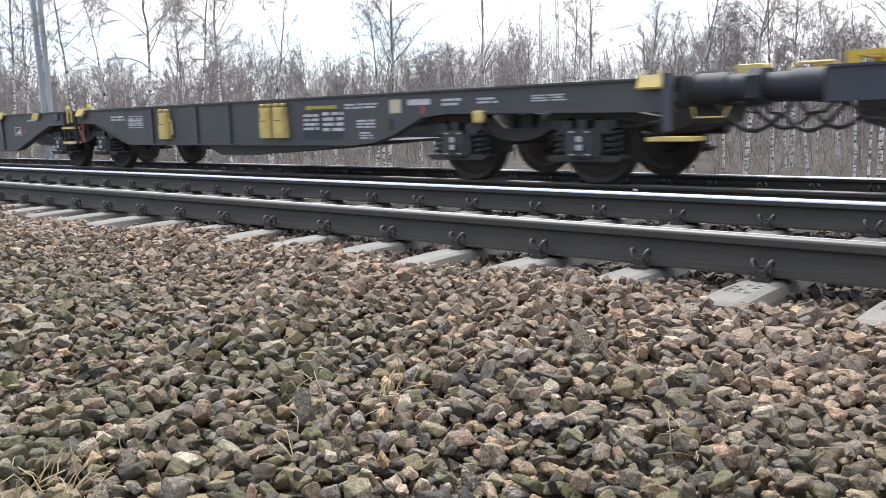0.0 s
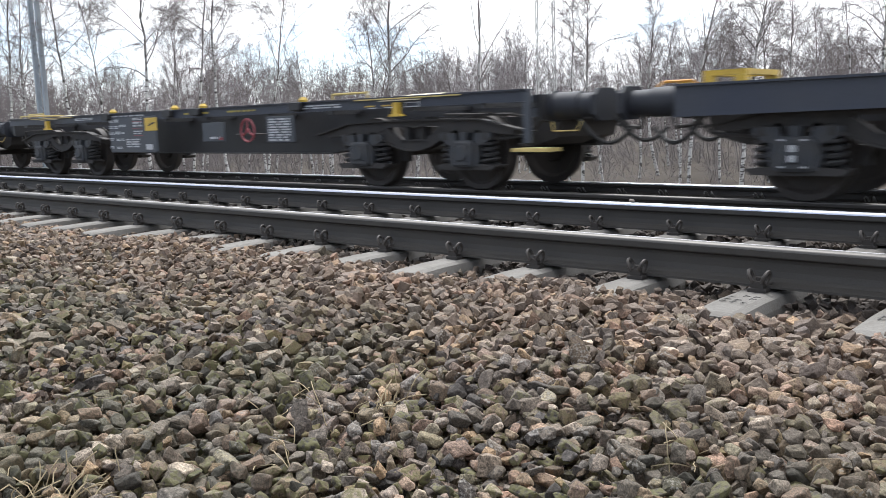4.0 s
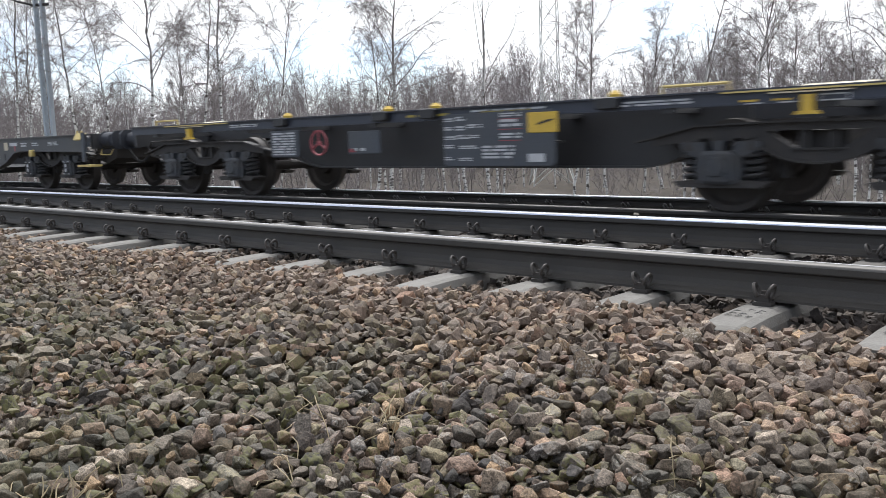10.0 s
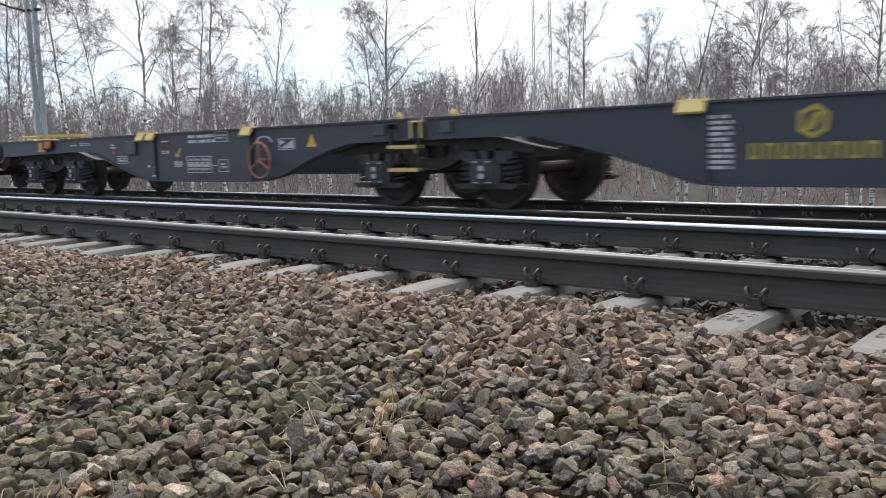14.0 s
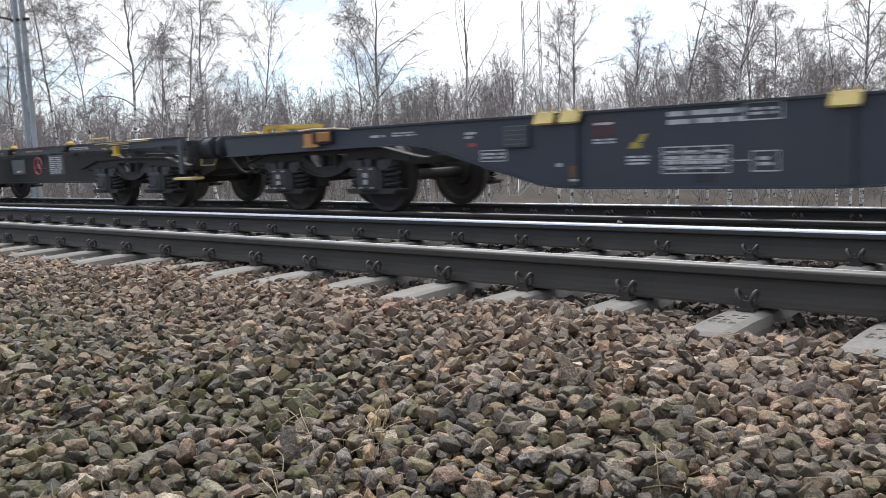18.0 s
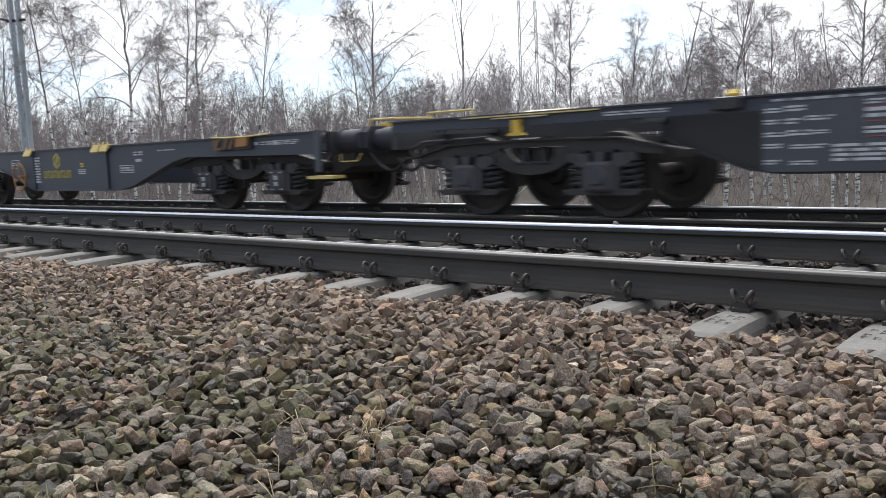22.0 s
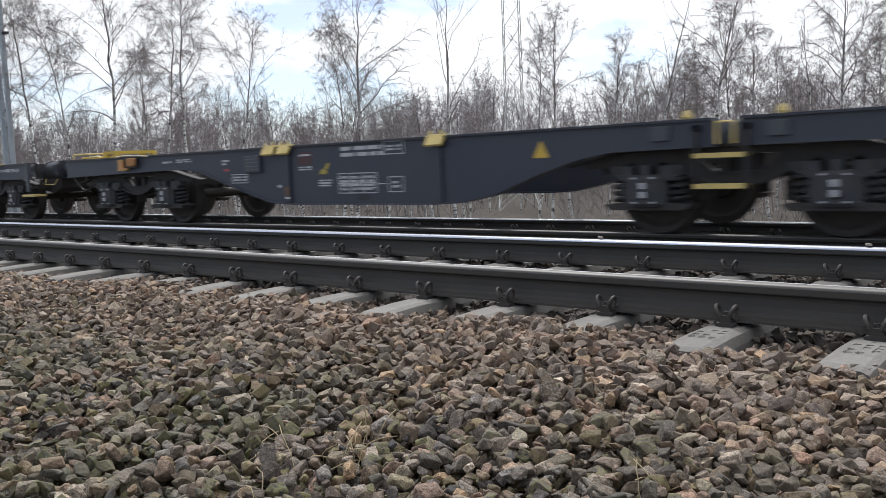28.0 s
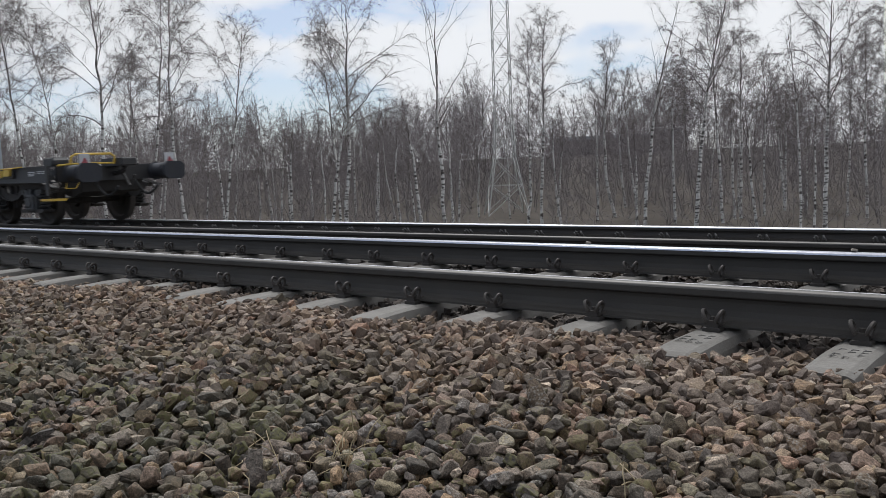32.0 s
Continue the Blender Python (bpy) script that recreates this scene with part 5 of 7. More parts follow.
def floor_frame(wagon, xs, z0, z1, spine, paint):
    """Centre beam and cross members."""
    g = Geo().box(spine[0], spine[1], -0.16, 0.16, z0 + 0.1, z1)
    part("centre_beam", g, paint, wagon)
    for x in xs:
        part("cross_member", Geo().box(x - 0.07, x + 0.07, -1.234, 1.234, z0 + 0.18, z1 - 0.02), paint, wagon)


def bars(wagon, x, z, w, h, rows, paint=WHITE, gaps=True, name="stencil", y=NEAR):
    """Unreadable stencilled lines."""
    g = Geo()
    pitch = h / rows
    rnd = random.Random(int(x * 97 + z * 31) + rows)
    for r in range(rows):
        x0 = x - w / 2
        zc = z + h / 2 - (r + 0.5) * pitch
        while x0 < x + w / 2 - 0.02:
            ln = min(rnd.uniform(0.08, 0.26) if gaps else w, x + w / 2 - x0)
            g.box(x0, x0 + ln, y - 0.006, y - 0.003, zc - pitch * 0.30, zc + pitch * 0.30)
            x0 += ln + rnd.uniform(0.025, 0.06)
    tagged(part(name, g, paint, wagon), "small stencilled lines", kind="stuff")


def outline(wagon, x, z, w, h, t=0.012, cells=1, paint=WHITE, rows=1):
    """A stencilled frame with cells."""
    g = Geo()
    y0, y1 = NEAR - 0.006, NEAR - 0.003
    for i in range(rows + 1):
        zz = z - h / 2 + h * i / rows
        g.box(x - w / 2, x + w / 2, y0, y1, zz - t / 2, zz + t / 2)
    for i in range(cells + 1):
        xx = x - w / 2 + w * i / cells
        g.box(xx - t / 2, xx + t / 2, y0, y1, z - h / 2, z + h / 2)
    part("stencil_frame", g, paint, wagon)


def emblem(wagon, x, z, size, paint=LOGO):
    """A six-sided outline in one piece, and the slanting leaf inside it."""
    y0, y1 = NEAR - 0.007, NEAR - 0.003
    a = [(-0.42, -0.28), (0.0, -0.52), (0.42, -0.28), (0.46, 0.22), (0.12, 0.50), (-0.40, 0.28)]
    n = len(a)
    g = Geo()
    for y in (y0, y1):
        for k in (1.0, 0.68):
            g.v += [(x + p * size * k, y, z + q * size * k) for p, q in a]
    for i in range(n):
        j = (i + 1) % n
        g.f += [(i, j, n + j, n + i), (2 * n + j, 2 * n + i, 3 * n + i, 3 * n + j), (i, 2 * n + i, 2 * n + j, j), (n + j, 3 * n + j, 3 * n + i, n + i)]
    mark = part("emblem", g, paint, wagon, "yellow emblem")
    leaf = Geo().prism([(x - 0.24 * size, z - 0.27 * size), (x + 0.03 * size, z - 0.24 * size), (x + 0.28 * size, z + 0.28 * size), (x + 0.01 * size, z + 0.22 * size)], y0, y1)
    part("emblem_leaf", leaf, paint, mark)


def name_blocks(wagon, x0, x1, z, h, paint=LOGO):
    """The owner's name as eight plain blocks."""
    n = 8
    w = (x1 - x0) / n
    for i in range(n):
        a = x0 + i * w
        g = Geo()
        y0, y1 = NEAR - 0.007, NEAR - 0.003
        t = h * 0.26
        b = a + w * 0.70
        g.box(a, a + t * 0.8, y0, y1, z - h / 2, z + h / 2)
        g.box(b - t * 0.8, b, y0, y1, z - h / 2, z + h / 2)
        zz = z + h / 2 - t * 0.8 if i % 2 else z - h / 2
        g.box(a + t * 0.8, b - t * 0.8, y0, y1, zz, zz + t * 0.8)
        part("name_block", g, paint, wagon)


def lug(wagon, x, w, paint, top=1.11):
    """A folding container rest that hangs outward from the top edge."""
    g = Geo()
    pts = [(-1.21, top + 0.035), (-1.285, top + 0.03), (-1.35, top - 0.085), (-1.335, top - 0.105), (-1.26, top - 0.02), (-1.21, top - 0.0)]
    k = len(pts)
    g.poly([(x - w / 2, y, z) for y, z in pts] + [(x + w / 2, y, z) for y, z in pts],
           [tuple(range(k)), tuple(range(2 * k - 1, k - 1, -1))] + [(i, (i + 1) % k, (i + 1) % k + k, i + k) for i in range(k)])
    for s in (-1, 1):
        g.rod((x + s * w * 0.32, -1.28, top + 0.03), (x + s * w * 0.32, -1.28, top + 0.075), 0.022, 0.015, 6)
    part("container_rest", g, paint, wagon)


def handwheel(wagon, x, z, R, paint, y=NEAR - 0.12):
    g = Geo().ring((x, y, z), R, 0.015, 28, 6)
    for q in (90, 210, 330):
        g.rod((x, y, z), (x + R * math.cos(radians(q)), y, z + R * math.sin(radians(q))), 0.014)
    g.rod((x, y - 0.02, z), (x, NEAR, z), 0.03, None, 8)
    part("handwheel", g, paint, wagon, "spoked brake handwheel", smooth=True)


def ladder(wagon, x, paint, w=0.47, z=(0.50, 0.78), top=1.06):
    y = NEAR - 0.10
    g = Geo()
    for s in (-1, 1):
        g.box(x + s * w / 2 - 0.014, x + s * w / 2 + 0.014, y, y + 0.05, z[0] - 0.03, top)
        g.box(x + s * w / 2 - 0.014, x + s * w / 2 + 0.014, y, NEAR + 0.01, top - 0.06, top)
    part("ladder_frame", g, BLACKP, wagon)
    for zz in z:
        part("step", Geo().box(x - w / 2, x + w / 2, y - 0.04, y + 0.10, zz - 0.022, zz + 0.022), paint, wagon, "yellow step")


def hoop(wagon, x, z0, z1, w, paint, y=NEAR - 0.06, r=0.016):
    part("grab_handle", Geo().pipe([(x - w / 2, y, z0), (x - w / 2, y, z1), (x + w / 2, y, z1), (x + w / 2, y, z0)], r), paint, wagon)


def end_gear(wagon, x, s, paint, step_paint, tail=False, post_paint=PANELP):
    """Headstock, buffers, coupling, hoses and step at one end; s is the outward direction."""
    def B(g, a, b, y0, y1, z0, z1):
        g.box(min(a, b), max(a, b), y0, y1, z0, z1)
    g = Geo()
    B(g, x + s * 1.98, x + s * 2.06, -1.15, 1.15, 0.82, 1.10)
    B(g, x + s * 1.2, x + s * 1.98, -0.2, 0.2, 0.84, 1.06)
    part("headstock", g, paint, wagon)
    for sy in (-1, 1):
        y = sy * 0.875
        prof = [(x + s * a, r) for a, r in ((2.06, 0.175), (2.09, 0.175), (2.10, 0.152), (2.42, 0.150), (2.425, 0.132), (2.66, 0.128))]
        b = part("buffer", Geo().lathe(prof, "x", (0, y, 0.97), 20), NAVYDARK, wagon, smooth=True)
        h = Geo()
        xa, xb = sorted((x + s * 2.66, x + s * 2.72))
        ring = [(-0.225, -0.10), (-0.15, -0.17), (0.15, -0.17), (0.225, -0.10), (0.225, 0.10), (0.15, 0.17), (-0.15, 0.17), (-0.225, 0.10)]
        h.poly([(xa, y + p, 0.97 + q) for p, q in ring] + [(xb, y + p, 0.97 + q) for p, q in ring], [tuple(range(8)), tuple(range(15, 7, -1))] + [(i, (i + 1) % 8, (i + 1) % 8 + 8, i + 8) for i in range(8)])
        part("buffer_plate", h, NAVYDARK, b, "worn dark slate buffer plate")
        if tail:
            part("tail_board", Geo().box(x + s * 2.55 - 0.01, x + s * 2.55 + 0.01, y - 0.10, y + 0.10, 1.09, 1.31), WHITE, wagon, "red and white tail board")
            part("tail_board_mark", Geo().poly([(x + s * 2.562, y - 0.09, 1.11), (x + s * 2.562, y + 0.09, 1.11), (x + s * 2.562, y, 1.25), (x + s * 2.566, y - 0.09, 1.11), (x + s * 2.566, y + 0.09, 1.11), (x + s * 2.566, y, 1.25)],
                                               [(0, 1, 2), (3, 5, 4), (0, 3, 4, 1), (1, 4, 5, 2), (2, 5, 3, 0)]), RED, wagon)
    g = Geo()
    g.pipe([(x + s * 2.06, 0, 0.95), (x + s * 2.30, 0, 0.97), (x + s * 2.40, 0, 1.02), (x + s * 2.36, 0, 1.09)], 0.045, 8)
    g.pipe([(x + s * 2.25, 0.05, 0.93), (x + s * 2.45, 0.04, 0.72), (x + s * 2.62, 0, 0.70), (x + s * 2.72, 0, 0.90)], 0.028, 6)
    part("coupling", g, BOGIE, wagon)
    for y in (-0.45, 0.38):
        g = Geo()
        prev = []
        for i in range(9):
            q = i / 8
            prev.append((x + s * (2.06 + 0.66 * q), y + 0.1 * q, 0.84 - 0.30 * math.sin(math.pi * q * 0.85)))
        g.pipe(prev, 0.026, 6)
        part("brake_hose", g, RUBBER, wagon)
    g = Geo().lathe([(x + s * 1.0, 0.05), (x + s * 1.02, 0.14), (x + s * 1.75, 0.14), (x + s * 1.77, 0.05)], "x", (0, 0.55, 0.62), 14)
    part("air_tank", g, RUBBER, wagon)
    part("brake_gear", Geo().prism([(x + s * 0.9, 0.86), (x + s * 1.15, 0.60), (x + s * 1.55, 0.52), (x + s * 1.9, 0.62), (x + s * 1.98, 0.86)], -0.62, 0.62), BOGIE, wagon)
    part("brake_rod", Geo().pipe([(x + s * 1.0, -0.95, 0.78), (x + s * 1.35, -1.0, 0.62), (x + s * 1.75, -1.0, 0.66), (x + s * 1.95, -0.95, 0.84)], 0.022), BOGIE, wagon)
    part("air_pipe", Geo().pipe([(x + s * 0.6, -1.08, 0.92), (x + s * 1.6, -1.08, 0.90), (x + s * 2.0, -0.9, 0.80)], 0.018), BOGIE, wagon)
    if s < 0:
        return
    # corner post with step
    g = Geo()
    B(g, x + s * 1.95, x + s * 2.04, -1.33, -1.29, 0.58, 1.13)
    B(g, x + s * 1.90, x + s * 2.04, -1.27, -1.20, 0.86, 0.95)
    part("corner_post", g, post_paint, wagon)
    g = Geo()
    B(g, x + s * 1.80, x + s * 2.30, -1.36, -1.12, 0.485, 0.525)
    part("step", g, step_paint, wagon, "yellow step plate")
    part("grab_handle", Geo().pipe([(x + s * 2.1, -1.0, 0.80), (x + s * 2.15, -1.05, 0.70), (x + s * 2.42, -1.0, 0.70), (x + s * 2.45, -0.95, 0.80)], 0.009), step_paint, wagon)


def triangle(wagon, x, z, w, paint=YELLOW):
    part("warning_triangle", Geo().prism([(x - w / 2, z - w * 0.45), (x + w / 2, z - w * 0.45), (x, z + w * 0.45)], NEAR - 0.006, NEAR - 0.003), paint, wagon, "yellow warning triangle")


def box_plate(wagon, x, z, w, h, paint, label="", y=NEAR, d=0.02):
    part("plate", Geo().chamfer_box(x - w / 2, x + w / 2, y - d, y - 0.002, z - h / 2, z + h / 2, min(w, h) * 0.05), paint, wagon, label)


def stripe_bracket(wagon, x, paint=RUSTY, label="orange bracket with slanting stripes", rim=PALEY):
    """A folded rest: a hook, two slanting stripes and a block on a dark plate, under a thin pale rim."""
    part("folding_rest", Geo().chamfer_box(x - 0.45, x + 0.46, NEAR - 0.05, NEAR - 0.003, 0.925, 1.095, 0.02), BLACKP, wagon, "dark folding rest")
    y0, y1 = NEAR - 0.075, NEAR - 0.051
    dull = DARKRUST if paint is RUSTY else paint
    part("hook_mark", Geo().prism([(x - 0.42, 0.93), (x - 0.22, 0.93), (x - 0.24, 0.965), (x - 0.33, 0.975), (x - 0.27, 1.06), (x - 0.30, 1.09), (x - 0.43, 1.09)], y0, y1), dull, wagon, label)
    for dx in (-0.20, -0.06):
        part("stripe", Geo().prism([(x + dx, 0.94), (x + dx + 0.075, 0.94), (x + dx + 0.155, 1.08), (x + dx + 0.08, 1.08)], y0, y1), dull, wagon)
    part("rest_block", Geo().prism([(x + 0.14, 0.97), (x + 0.40, 0.97), (x + 0.44, 1.09), (x + 0.17, 1.09)], y0 - 0.02, y1), paint, wagon)
    part("rest_rim", Geo().pipe([(x - 0.5, NEAR - 0.05, 1.128), (x - 0.1, NEAR - 0.06, 1.11), (x + 0.45, NEAR - 0.06, 1.11), (x + 0.88, NEAR - 0.05, 1.128)], 0.012), rim, wagon, "thin pale rim")


def front_bracket(wagon, x, pale=DULLO):
    """A narrow folded rest: a pale stepped block and a rusty block on a dark plate, under a pale bent rim."""
    part("folding_rest", Geo().chamfer_box(x - 0.24, x + 0.26, NEAR - 0.05, NEAR - 0.003, 0.925, 1.095, 0.02), BLACKP, wagon, "dark folding rest")
    y0, y1 = NEAR - 0.085, NEAR - 0.051
    part("stepped_block", Geo().prism([(x - 0.27, 0.895), (x + 0.03, 0.895), (x + 0.03, 0.925), (x - 0.09, 0.935), (x - 0.09, 1.075), (x - 0.24, 1.075), (x - 0.24, 0.925), (x - 0.27, 0.92)], y0, y1), pale, wagon, "pale orange stepped block")
    part("rest_block", Geo().chamfer_box(x + 0.02, x + 0.26, y0 - 0.01, y1, 0.955, 1.09, 0.02), RUSTY, wagon, "rusty orange block")
    part("rest_rim", Geo().pipe([(x - 0.35, NEAR - 0.05, 1.122), (x - 0.05, NEAR - 0.06, 1.135), (x + 0.35, NEAR - 0.06, 1.125), (x + 0.62, NEAR - 0.05, 1.105)], 0.012), CREAM, wagon, "thin pale rim")


def deck_frames(wagon, P, paint, tail_frame=True, low_hoop=False):
    """Yellow frames that stand on the end platforms."""
    a, b = -P - 2.10, -P - 1.64
    y0, y1 = -0.46, -0.38
    if low_hoop:
        part("deck_hoop", Geo().pipe([(-11.85, -0.6, 1.12), (-11.95, -0.6, 1.23), (-11.55, -0.6, 1.23), (-11.65, -0.6, 1.12)], 0.013), CREAM, wagon, "small pale hoop handle")
    else:
        tray = Geo()
        for ya, yb in ((-0.46, -0.38), (0.30, 0.38)):
            tray.box(a, b, ya, yb, 1.215, 1.27).box(a, a + 0.11, ya, yb, 1.12, 1.213).box(b - 0.13, b, ya, yb, 1.12, 1.213)
        tray.box(a, a + 0.09, -0.379, 0.299, 1.215, 1.27).box(b - 0.09, b, -0.379, 0.299, 1.215, 1.27)
        part("deck_frame", tray, YELLOW, wagon, "bright yellow frame")
        part("deck_stop", Geo().chamfer_box(a - 0.28, a - 0.18, y0, y1, 1.11, 1.19, 0.015), YELLOW, wagon, "small yellow stop")
    part("deck_rail", Geo().pipe([(a - 0.5, -0.5, 1.12), (a - 0.42, -0.5, 1.18), (a - 0.1, -0.5, 1.18), (a - 0.02, -0.5, 1.12)], 0.016), paint, wagon, "pale yellow handrail")
    c, d = P + 2.02, P + 2.60
    if tail_frame:
        part("deck_frame", Geo().chamfer_box(c + 0.08, d - 0.04, -0.28, 0.30, 1.10, 1.20, 0.015), YELLOW, wagon, "yellow box")
    part("deck_rail", Geo().pipe([(c, -0.40, 1.10), (c + 0.03, -0.40, 1.25), (d - 0.10, -0.36, 1.25), (d - 0.06, 0.36, 1.25), (d - 0.04, 0.38, 1.10)], 0.018), paint, wagon, "pale yellow handrail")


def joint(wagon, paint, lugs=PALEY, knobs=True):
    """What sits over the middle bogie: end beams, hinge and fittings."""
    for s in (-1, 1):
        part("end_beam", Geo().box(min(s * 0.10, s * 0.32), max(s * 0.10, s * 0.32), -1.23, 1.23, 0.88, 1.08), paint, wagon)
        if knobs:
            part("container_pin", Geo().lathe([(1.12, 0.04), (1.15, 0.052), (1.18, 0.04), (1.21, 0.02)], "z", (s * 0.45, -1.12, 0), 10), lugs, wagon)
        box_plate(wagon, 0.46 if s > 0 else -0.66, 1.0, 0.18, 0.14, PANELP, y=NEAR - 0.012)
    part("hinge", Geo().rod((-0.25, 0, 0.95), (0.25, 0, 0.95), 0.16, None, 14), BLACKP, wagon)
    hoop(wagon, 0.0, 0.88, 1.08, 0.16, lugs)


def intermodal_wagon(P, q, paint, style):
    """Two deep girders on three bogies. P: from the middle bogie to an end bogie; q: how much longer than the common kind each half is."""
    w = base("container_wagon", style["label"], "wagon", "wagons of the train", (0, FAR_Y, FAR_Z))
    lB = [(-P - 2.0, 0.83), (-8.9 - q, 0.885), (-8.55 - q, 0.875), (-8.2 - q, 0.83), (-7.3 - q, 0.575), (-6.6 - q, 0.385), (-6.35 - q, 0.355), (-6.0 - q, 0.345), (-3.5, 0.345), (-3.15, 0.36), (-2.66, 0.45), (-2.09, 0.65), (-1.62, 0.79), (-1.2, 0.86), (-0.12, 0.875)]
    lA = [(0.12, 0.875), (1.3, 0.88), (1.75, 0.865), (2.59, 0.68), (3.24, 0.48), (3.6, 0.365), (3.9, 0.345), (6.75 + q, 0.345), (7.1 + q, 0.37), (7.53 + q, 0.45), (8.35 + q, 0.70), (8.75 + q, 0.81), (9.1 + q, 0.87), (P + 2.0, 0.83)]
    side_sill(w, -P - 2.0, -0.12, lB, paint)
    side_sill(w, 0.12, P + 2.0, lA, paint)
    floor_frame(w, [-8.4 - q, -6.2 - q, -4.8, -3.4, -1.8], 0.62, 1.06, (-P - 1.9, -0.3), BLACKP)
    floor_frame(w, [8.4 + q, 6.7 + q, 5.0, 3.6, 1.9], 0.62, 1.06, (0.3, P + 1.9), BLACKP)
    for x in (-P, 0, P):
        add_bogie(w, x, style.get("tags", True))
    joint(w, paint, style["lug"])
    ladder(w, style.get("ladder", -0.18), style["lug"]) if not style.get("tail") else ladder(w, -0.08, style["lug"], 0.44)
    end_gear(w, -P, -1, BLACKP, style["lug"])
    end_gear(w, P, 1, BLACKP, style["lug"], style.get("tail", False), BLACKP if style.get("tail") else PANELP)
    return w


def common_marks(w, style, q=0.0, tail_frame=True):
    """Ribs, rests and stencils shared by the slate-blue wagons."""
    lg = style["lug"]
    k = style.get("shift", 0.0)
    rib(w, -6.18 - q, 0.36, 1.09, NAVY)
    rib(w, -3.45, 0.36, 1.09, NAVY, 0.10)
    rib(w, 3.87 if q else 3.68, 0.36, 1.09, NAVY, 0.10)
    rib(w, 6.50 + q, 0.36, 1.09, NAVY, 0.24)
    for x, ww in ((-6.49 - q, 0.235), (-6.17 - q, 0.235), (-3.46, 0.25), (3.57, 0.28), (6.30 + q, 0.245), (6.61 + q, 0.245)):
        lug(w, x + (0.30 if q and x == 3.57 else 0.0), ww, lg)
    c = style.get("marks", 0.0)
    bars(w, -4.72 - q * 0.5 + c * 1.3, 1.0, 0.74, 0.155, 2)
    outline(w, -4.17 - q * 0.5 + c * 1.2, 1.02, 0.34, 0.15)
    bars(w, -4.17 - q * 0.5 + c * 1.2, 1.02, 0.24, 0.08, 2)
    box_plate(w, -4.72 - q * 0.5, 0.44, 0.22, 0.12, NAVYOLD, d=0.003)
    outline(w, -4.82 - q * 0.5 + c, 0.60, 0.68, 0.25, cells=3, rows=4)
    bars(w, -4.82 - q * 0.5 + c, 0.60, 0.60, 0.20, 4)
    bars(w, -4.38 - q * 0.5 + c, 0.585, 0.15, 0.02, 1, gaps=False)
    outline(w, -4.15 - q * 0.5 + c, 0.575, 0.24, 0.18)
    bars(w, -4.15 - q * 0.5 + c, 0.575, 0.12, 0.10, 2)
    xs = -5.42 - q
    part("pictogram", Geo().prism([(xs - 0.10, 0.725), (xs + 0.04, 0.725), (xs + 0.04, 0.775), (xs - 0.06, 0.79)], NEAR - 0.006, NEAR - 0.003), LOGO, w, "yellow pictogram")
    part("pictogram", Geo().prism([(xs - 0.02, 0.785), (xs + 0.05, 0.785), (xs + 0.11, 0.865), (xs + 0.05, 0.865)], NEAR - 0.006, NEAR - 0.003), LOGO, w)
    bars(w, -5.42 - q, 0.61, 0.24, 0.10, 3)
    box_plate(w, -5.80 - q, 0.94, 0.27, 0.17, DARKRED, "dark red sign with white lines", d=0.004)
    bars(w, -5.80 - q, 0.985, 0.22, 0.04, 1, y=NEAR - 0.005)
    bars(w, -5.80 - q, 0.81, 0.25, 0.06, 2)
    bars(w, -7.39 - q + k * 0.9, 0.94, 0.16, 0.09, 2)
    box_plate(w, -7.37 - q + k * 0.9, 0.83, 0.12, 0.04, RED, d=0.006)
    outline(w, -7.07 - q + k * 0.9, 0.70, 0.36, 0.12, cells=1, rows=1)
    bars(w, -7.07 - q + k * 0.9, 0.70, 0.31, 0.08, 2)
    if c:
        box_plate(w, -6.85, 0.93, 0.32, 0.28, BLUE, "pale blue and green sticker", d=0.006)
        box_plate(w, -6.80, 0.86, 0.20, 0.10, CREAM, d=0.008)
    else:
        box_plate(w, -6.72 - q + k * 0.9, 0.90, 0.34, 0.24, PANELP, "ribbed document box", d=0.05)
        for r in range(4):
            part("box_rib", Geo().box(-6.86 - q + k * 0.9, -6.58 - q + k * 0.9, NEAR - 0.058, NEAR - 0.051, 0.815 + r * 0.05, 0.825 + r * 0.05), BUFFERGREY, w)
    bars(w, -8.9 - q + k * 0.9, 0.99, 0.25, 0.05, 1)
    bars(w, -6.35 - q, 0.58, 0.07, 0.06, 1)
    bars(w, -6.15 - q, 0.42, 0.10, 0.04, 1, y=NEAR - 0.035)
    box_plate(w, -6.16 - q, 0.51, 0.08, 0.12, DARKRUST, "small brown label", y=NEAR - 0.035, d=0.005)
    triangle(w, -2.03, 0.91, 0.20)
    emblem(w, 4.87 + k * 1.15 + q * 0.1, 0.90, 0.30)
    name_blocks(w, 4.28 + k + q * 0.1, 5.48 + k * 1.3 + q * 0.2, 0.645, 0.145)
    if q:
        bars(w, 6.43 + k, 0.72, 0.32, 0.5, 9)
        bars(w, 6.9, 0.60, 0.08, 0.10, 2, YELLOW)
        rib(w, 6.98, 0.36, 1.09, NAVY, 0.05)
    else:
        bars(w, 4.0 + k, 0.735, 0.26, 0.52, 10)
    bars(w, 5.84 + k + q * 0.15, 0.80, 0.12, 0.09, 2, YELLOW)
    bars(w, 5.82 + k + q * 0.15, 0.68, 0.26, 0.10, 3)
    outline(w, 7.42 + k + q * 0.2, 0.70, 0.44, 0.12)
    bars(w, 7.42 + k + q * 0.2, 0.70, 0.38, 0.08, 2)
    bars(w, 7.82 + k + q * 0.3, 0.955, 0.28, 0.08, 2)
    box_plate(w, 7.82 + k + q * 0.3, 0.84, 0.18, 0.05, RED if q else WHITE, d=0.006)
    bars(w, 8.5 + q, 0.985, 0.5, 0.025, 1)
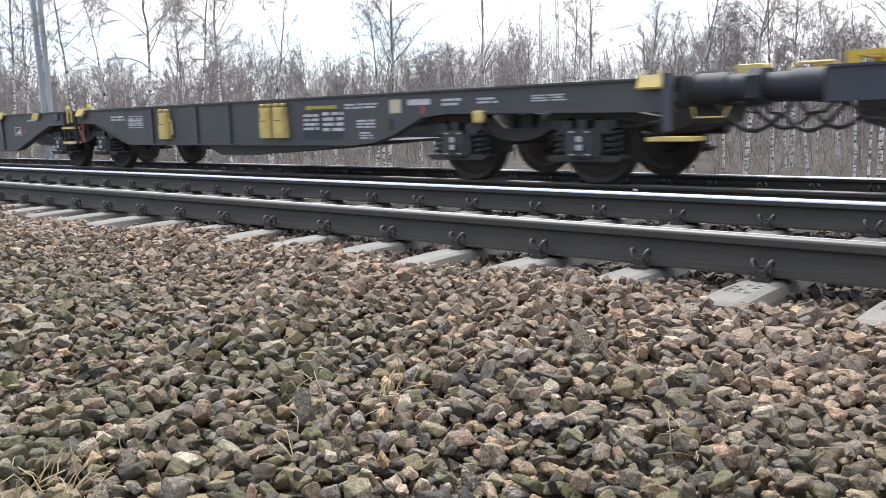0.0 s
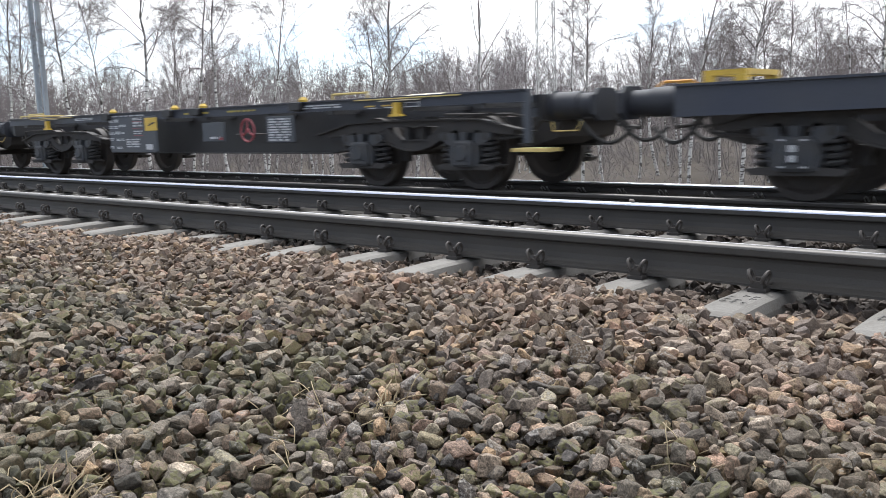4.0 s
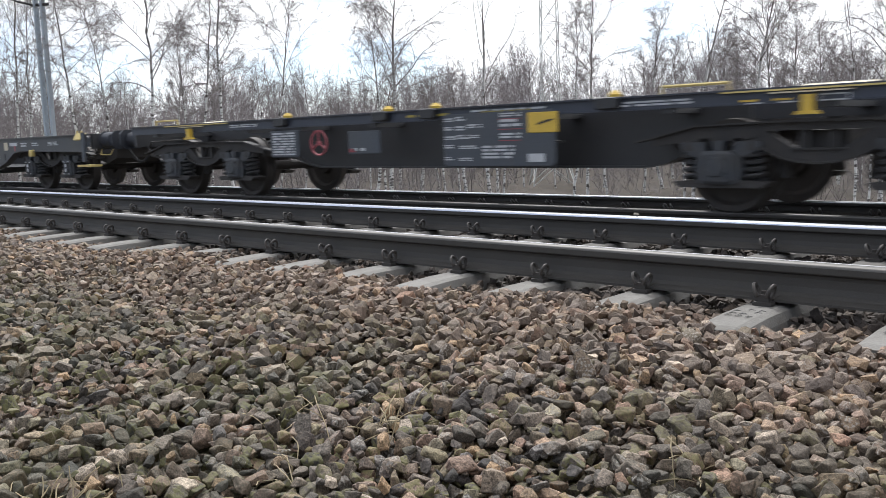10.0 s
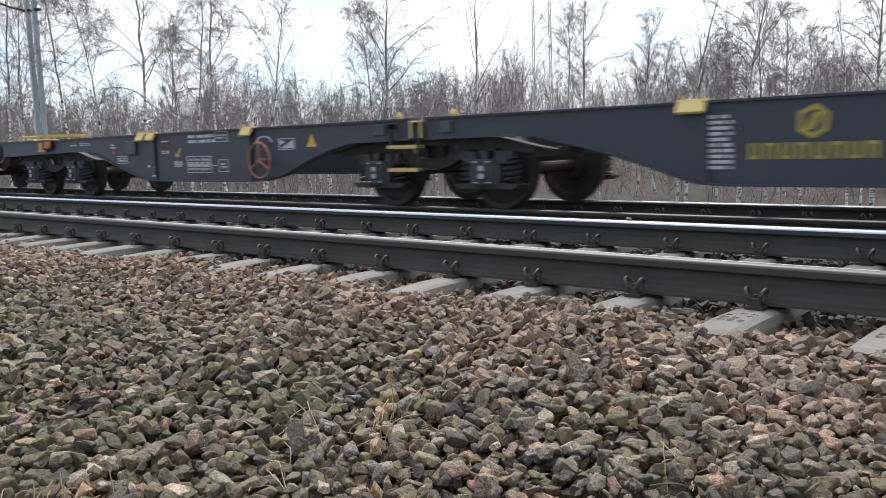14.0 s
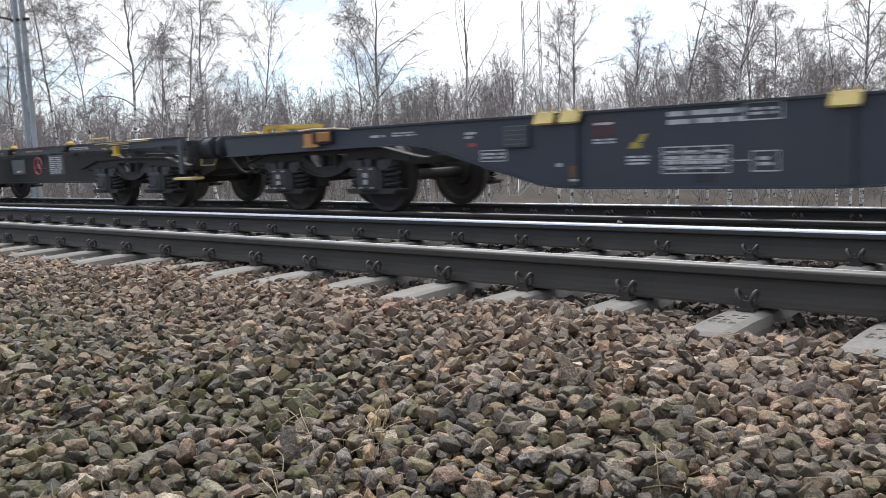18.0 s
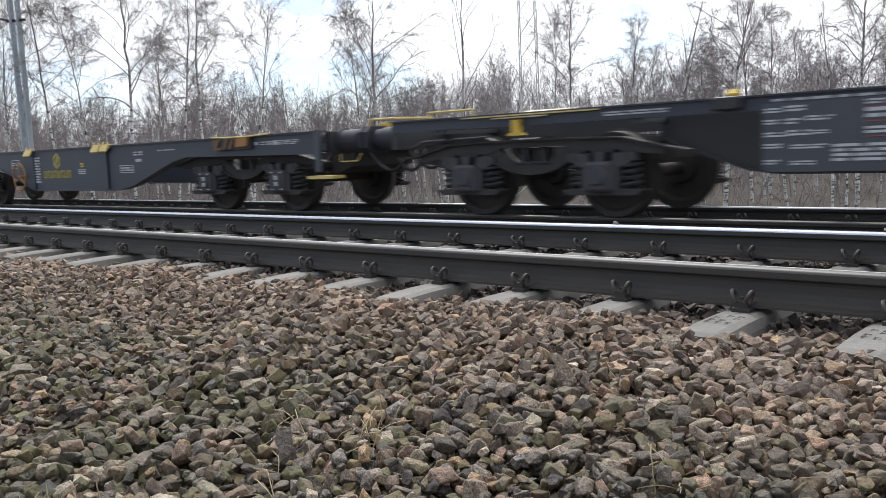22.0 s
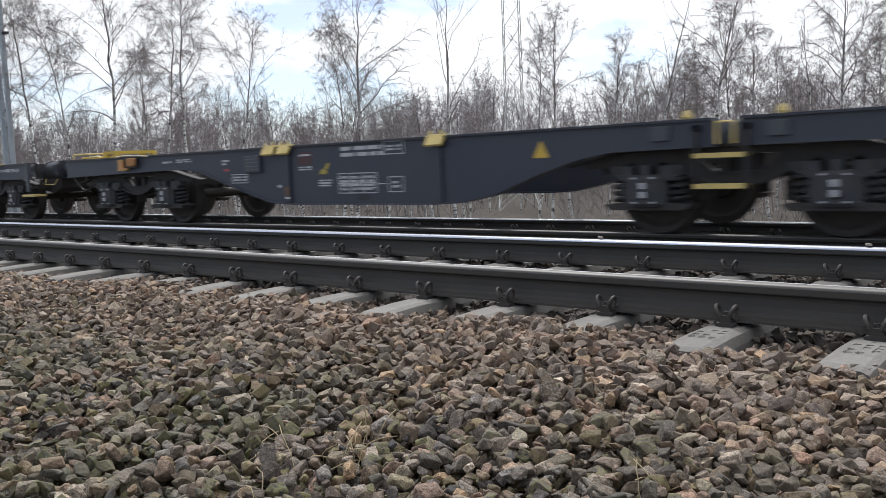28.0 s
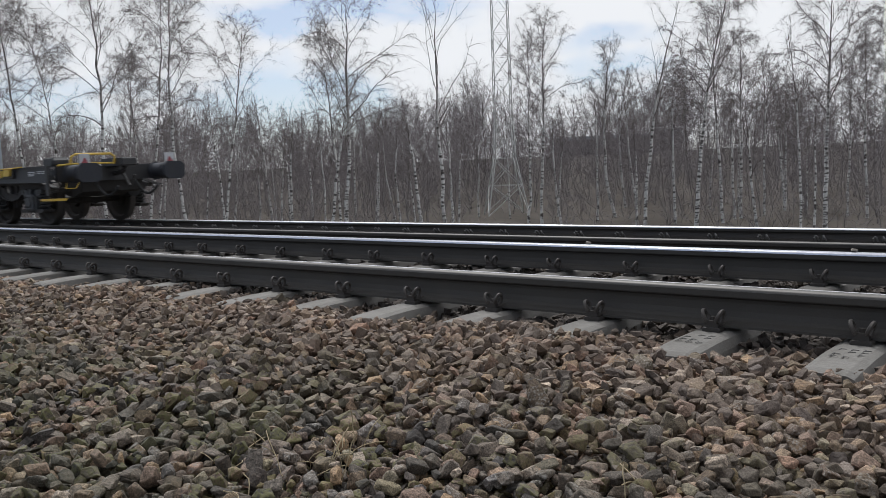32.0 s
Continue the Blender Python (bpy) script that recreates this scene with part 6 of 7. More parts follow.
    bars(w, 6.48 + q, 0.52, 0.08, 0.14, 2, YELLOW)
    bars(w, 6.52 + q, 0.43, 0.12, 0.03, 1)
    if not q:
        front_bracket(w, style.get("bracket", -10.16))
        stripe_bracket(w, 10.36)
    for x in (-9.9 - q, 9.9 + q):
        bars(w, x + 1.3, 1.0, 0.4, 0.06, 2)
    deck_frames(w, 10.33 + q * 1.32, style["rail"], tail_frame, style.get("front") == "hoop")
    bars(w, 11.55 + q * 1.32, 1.0, 0.55, 0.07, 3)
    bars(w, 10.9 + q * 1.32, 1.0, 0.07, 0.07, 1)


def mark_handwheel_b(w):
    handwheel(w, -3.09, 0.65, 0.255, RUSTY)
    outline(w, -2.58, 0.87, 0.35, 0.15)
    for ring in ([(-2.73, 0.81), (-2.43, 0.81), (-2.43, 0.92)], [(-2.73, 0.85), (-2.62, 0.90), (-2.73, 0.93)]):
        part("diagram_mark", Geo().prism(ring, NEAR - 0.006, NEAR - 0.003), WHITE, w)
    g = Geo()
    for i in range(8):
        a0, a1 = math.pi * i / 8, math.pi * (i + 1) / 8
        g.prism([(-3.1 + 0.19 * math.cos(a0), 0.90 + 0.10 * math.sin(a0)), (-3.1 + 0.19 * math.cos(a1), 0.90 + 0.10 * math.sin(a1)), (-3.1 + 0.165 * math.cos(a1), 0.90 + 0.08 * math.sin(a1)), (-3.1 + 0.165 * math.cos(a0), 0.90 + 0.08 * math.sin(a0))], NEAR - 0.006, NEAR - 0.003)
    part("turn_arrow", g, WHITE, w)


def mark_handwheel_a(w):
    handwheel(w, 3.25, 0.62, 0.27, RUSTY)
    outline(w, 2.85, 0.87, 0.36, 0.15)
    bars(w, 2.85, 0.87, 0.28, 0.08, 2)


SLATE = "slate-blue container wagon, yellow rests and emblem"
style_t = dict(label=SLATE + ", tan brake wheel", lug=PALEY, rail=PALEY, shift=-0.17)
wagon_b = intermodal_wagon(10.33, 0.0, NAVY, style_t)       # brake wheel on the leading half
common_marks(wagon_b, style_t)
mark_handwheel_b(wagon_b)
style_c = dict(label="slate-blue container wagon with dull orange rests and yellow emblem", lug=DULLO, rail=PALEY, marks=-0.32, shift=-0.11, bracket=-10.40, front="hoop")
wagon_c = intermodal_wagon(10.33, 0.0, NAVY, style_c)
common_marks(wagon_c, style_c, 0.0, False)
mark_handwheel_b(wagon_c)
style_a = dict(label=SLATE + ", brake wheel beside name", lug=PALEY, rail=PALEY, shift=-0.18, ladder=-0.04)
wagon_a = intermodal_wagon(10.30, 0.0, NAVY, style_a)       # brake wheel on the trailing half
common_marks(wagon_a, style_a)
mark_handwheel_a(wagon_a)
style_l = dict(label="long slate-blue container wagon with orange rests and yellow emblem", lug=ORANGE, rail=ORANGE)
wagon_long = intermodal_wagon(12.05, 1.3, NAVY, style_l)
common_marks(wagon_long, style_l, 1.3)
mark_handwheel_b(wagon_long)
for x_ in (-11.6, -11.35, -11.1, 11.3, 11.6, 12.4, -2.0, 0.75, -10.2, 6.9):
    lug(wagon_long, x_, 0.2, ORANGE)
part("deck_box", Geo().chamfer_box(1.05, 1.65, -1.1, -0.8, 1.12, 1.22, 0.02), ORANGE, wagon_long, "orange box on the deck")
style_x = dict(label="last slate-blue container wagon with yellow boxes and red brake wheel", lug=YELLOW, rail=YELLOW, tail=True, tags=False)
wagon_last = intermodal_wagon(10.05, 0.0, NAVYOLD, style_x)
for x_ in (-6.4, -4.9, -3.4, 3.40, 4.72, 6.45):
    rib(wagon_last, x_, 0.36, 1.09, NAVYOLD, 0.14)
for x_ in (-6.6, -6.3, -4.95, -3.3, 3.25, 4.72, 6.10, 6.38):
    lug(wagon_last, x_, 0.26, YELLOW)
handwheel(wagon_last, 2.54, 0.82, 0.215, RED)
emblem(wagon_last, 5.60, 0.83, 0.32)
name_blocks(wagon_last, 5.03, 6.2, 0.505, 0.15)
for i_ in range(3):
    bars(wagon_last, 4.2, 0.88 - i_ * 0.165, 0.36, 0.12, 4)
box_plate(wagon_last, 3.20, 0.985, 0.32, 0.14, CREAM, "cream plate with faint marks", d=0.006)
bars(wagon_last, 7.02, 0.90, 0.12, 0.11, 2, LOGO)
bars(wagon_last, 7.96, 0.97, 0.30, 0.03, 1)
box_plate(wagon_last, 6.62, 0.62, 0.07, 0.14, RED, d=0.006)
box_plate(wagon_last, 6.62, 0.70, 0.08, 0.05, WHITE, d=0.007)
bars(wagon_last, -5.6, 0.95, 0.8, 0.16, 3)
bars(wagon_last, -4.4, 0.93, 0.6, 0.20, 4)
outline(wagon_last, -5.7, 0.62, 0.18, 0.16)
outline(wagon_last, -5.4, 0.60, 0.24, 0.12)
outline(wagon_last, -4.6, 0.62, 0.24, 0.24, paint=RED)
bars(wagon_last, -4.6, 0.62, 0.2, 0.2, 5)
bars(wagon_last, -3.7, 0.72, 0.25, 0.36, 5)
triangle(wagon_last, -2.66, 0.72, 0.20, LOGO)
box_plate(wagon_last, -7.2, 0.85, 0.28, 0.26, BLACKP, d=0.06)
for x_ in (-10.4, 10.22):
    stripe_bracket(wagon_last, x_, YELLOW, "yellow bracket with slanting stripes", YELLOW)
bars(wagon_last, 11.35, 0.99, 0.28, 0.09, 3)
bars(wagon_last, 11.75, 1.01, 0.34, 0.06, 2)
for x_, ww in ((-0.50, 0.46), (0.12, 0.2)):
    part("deck_stop", Geo().chamfer_box(x_ - ww / 2, x_ + ww / 2, -1.15, -0.8, 1.12, 1.27, 0.05), BLACKP, wagon_last, "black stop block")
for x_, z_ in ((0.60, 1.19), (1.23, 1.225)):
    part("deck_box", Geo().chamfer_box(x_ - 0.29, x_ + 0.29, -1.05, -0.8, 1.12, z_, 0.015), YELLOW, wagon_last, "yellow box on the deck")
part("deck_stop", Geo().chamfer_box(11.56, 11.98, -1.15, -0.85, 1.10, 1.27, 0.05), BLACKP, wagon_last, "black stop block")
part("deck_box", Geo().chamfer_box(11.95, 12.7, -0.2, 0.1, 1.08, 1.23, 0.02), BLACKP, wagon_last, "black box on the deck")
part("grab_handle", Geo().pipe([(12.36, -1.02, 1.12), (12.40, -1.02, 1.26), (12.43, -0.95, 1.31), (12.50, -0.30, 1.31), (12.50, -0.22, 1.26), (12.46, -0.22, 1.12)], 0.022), YELLOW, wagon_last, "yellow hoop handle")
part("grab_handle", Geo().pipe([(12.05, -1.10, 1.12), (12.44, -1.02, 1.14), (12.48, -0.24, 1.14)], 0.018), YELLOW, wagon_last, "yellow rail at the foot of the hoop")
part("ladder_frame", Geo().pipe([(0.14, -1.38, 0.50), (0.14, -1.38, 0.82), (-0.30, -1.38, 0.82)], 0.026), YELLOW, wagon_last, "yellow step frame")


def stake_pocket(w, x, ww, loop=False):
    """A pressed yellow pocket: waisted front, raised rim, two knobs over it and, on one, a loop handle at its side."""
    body = [(x - ww / 2, 0.55), (x + ww / 2, 0.55), (x + ww / 2, 0.74), (x + ww * 0.42, 0.88), (x + ww * 0.47, 0.985), (x - ww * 0.44, 0.985), (x - ww * 0.38, 0.88), (x - ww / 2, 0.74)]
    p = part("stake_pocket", Geo().prism(body, NEAR - 0.085, NEAR - 0.002), PALEY, w, "pale yellow stake pocket")
    inner = [(x + (a - x) * 0.72, 0.765 + (c - 0.765) * 0.80) for a, c in body]
    part("pressed_panel", Geo().prism(inner, NEAR - 0.100, NEAR - 0.086), PALEY, p)
    part("pocket_slot", Geo().box(x - ww * 0.30, x + ww * 0.30, NEAR - 0.104, NEAR - 0.101, 0.79, 0.80), BOGIE, p)
    for k in (-1, 1):
        part("pocket_knob", Geo().lathe([(NEAR - 0.09, 0.014), (NEAR - 0.078, 0.026), (NEAR - 0.002, 0.024)], "y", (x + k * ww * 0.30, 0, 1.015), 10), PALEY, p)
    if loop:
        part("loop_handle", Geo().pipe([(x + ww * 0.5, NEAR - 0.04, 0.86), (x + ww * 0.5 + 0.07, NEAR - 0.04, 0.84), (x + ww * 0.5 + 0.07, NEAR - 0.04, 0.62), (x + ww * 0.5, NEAR - 0.04, 0.60)], 0.013), PALEY, p)
        part("red_tag", Geo().box(x + ww * 0.5 + 0.005, x + ww * 0.5 + 0.06, NEAR - 0.03, NEAR - 0.02, 0.79, 0.88), RED, p, "small red tag")


def older_wagon(pockets, rear_lug, label):
    """Dusty grey two-part wagon with yellow pockets on its trailing half."""
    P = 10.58
    w = base("container_wagon", label, "wagon", "wagons of the train", (0, FAR_Y, FAR_Z))
    lB = [(-P - 2.0, 0.84), (-9.1, 0.85), (-8.64, 0.81), (-7.35, 0.43), (-7.1, 0.36), (-6.65, 0.335), (-2.94, 0.335), (-2.6, 0.37), (-1.5, 0.70), (-1.0, 0.84), (-0.12, 0.86)]
    lA = [(0.12, 0.86), (0.9, 0.86), (1.15, 0.78), (2.07, 0.485), (2.3, 0.47), (8.0, 0.46), (8.4, 0.49), (8.76, 0.58), (9.3, 0.80), (9.7, 0.83), (P + 2.0, 0.78)]
    side_sill(w, -P - 2.0, -0.12, lB, GREYP, 1.075)
    side_sill(w, 0.12, P + 2.0, lA, GREYP, 1.075)
    floor_frame(w, [-8.4, -6.4, -4.6, -3.0, -1.6], 0.60, 1.04, (-P - 1.9, -0.3), BLACKP)
    floor_frame(w, [8.6, 6.6, 5.0, 3.2, 1.8], 0.60, 1.04, (0.3, P + 1.9), BLACKP)
    for x in (-P, 0, P):
        add_bogie(w, x)
    joint(w, GREYP, PALEY)
    ladder(w, 0.04, PALEY)
    part("wheel_guard", Geo().pipe([(0.40, NEAR - 0.02, 0.82), (0.47, NEAR - 0.03, 0.78), (0.43, NEAR - 0.03, 0.62), (0.47, NEAR - 0.03, 0.52), (0.40, NEAR - 0.02, 0.50)], 0.025), RED, w, "faded red brake lever", smooth=True)
    end_gear(w, -P, -1, BLACKP, PALEY)
    end_gear(w, P, 1, BLACKP, PALEY)
    part("underbelly", Geo().prism([(3.9, 0.46), (4.4, 0.27), (5.2, 0.27), (7.7, 0.42), (7.75, 0.46)], -0.9, 0.9), GREYP, w)
    for x, ww in ((-5.57, 0.05), (-4.74, 0.10), (-3.38, 0.14), (-6.15, 0.05)):
        rib(w, x, 0.35, 1.06, GREYP, ww)
    for x, ww in ((2.92, 0.12), (4.3, 0.08), (5.2, 0.10)):
        rib(w, x, 0.48, 1.06, GREYP, ww)
    for k, (x, ww) in enumerate(pockets):
        stake_pocket(w, x, ww, k == 0)
    for x, ww in ((-6.28, 0.24), (-5.98, 0.24), (-3.36, 0.30), (0.44, 0.26), (12.39, 0.26)) + rear_lug:
        lug(w, x, ww, PALEY, 1.09)
    for x, z in ((-10.46, 0.99), (-1.58, 1.02)):
        part("cover_plate", Geo().prism([(x - 0.18, z - 0.055), (x + 0.12, z - 0.055), (x + 0.20, z + 0.075), (x - 0.08, z + 0.075)], NEAR - 0.05, NEAR - 0.02), PALEY, w, "pale yellow cover plate")
    # leading half
    bars(w, -9.2, 0.975, 0.92, 0.07, 2)
    bars(w, -8.38, 0.89, 0.28, 0.12, 3)
    box_plate(w, -8.02, 0.79, 0.30, 0.21, BLACKP, "black louvred cover", d=0.03)
    for k in range(4):
        part("louvre", Geo().box(-8.14, -7.90, NEAR - 0.040, NEAR - 0.031, 0.715 + k * 0.045, 0.735 + k * 0.045), GREYP, w)
    bars(w, -7.42, 0.935, 0.62, 0.06, 2)
    box_plate(w, -7.42, 0.865, 0.64, 0.06, NAVYOLD, d=0.004)
    bars(w, -7.46, 0.68, 0.29, 0.07, 2)
    bars(w, -6.85, 0.90, 0.40, 0.09, 2)
    bars(w, -6.85, 0.70, 0.24, 0.05, 1)
    box_plate(w, -6.33, 0.80, 0.12, 0.10, WHITE, "small red and white sign", d=0.006)
    box_plate(w, -6.33, 0.79, 0.06, 0.06, RED, d=0.008)
    bars(w, -5.85, 0.74, 0.24, 0.26, 5)
    for x, z, ww, h in ((-5.24, 0.70, 0.20, 0.13), (-4.95, 0.64, 0.18, 0.24), (-5.20, 0.57, 0.10, 0.06), (-5.05, 0.78, 0.08, 0.05)):
        box_plate(w, x, z, ww, h, PANELP, "faded repainted patch", d=0.004)
    bars(w, -4.2, 0.945, 0.80, 0.06, 1)
    bars(w, -4.2, 0.84, 0.72, 0.07, 1)
    outline(w, -2.56, 0.74, 0.32, 0.16)
    part("diagram_mark", Geo().prism([(-2.70, 0.68), (-2.44, 0.68), (-2.44, 0.79)], NEAR - 0.006, NEAR - 0.003), WHITE, w)
    bars(w, -2.20, 0.74, 0.14, 0.08, 2, RED)
    bars(w, -1.8, 0.95, 0.5, 0.04, 1)
    # trailing half
    bars(w, 1.76, 0.92, 0.50, 0.10, 2)
    outline(w, 2.38, 0.845, 0.48, 0.19, rows=3)
    bars(w, 2.38, 0.845, 0.42, 0.15, 4)
    box_plate(w, 2.72, 0.68, 0.08, 0.12, PANELP, d=0.01)
    box_plate(w, 7.40, 0.72, 0.82, 0.40, NAVYOLD, "dark blue repainted panel", d=0.003)
    part("name_bar", Geo().prism([(7.06, 0.93), (7.14, 0.92), (7.18, 0.935), (7.70, 0.93), (7.70, 0.975), (7.18, 0.975), (7.12, 0.985), (7.06, 0.97)], NEAR - 0.008, NEAR - 0.004), LOGO, w, "yellow painted bar")
    bars(w, 7.16, 0.76, 0.32, 0.24, 4, y=NEAR - 0.004)
    bars(w, 7.62, 0.76, 0.42, 0.28, 4, y=NEAR - 0.004)
    bars(w, 8.18, 0.95, 0.62, 0.08, 2)
    bars(w, 8.26, 0.72, 0.34, 0.12, 3)
    bars(w, 8.26, 0.57, 0.24, 0.10, 3)
    box_plate(w, 8.81, 0.925, 0.20, 0.17, CREAM, "faded cream plate", d=0.006)
    box_plate(w, 8.72, 0.70, 0.08, 0.14, BLACKP, d=0.01)
    box_plate(w, 9.22, 0.965, 0.38, 0.07, WHITE, "pale oval sign", d=0.008)
    box_plate(w, 9.28, 0.88, 0.07, 0.12, RED, d=0.006)
    bars(w, 9.75, 0.95, 0.30, 0.10, 2)
    bars(w, 10.3, 0.95, 0.30, 0.08, 2)
    bars(w, 11.15, 0.95, 0.45, 0.08, 3)
    for x in (10.2, -11.3):
        part("release_handle", Geo().chamfer_box(x - 0.07, x + 0.07, NEAR - 0.08, NEAR, 0.70, 0.84, 0.02), PALEY, w, "yellow release handle")
    part("deck_box", Geo().chamfer_box(-12.42, -12.0, -0.5, -0.34, 1.10, 1.20, 0.015), ORANGE, w, "orange box on the deck")
    part("deck_rail", Geo().pipe([(-13.0, -0.42, 1.10), (-13.0, -0.42, 1.19), (-12.62, -0.42, 1.19), (-12.62, -0.42, 1.10)], 0.016), PALEY, w, "pale yellow handrail")
    part("deck_box", Geo().chamfer_box(12.79, 13.09, -0.28, -0.12, 1.10, 1.21, 0.015), PALEY, w, "pale yellow box on the deck")
    part("box_bracket", Geo().box(12.5, 12.95, -0.26, -0.14, 1.075, 1.10), BLACKP, w)
    return w


wagon_old = older_wagon(((3.40, 0.28), (6.20, 0.26), (6.52, 0.26)), (), "dusty grey container wagon with three pale yellow pockets")
wagon_old_later = older_wagon(((3.55, 0.32), (6.26, 0.26)), ((6.54, 0.22), (6.83, 0.10)), "dusty grey container wagon with two pale yellow pockets")


def spine_wagon(k=0.0, turned=False):
    """Black open-framed wagon on two bogies, with blue-grey marking panels below a thin side beam, set k along it, or turned end for end. Origin at the leading bogie."""
    P = 9.75

    def X(x):
        return P - x if turned else x

    w = base("container_wagon", "black open-framed container wagon with blue-grey panels and red wheel", "wagon", "wagons of the train", (0, FAR_Y, FAR_Z))
    for s in (-1, 1):
        g = Geo()
        ya, yb = sorted((s * 1.25, s * 1.17))
        g.box(-1.95, P + 1.95, ya, yb, 1.03, 1.15)
        ya, yb = sorted((s * 1.29, s * 1.12))
        g.box(-1.95, P + 1.95, ya, yb, 1.15, 1.165)
        part("side_beam", g, NAVY, w)
    for s in (-1, 1):
        g = Geo()
        lo = [(1.4, 0.86), (1.75, 0.70), (2.35, 0.50), (2.65, 0.46), (7.9, 0.455), (8.15, 0.50), (8.5, 0.66), (8.75, 0.80), (9.0, 0.86)]
        y0, y1 = sorted((s * 0.72, s * 0.70))
        g.prism([(1.4, 1.03)] + lo + [(9.0, 1.03)], y0, y1)
        g.strip(lo, s * 0.72 - 0.10, s * 0.72 + 0.10, -0.02)
        part("main_girder", g, BLACKP, w)
    floor_frame(w, [-1.2, 1.4, 2.7, 4.2, 5.4, 7.0, 8.4, 9.9, 11.0], 0.80, 1.05, (-1.9, P + 1.9), BLACKP)
    for x in (0, P):
        add_bogie(w, x, False)
    end_gear(w, 0, -1, BLACKP, PALEY)
    end_gear(w, P, 1, BLACKP, PALEY)
    yp = NEAR - 0.01
    box_plate(w, X(3.47 + k), 0.78, 1.62, 0.62, PANELP, "blue-grey panel with white stencils", y=yp)
    box_plate(w, X(7.35), 0.80, 0.64, 0.38, PANELP, "blue-grey panel with white stencils", y=yp)
    box_plate(w, X(5.68), 0.79, 0.60, 0.30, PANELP, "blue-grey panel", y=yp)
    yq = yp - 0.021
    x0 = X(3.47 + k) - 0.80
    for xa, ln, zc, h in ((0.02, 0.14, 1.02, 0.05), (0.20, 0.16, 1.03, 0.06), (0.02, 0.14, 0.92, 0.05), (0.20, 0.14, 0.92, 0.06), (0.38, 0.22, 0.94, 0.05), (0.02, 0.18, 0.81, 0.05),
                          (0.22, 0.19, 0.82, 0.06), (0.43, 0.12, 0.82, 0.04), (0.02, 0.14, 0.71, 0.05), (0.25, 0.29, 0.70, 0.045), (0.02, 0.13, 0.57, 0.05), (0.25, 0.19, 0.56, 0.045)):
        bars(w, x0 + xa + ln / 2, zc, ln, h, 2, y=yq)
    for zc, h in ((1.05, 0.05), (0.96, 0.10), (0.82, 0.07)):
        bars(w, x0 + 1.01, zc, 0.30, h, 2, y=yq)
        bars(w, x0 + 1.01, zc - h / 2 - 0.02, 0.33, 0.012, 1, RED, y=yq, gaps=False)
    bars(w, x0 + 0.83, 0.64, 0.46, 0.16, 4, y=yq)
    box_plate(w, x0 + 1.45, 0.95, 0.40, 0.22, YELLOW, "yellow sign", y=yq, d=0.008)
    part("sign_mark", Geo().prism([(x0 + 1.38, 0.92), (x0 + 1.60, 0.97), (x0 + 1.60, 0.985), (x0 + 1.50, 0.975), (x0 + 1.38, 0.94)], yq - 0.012, yq - 0.009), BLACKP, w)
    box_plate(w, x0 + 1.36, 0.57, 0.22, 0.09, WHITE, "white label", y=yq, d=0.006)
    bars(w, X(7.35), 0.80, 0.5, 0.33, 9, y=yq)
    bars(w, X(5.75), 0.70, 0.3, 0.06, 1, y=yq)
    bars(w, X(5.9), 0.69, 0.12, 0.08, 1, RED, y=yq)
    handwheel(w, X(6.58), 0.80, 0.165, RED, NEAR - 0.03)
    part("brake_rod", Geo().rod((6.1, NEAR + 0.1, 0.74), (7.1, NEAR + 0.1, 0.74), 0.015), BOGIE, w)
    bars(w, X(3.3 + k), 1.09, 1.1, 0.075, 2, y=NEAR)
    for x in (9.2, 9.5):
        bars(w, x, 1.06, 0.16, 0.03, 1, YELLOW, y=NEAR)
        bars(w, x + 0.05, 1.035, 0.14, 0.02, 1, y=NEAR)
    outline(w, 9.95, 1.06, 0.24, 0.05)
    bars(w, 5.2, 1.09, 0.7, 0.045, 1, LOGO, y=NEAR)
    bars(w, 6.4, 1.09, 0.7, 0.045, 1, LOGO, y=NEAR)
    bars(w, 8.2, 1.09, 0.9, 0.06, 2, y=NEAR)
    bars(w, 1.4, 1.09, 0.7, 0.05, 2, y=NEAR)
    for x in (4.42, 5.25, 7.75, 2.35):
        part("container_pin", Geo().chamfer_box(x - 0.13, x + 0.13, NEAR - 0.09, NEAR, 1.05, 1.17, 0.02), BLACKP, w)
        part("container_pin", Geo().lathe([(1.165, 0.06), (1.20, 0.07), (1.24, 0.03)], "z", (x, -1.15, 0), 10), YELLOW, w)
    for x in (0.0, P):
        part("cover_plate", Geo().poly([(x - 0.35, -1.30, 1.12), (x + 0.35, -1.30, 1.12), (x + 0.45, -0.9, 1.18), (x - 0.15, -0.9, 1.18), (x - 0.35, -1.30, 1.11), (x + 0.35, -1.30, 1.11), (x + 0.45, -0.9, 1.195), (x - 0.15, -0.9, 1.195)],
                                         [(0, 1, 2, 3), (4, 5, 6, 7), (0, 1, 5, 4), (1, 2, 6, 5), (2, 3, 7, 6), (3, 0, 4, 7)]), CREAM, w, "cream folding plate")
        part("cover_plate", Geo().box(x - 0.8, x + 1.0, NEAR - 0.04, NEAR - 0.01, 1.135, 1.15), PALEY, w)
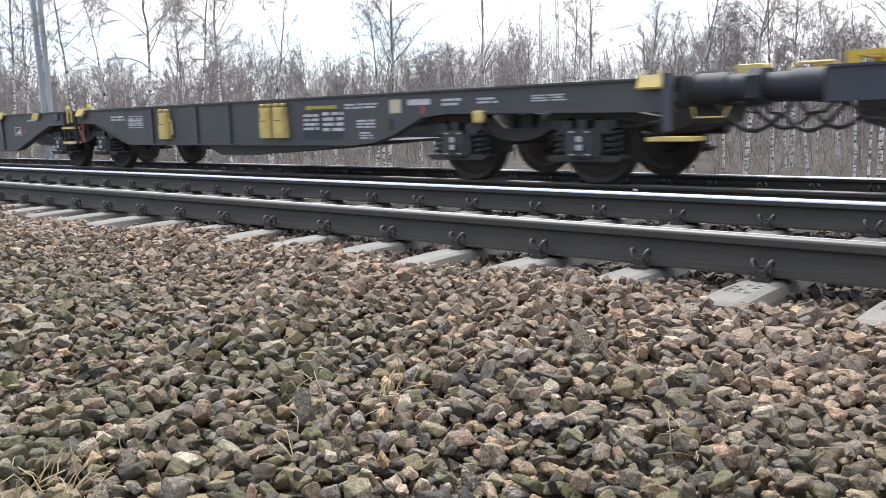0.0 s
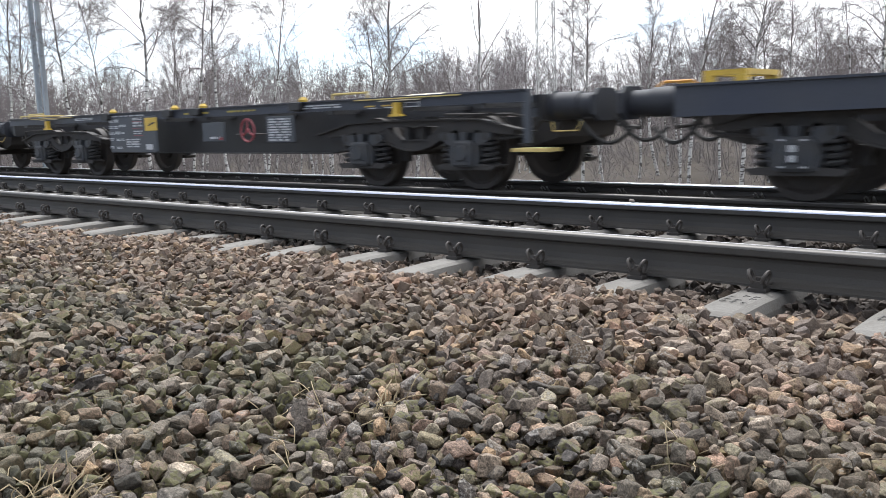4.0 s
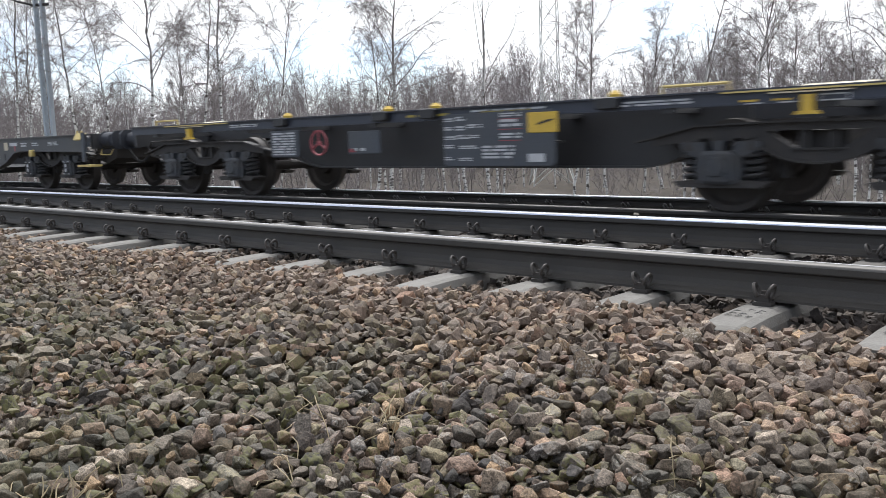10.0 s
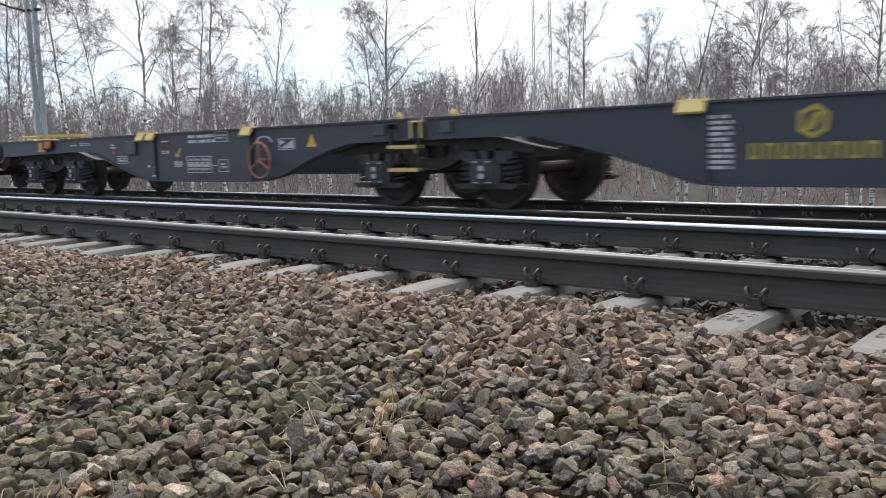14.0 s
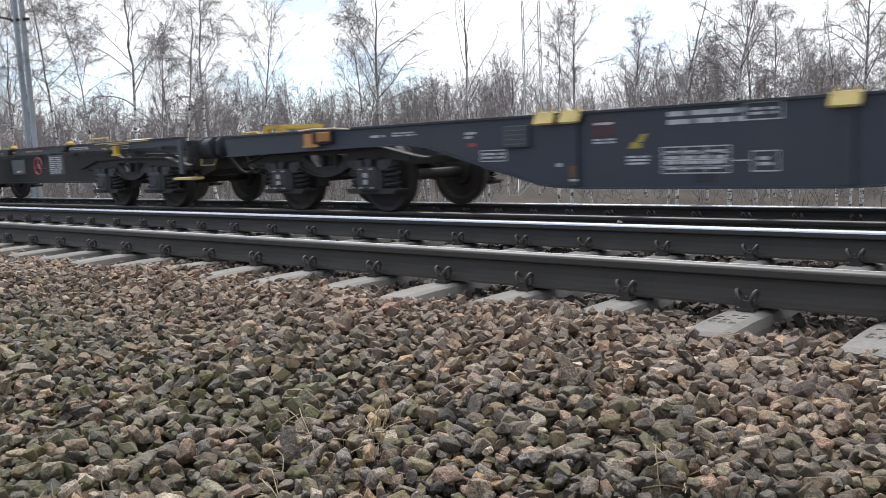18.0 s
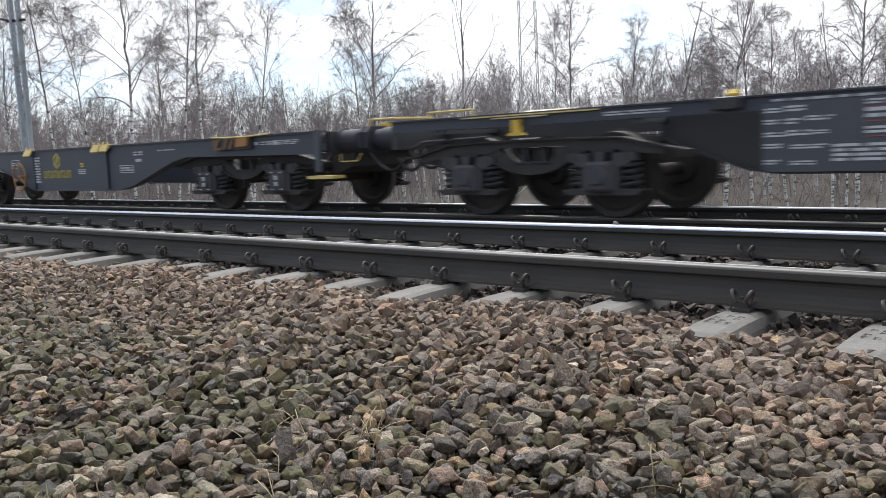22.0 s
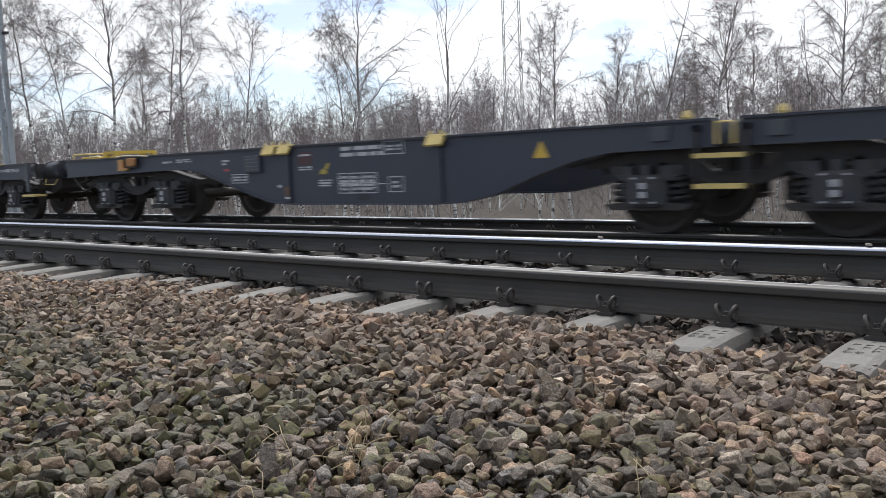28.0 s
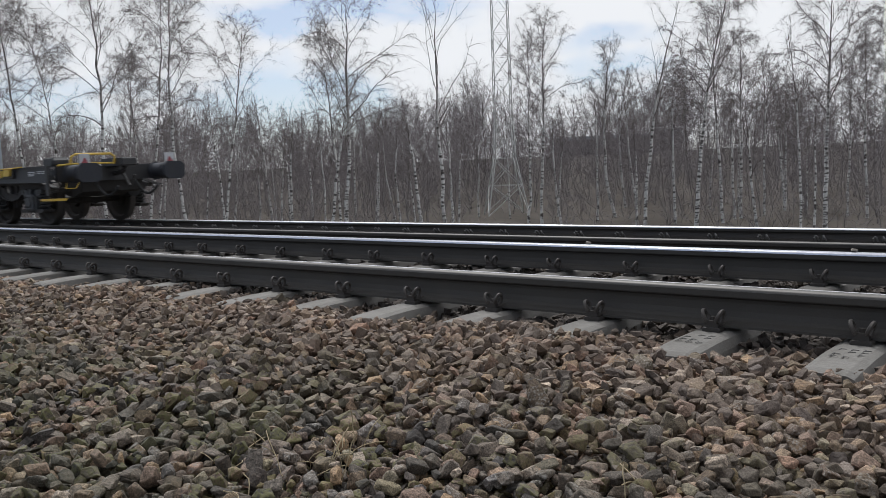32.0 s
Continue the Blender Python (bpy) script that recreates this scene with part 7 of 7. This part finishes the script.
        part("hook_bracket", Geo().prism([(x - 0.045, 0.95), (x + 0.045, 0.95), (x + 0.045, 1.09), (x - 0.045, 1.09)], NEAR - 0.10, NEAR - 0.03), YELLOW, w, "yellow bracket")
        part("hook_bracket", Geo().prism([(x - 0.11, 0.92), (x + 0.11, 0.92), (x + 0.08, 0.95), (x - 0.08, 0.95)], NEAR - 0.11, NEAR - 0.03), YELLOW, w)
        hoop(w, x - 1.2, 1.16, 1.25, 0.7, PALEY, -1.0)
    return w


wagon_spine = spine_wagon()
wagon_spine_near = spine_wagon(-0.27)
wagon_spine_turned = spine_wagon(0.0, True)

# place along the train: how far along the train each wagon's origin lies
PLACES = [
    (wagon_old, -194.1), (wagon_b, -167.74), (wagon_spine_near, -151.95), (wagon_long, -124.45), (wagon_old_later, -96.33), (wagon_spine_turned, -80.05),
    (wagon_c, -55.0), (wagon_b, -29.13), (wagon_spine, -13.55), (wagon_spine, 1.05), (wagon_a, 26.26), (wagon_a, 52.23), (wagon_spine, 67.81),
    (wagon_a, 93.15), (wagon_a, 119.35), (wagon_a, 145.4), (wagon_last, 171.23),
]
TRAIN = []
used = set()
for proto, at in PLACES:
    if proto in used:
        wagon = copy_thing(proto, pose(at, FAR_Y, FAR_Z))
    else:
        used.add(proto)
        wagon = proto
    TRAIN.append((wagon, at))


def travel(t):
    """Metres that the train has gone to the left, from second 16."""
    k = (t - 16) / 16
    return 16 * (11.71611 * k + 0.66322 * k ** 2 + 0.25630 * k ** 3 - 0.08677 * k ** 4 - 0.21313 * k ** 5)


def motions():
    for wagon, at in TRAIN:
        walk(wagon, [(t, pose(at - travel(t), FAR_Y, FAR_Z)) for t in range(0, 33)])
        for bogie in wagon.children:
            for wheel in bogie.children:
                if not wheel.name.startswith("wheelset"):
                    continue
                x0, z0 = wheel.location.x, wheel.location.z
                rows = []
                for k in range(0, 961):
                    t = k / 30
                    x = at + bogie.location.x + x0 - travel(t)
                    if -24 < x < 4 or k in (0, 960):
                        turn = math.degrees(travel(t) / 0.46)
                        rows.append((t, pose(x0, 0, z0, 0, -turn % 360, 0)))
                walk(wheel, rows)


motions()
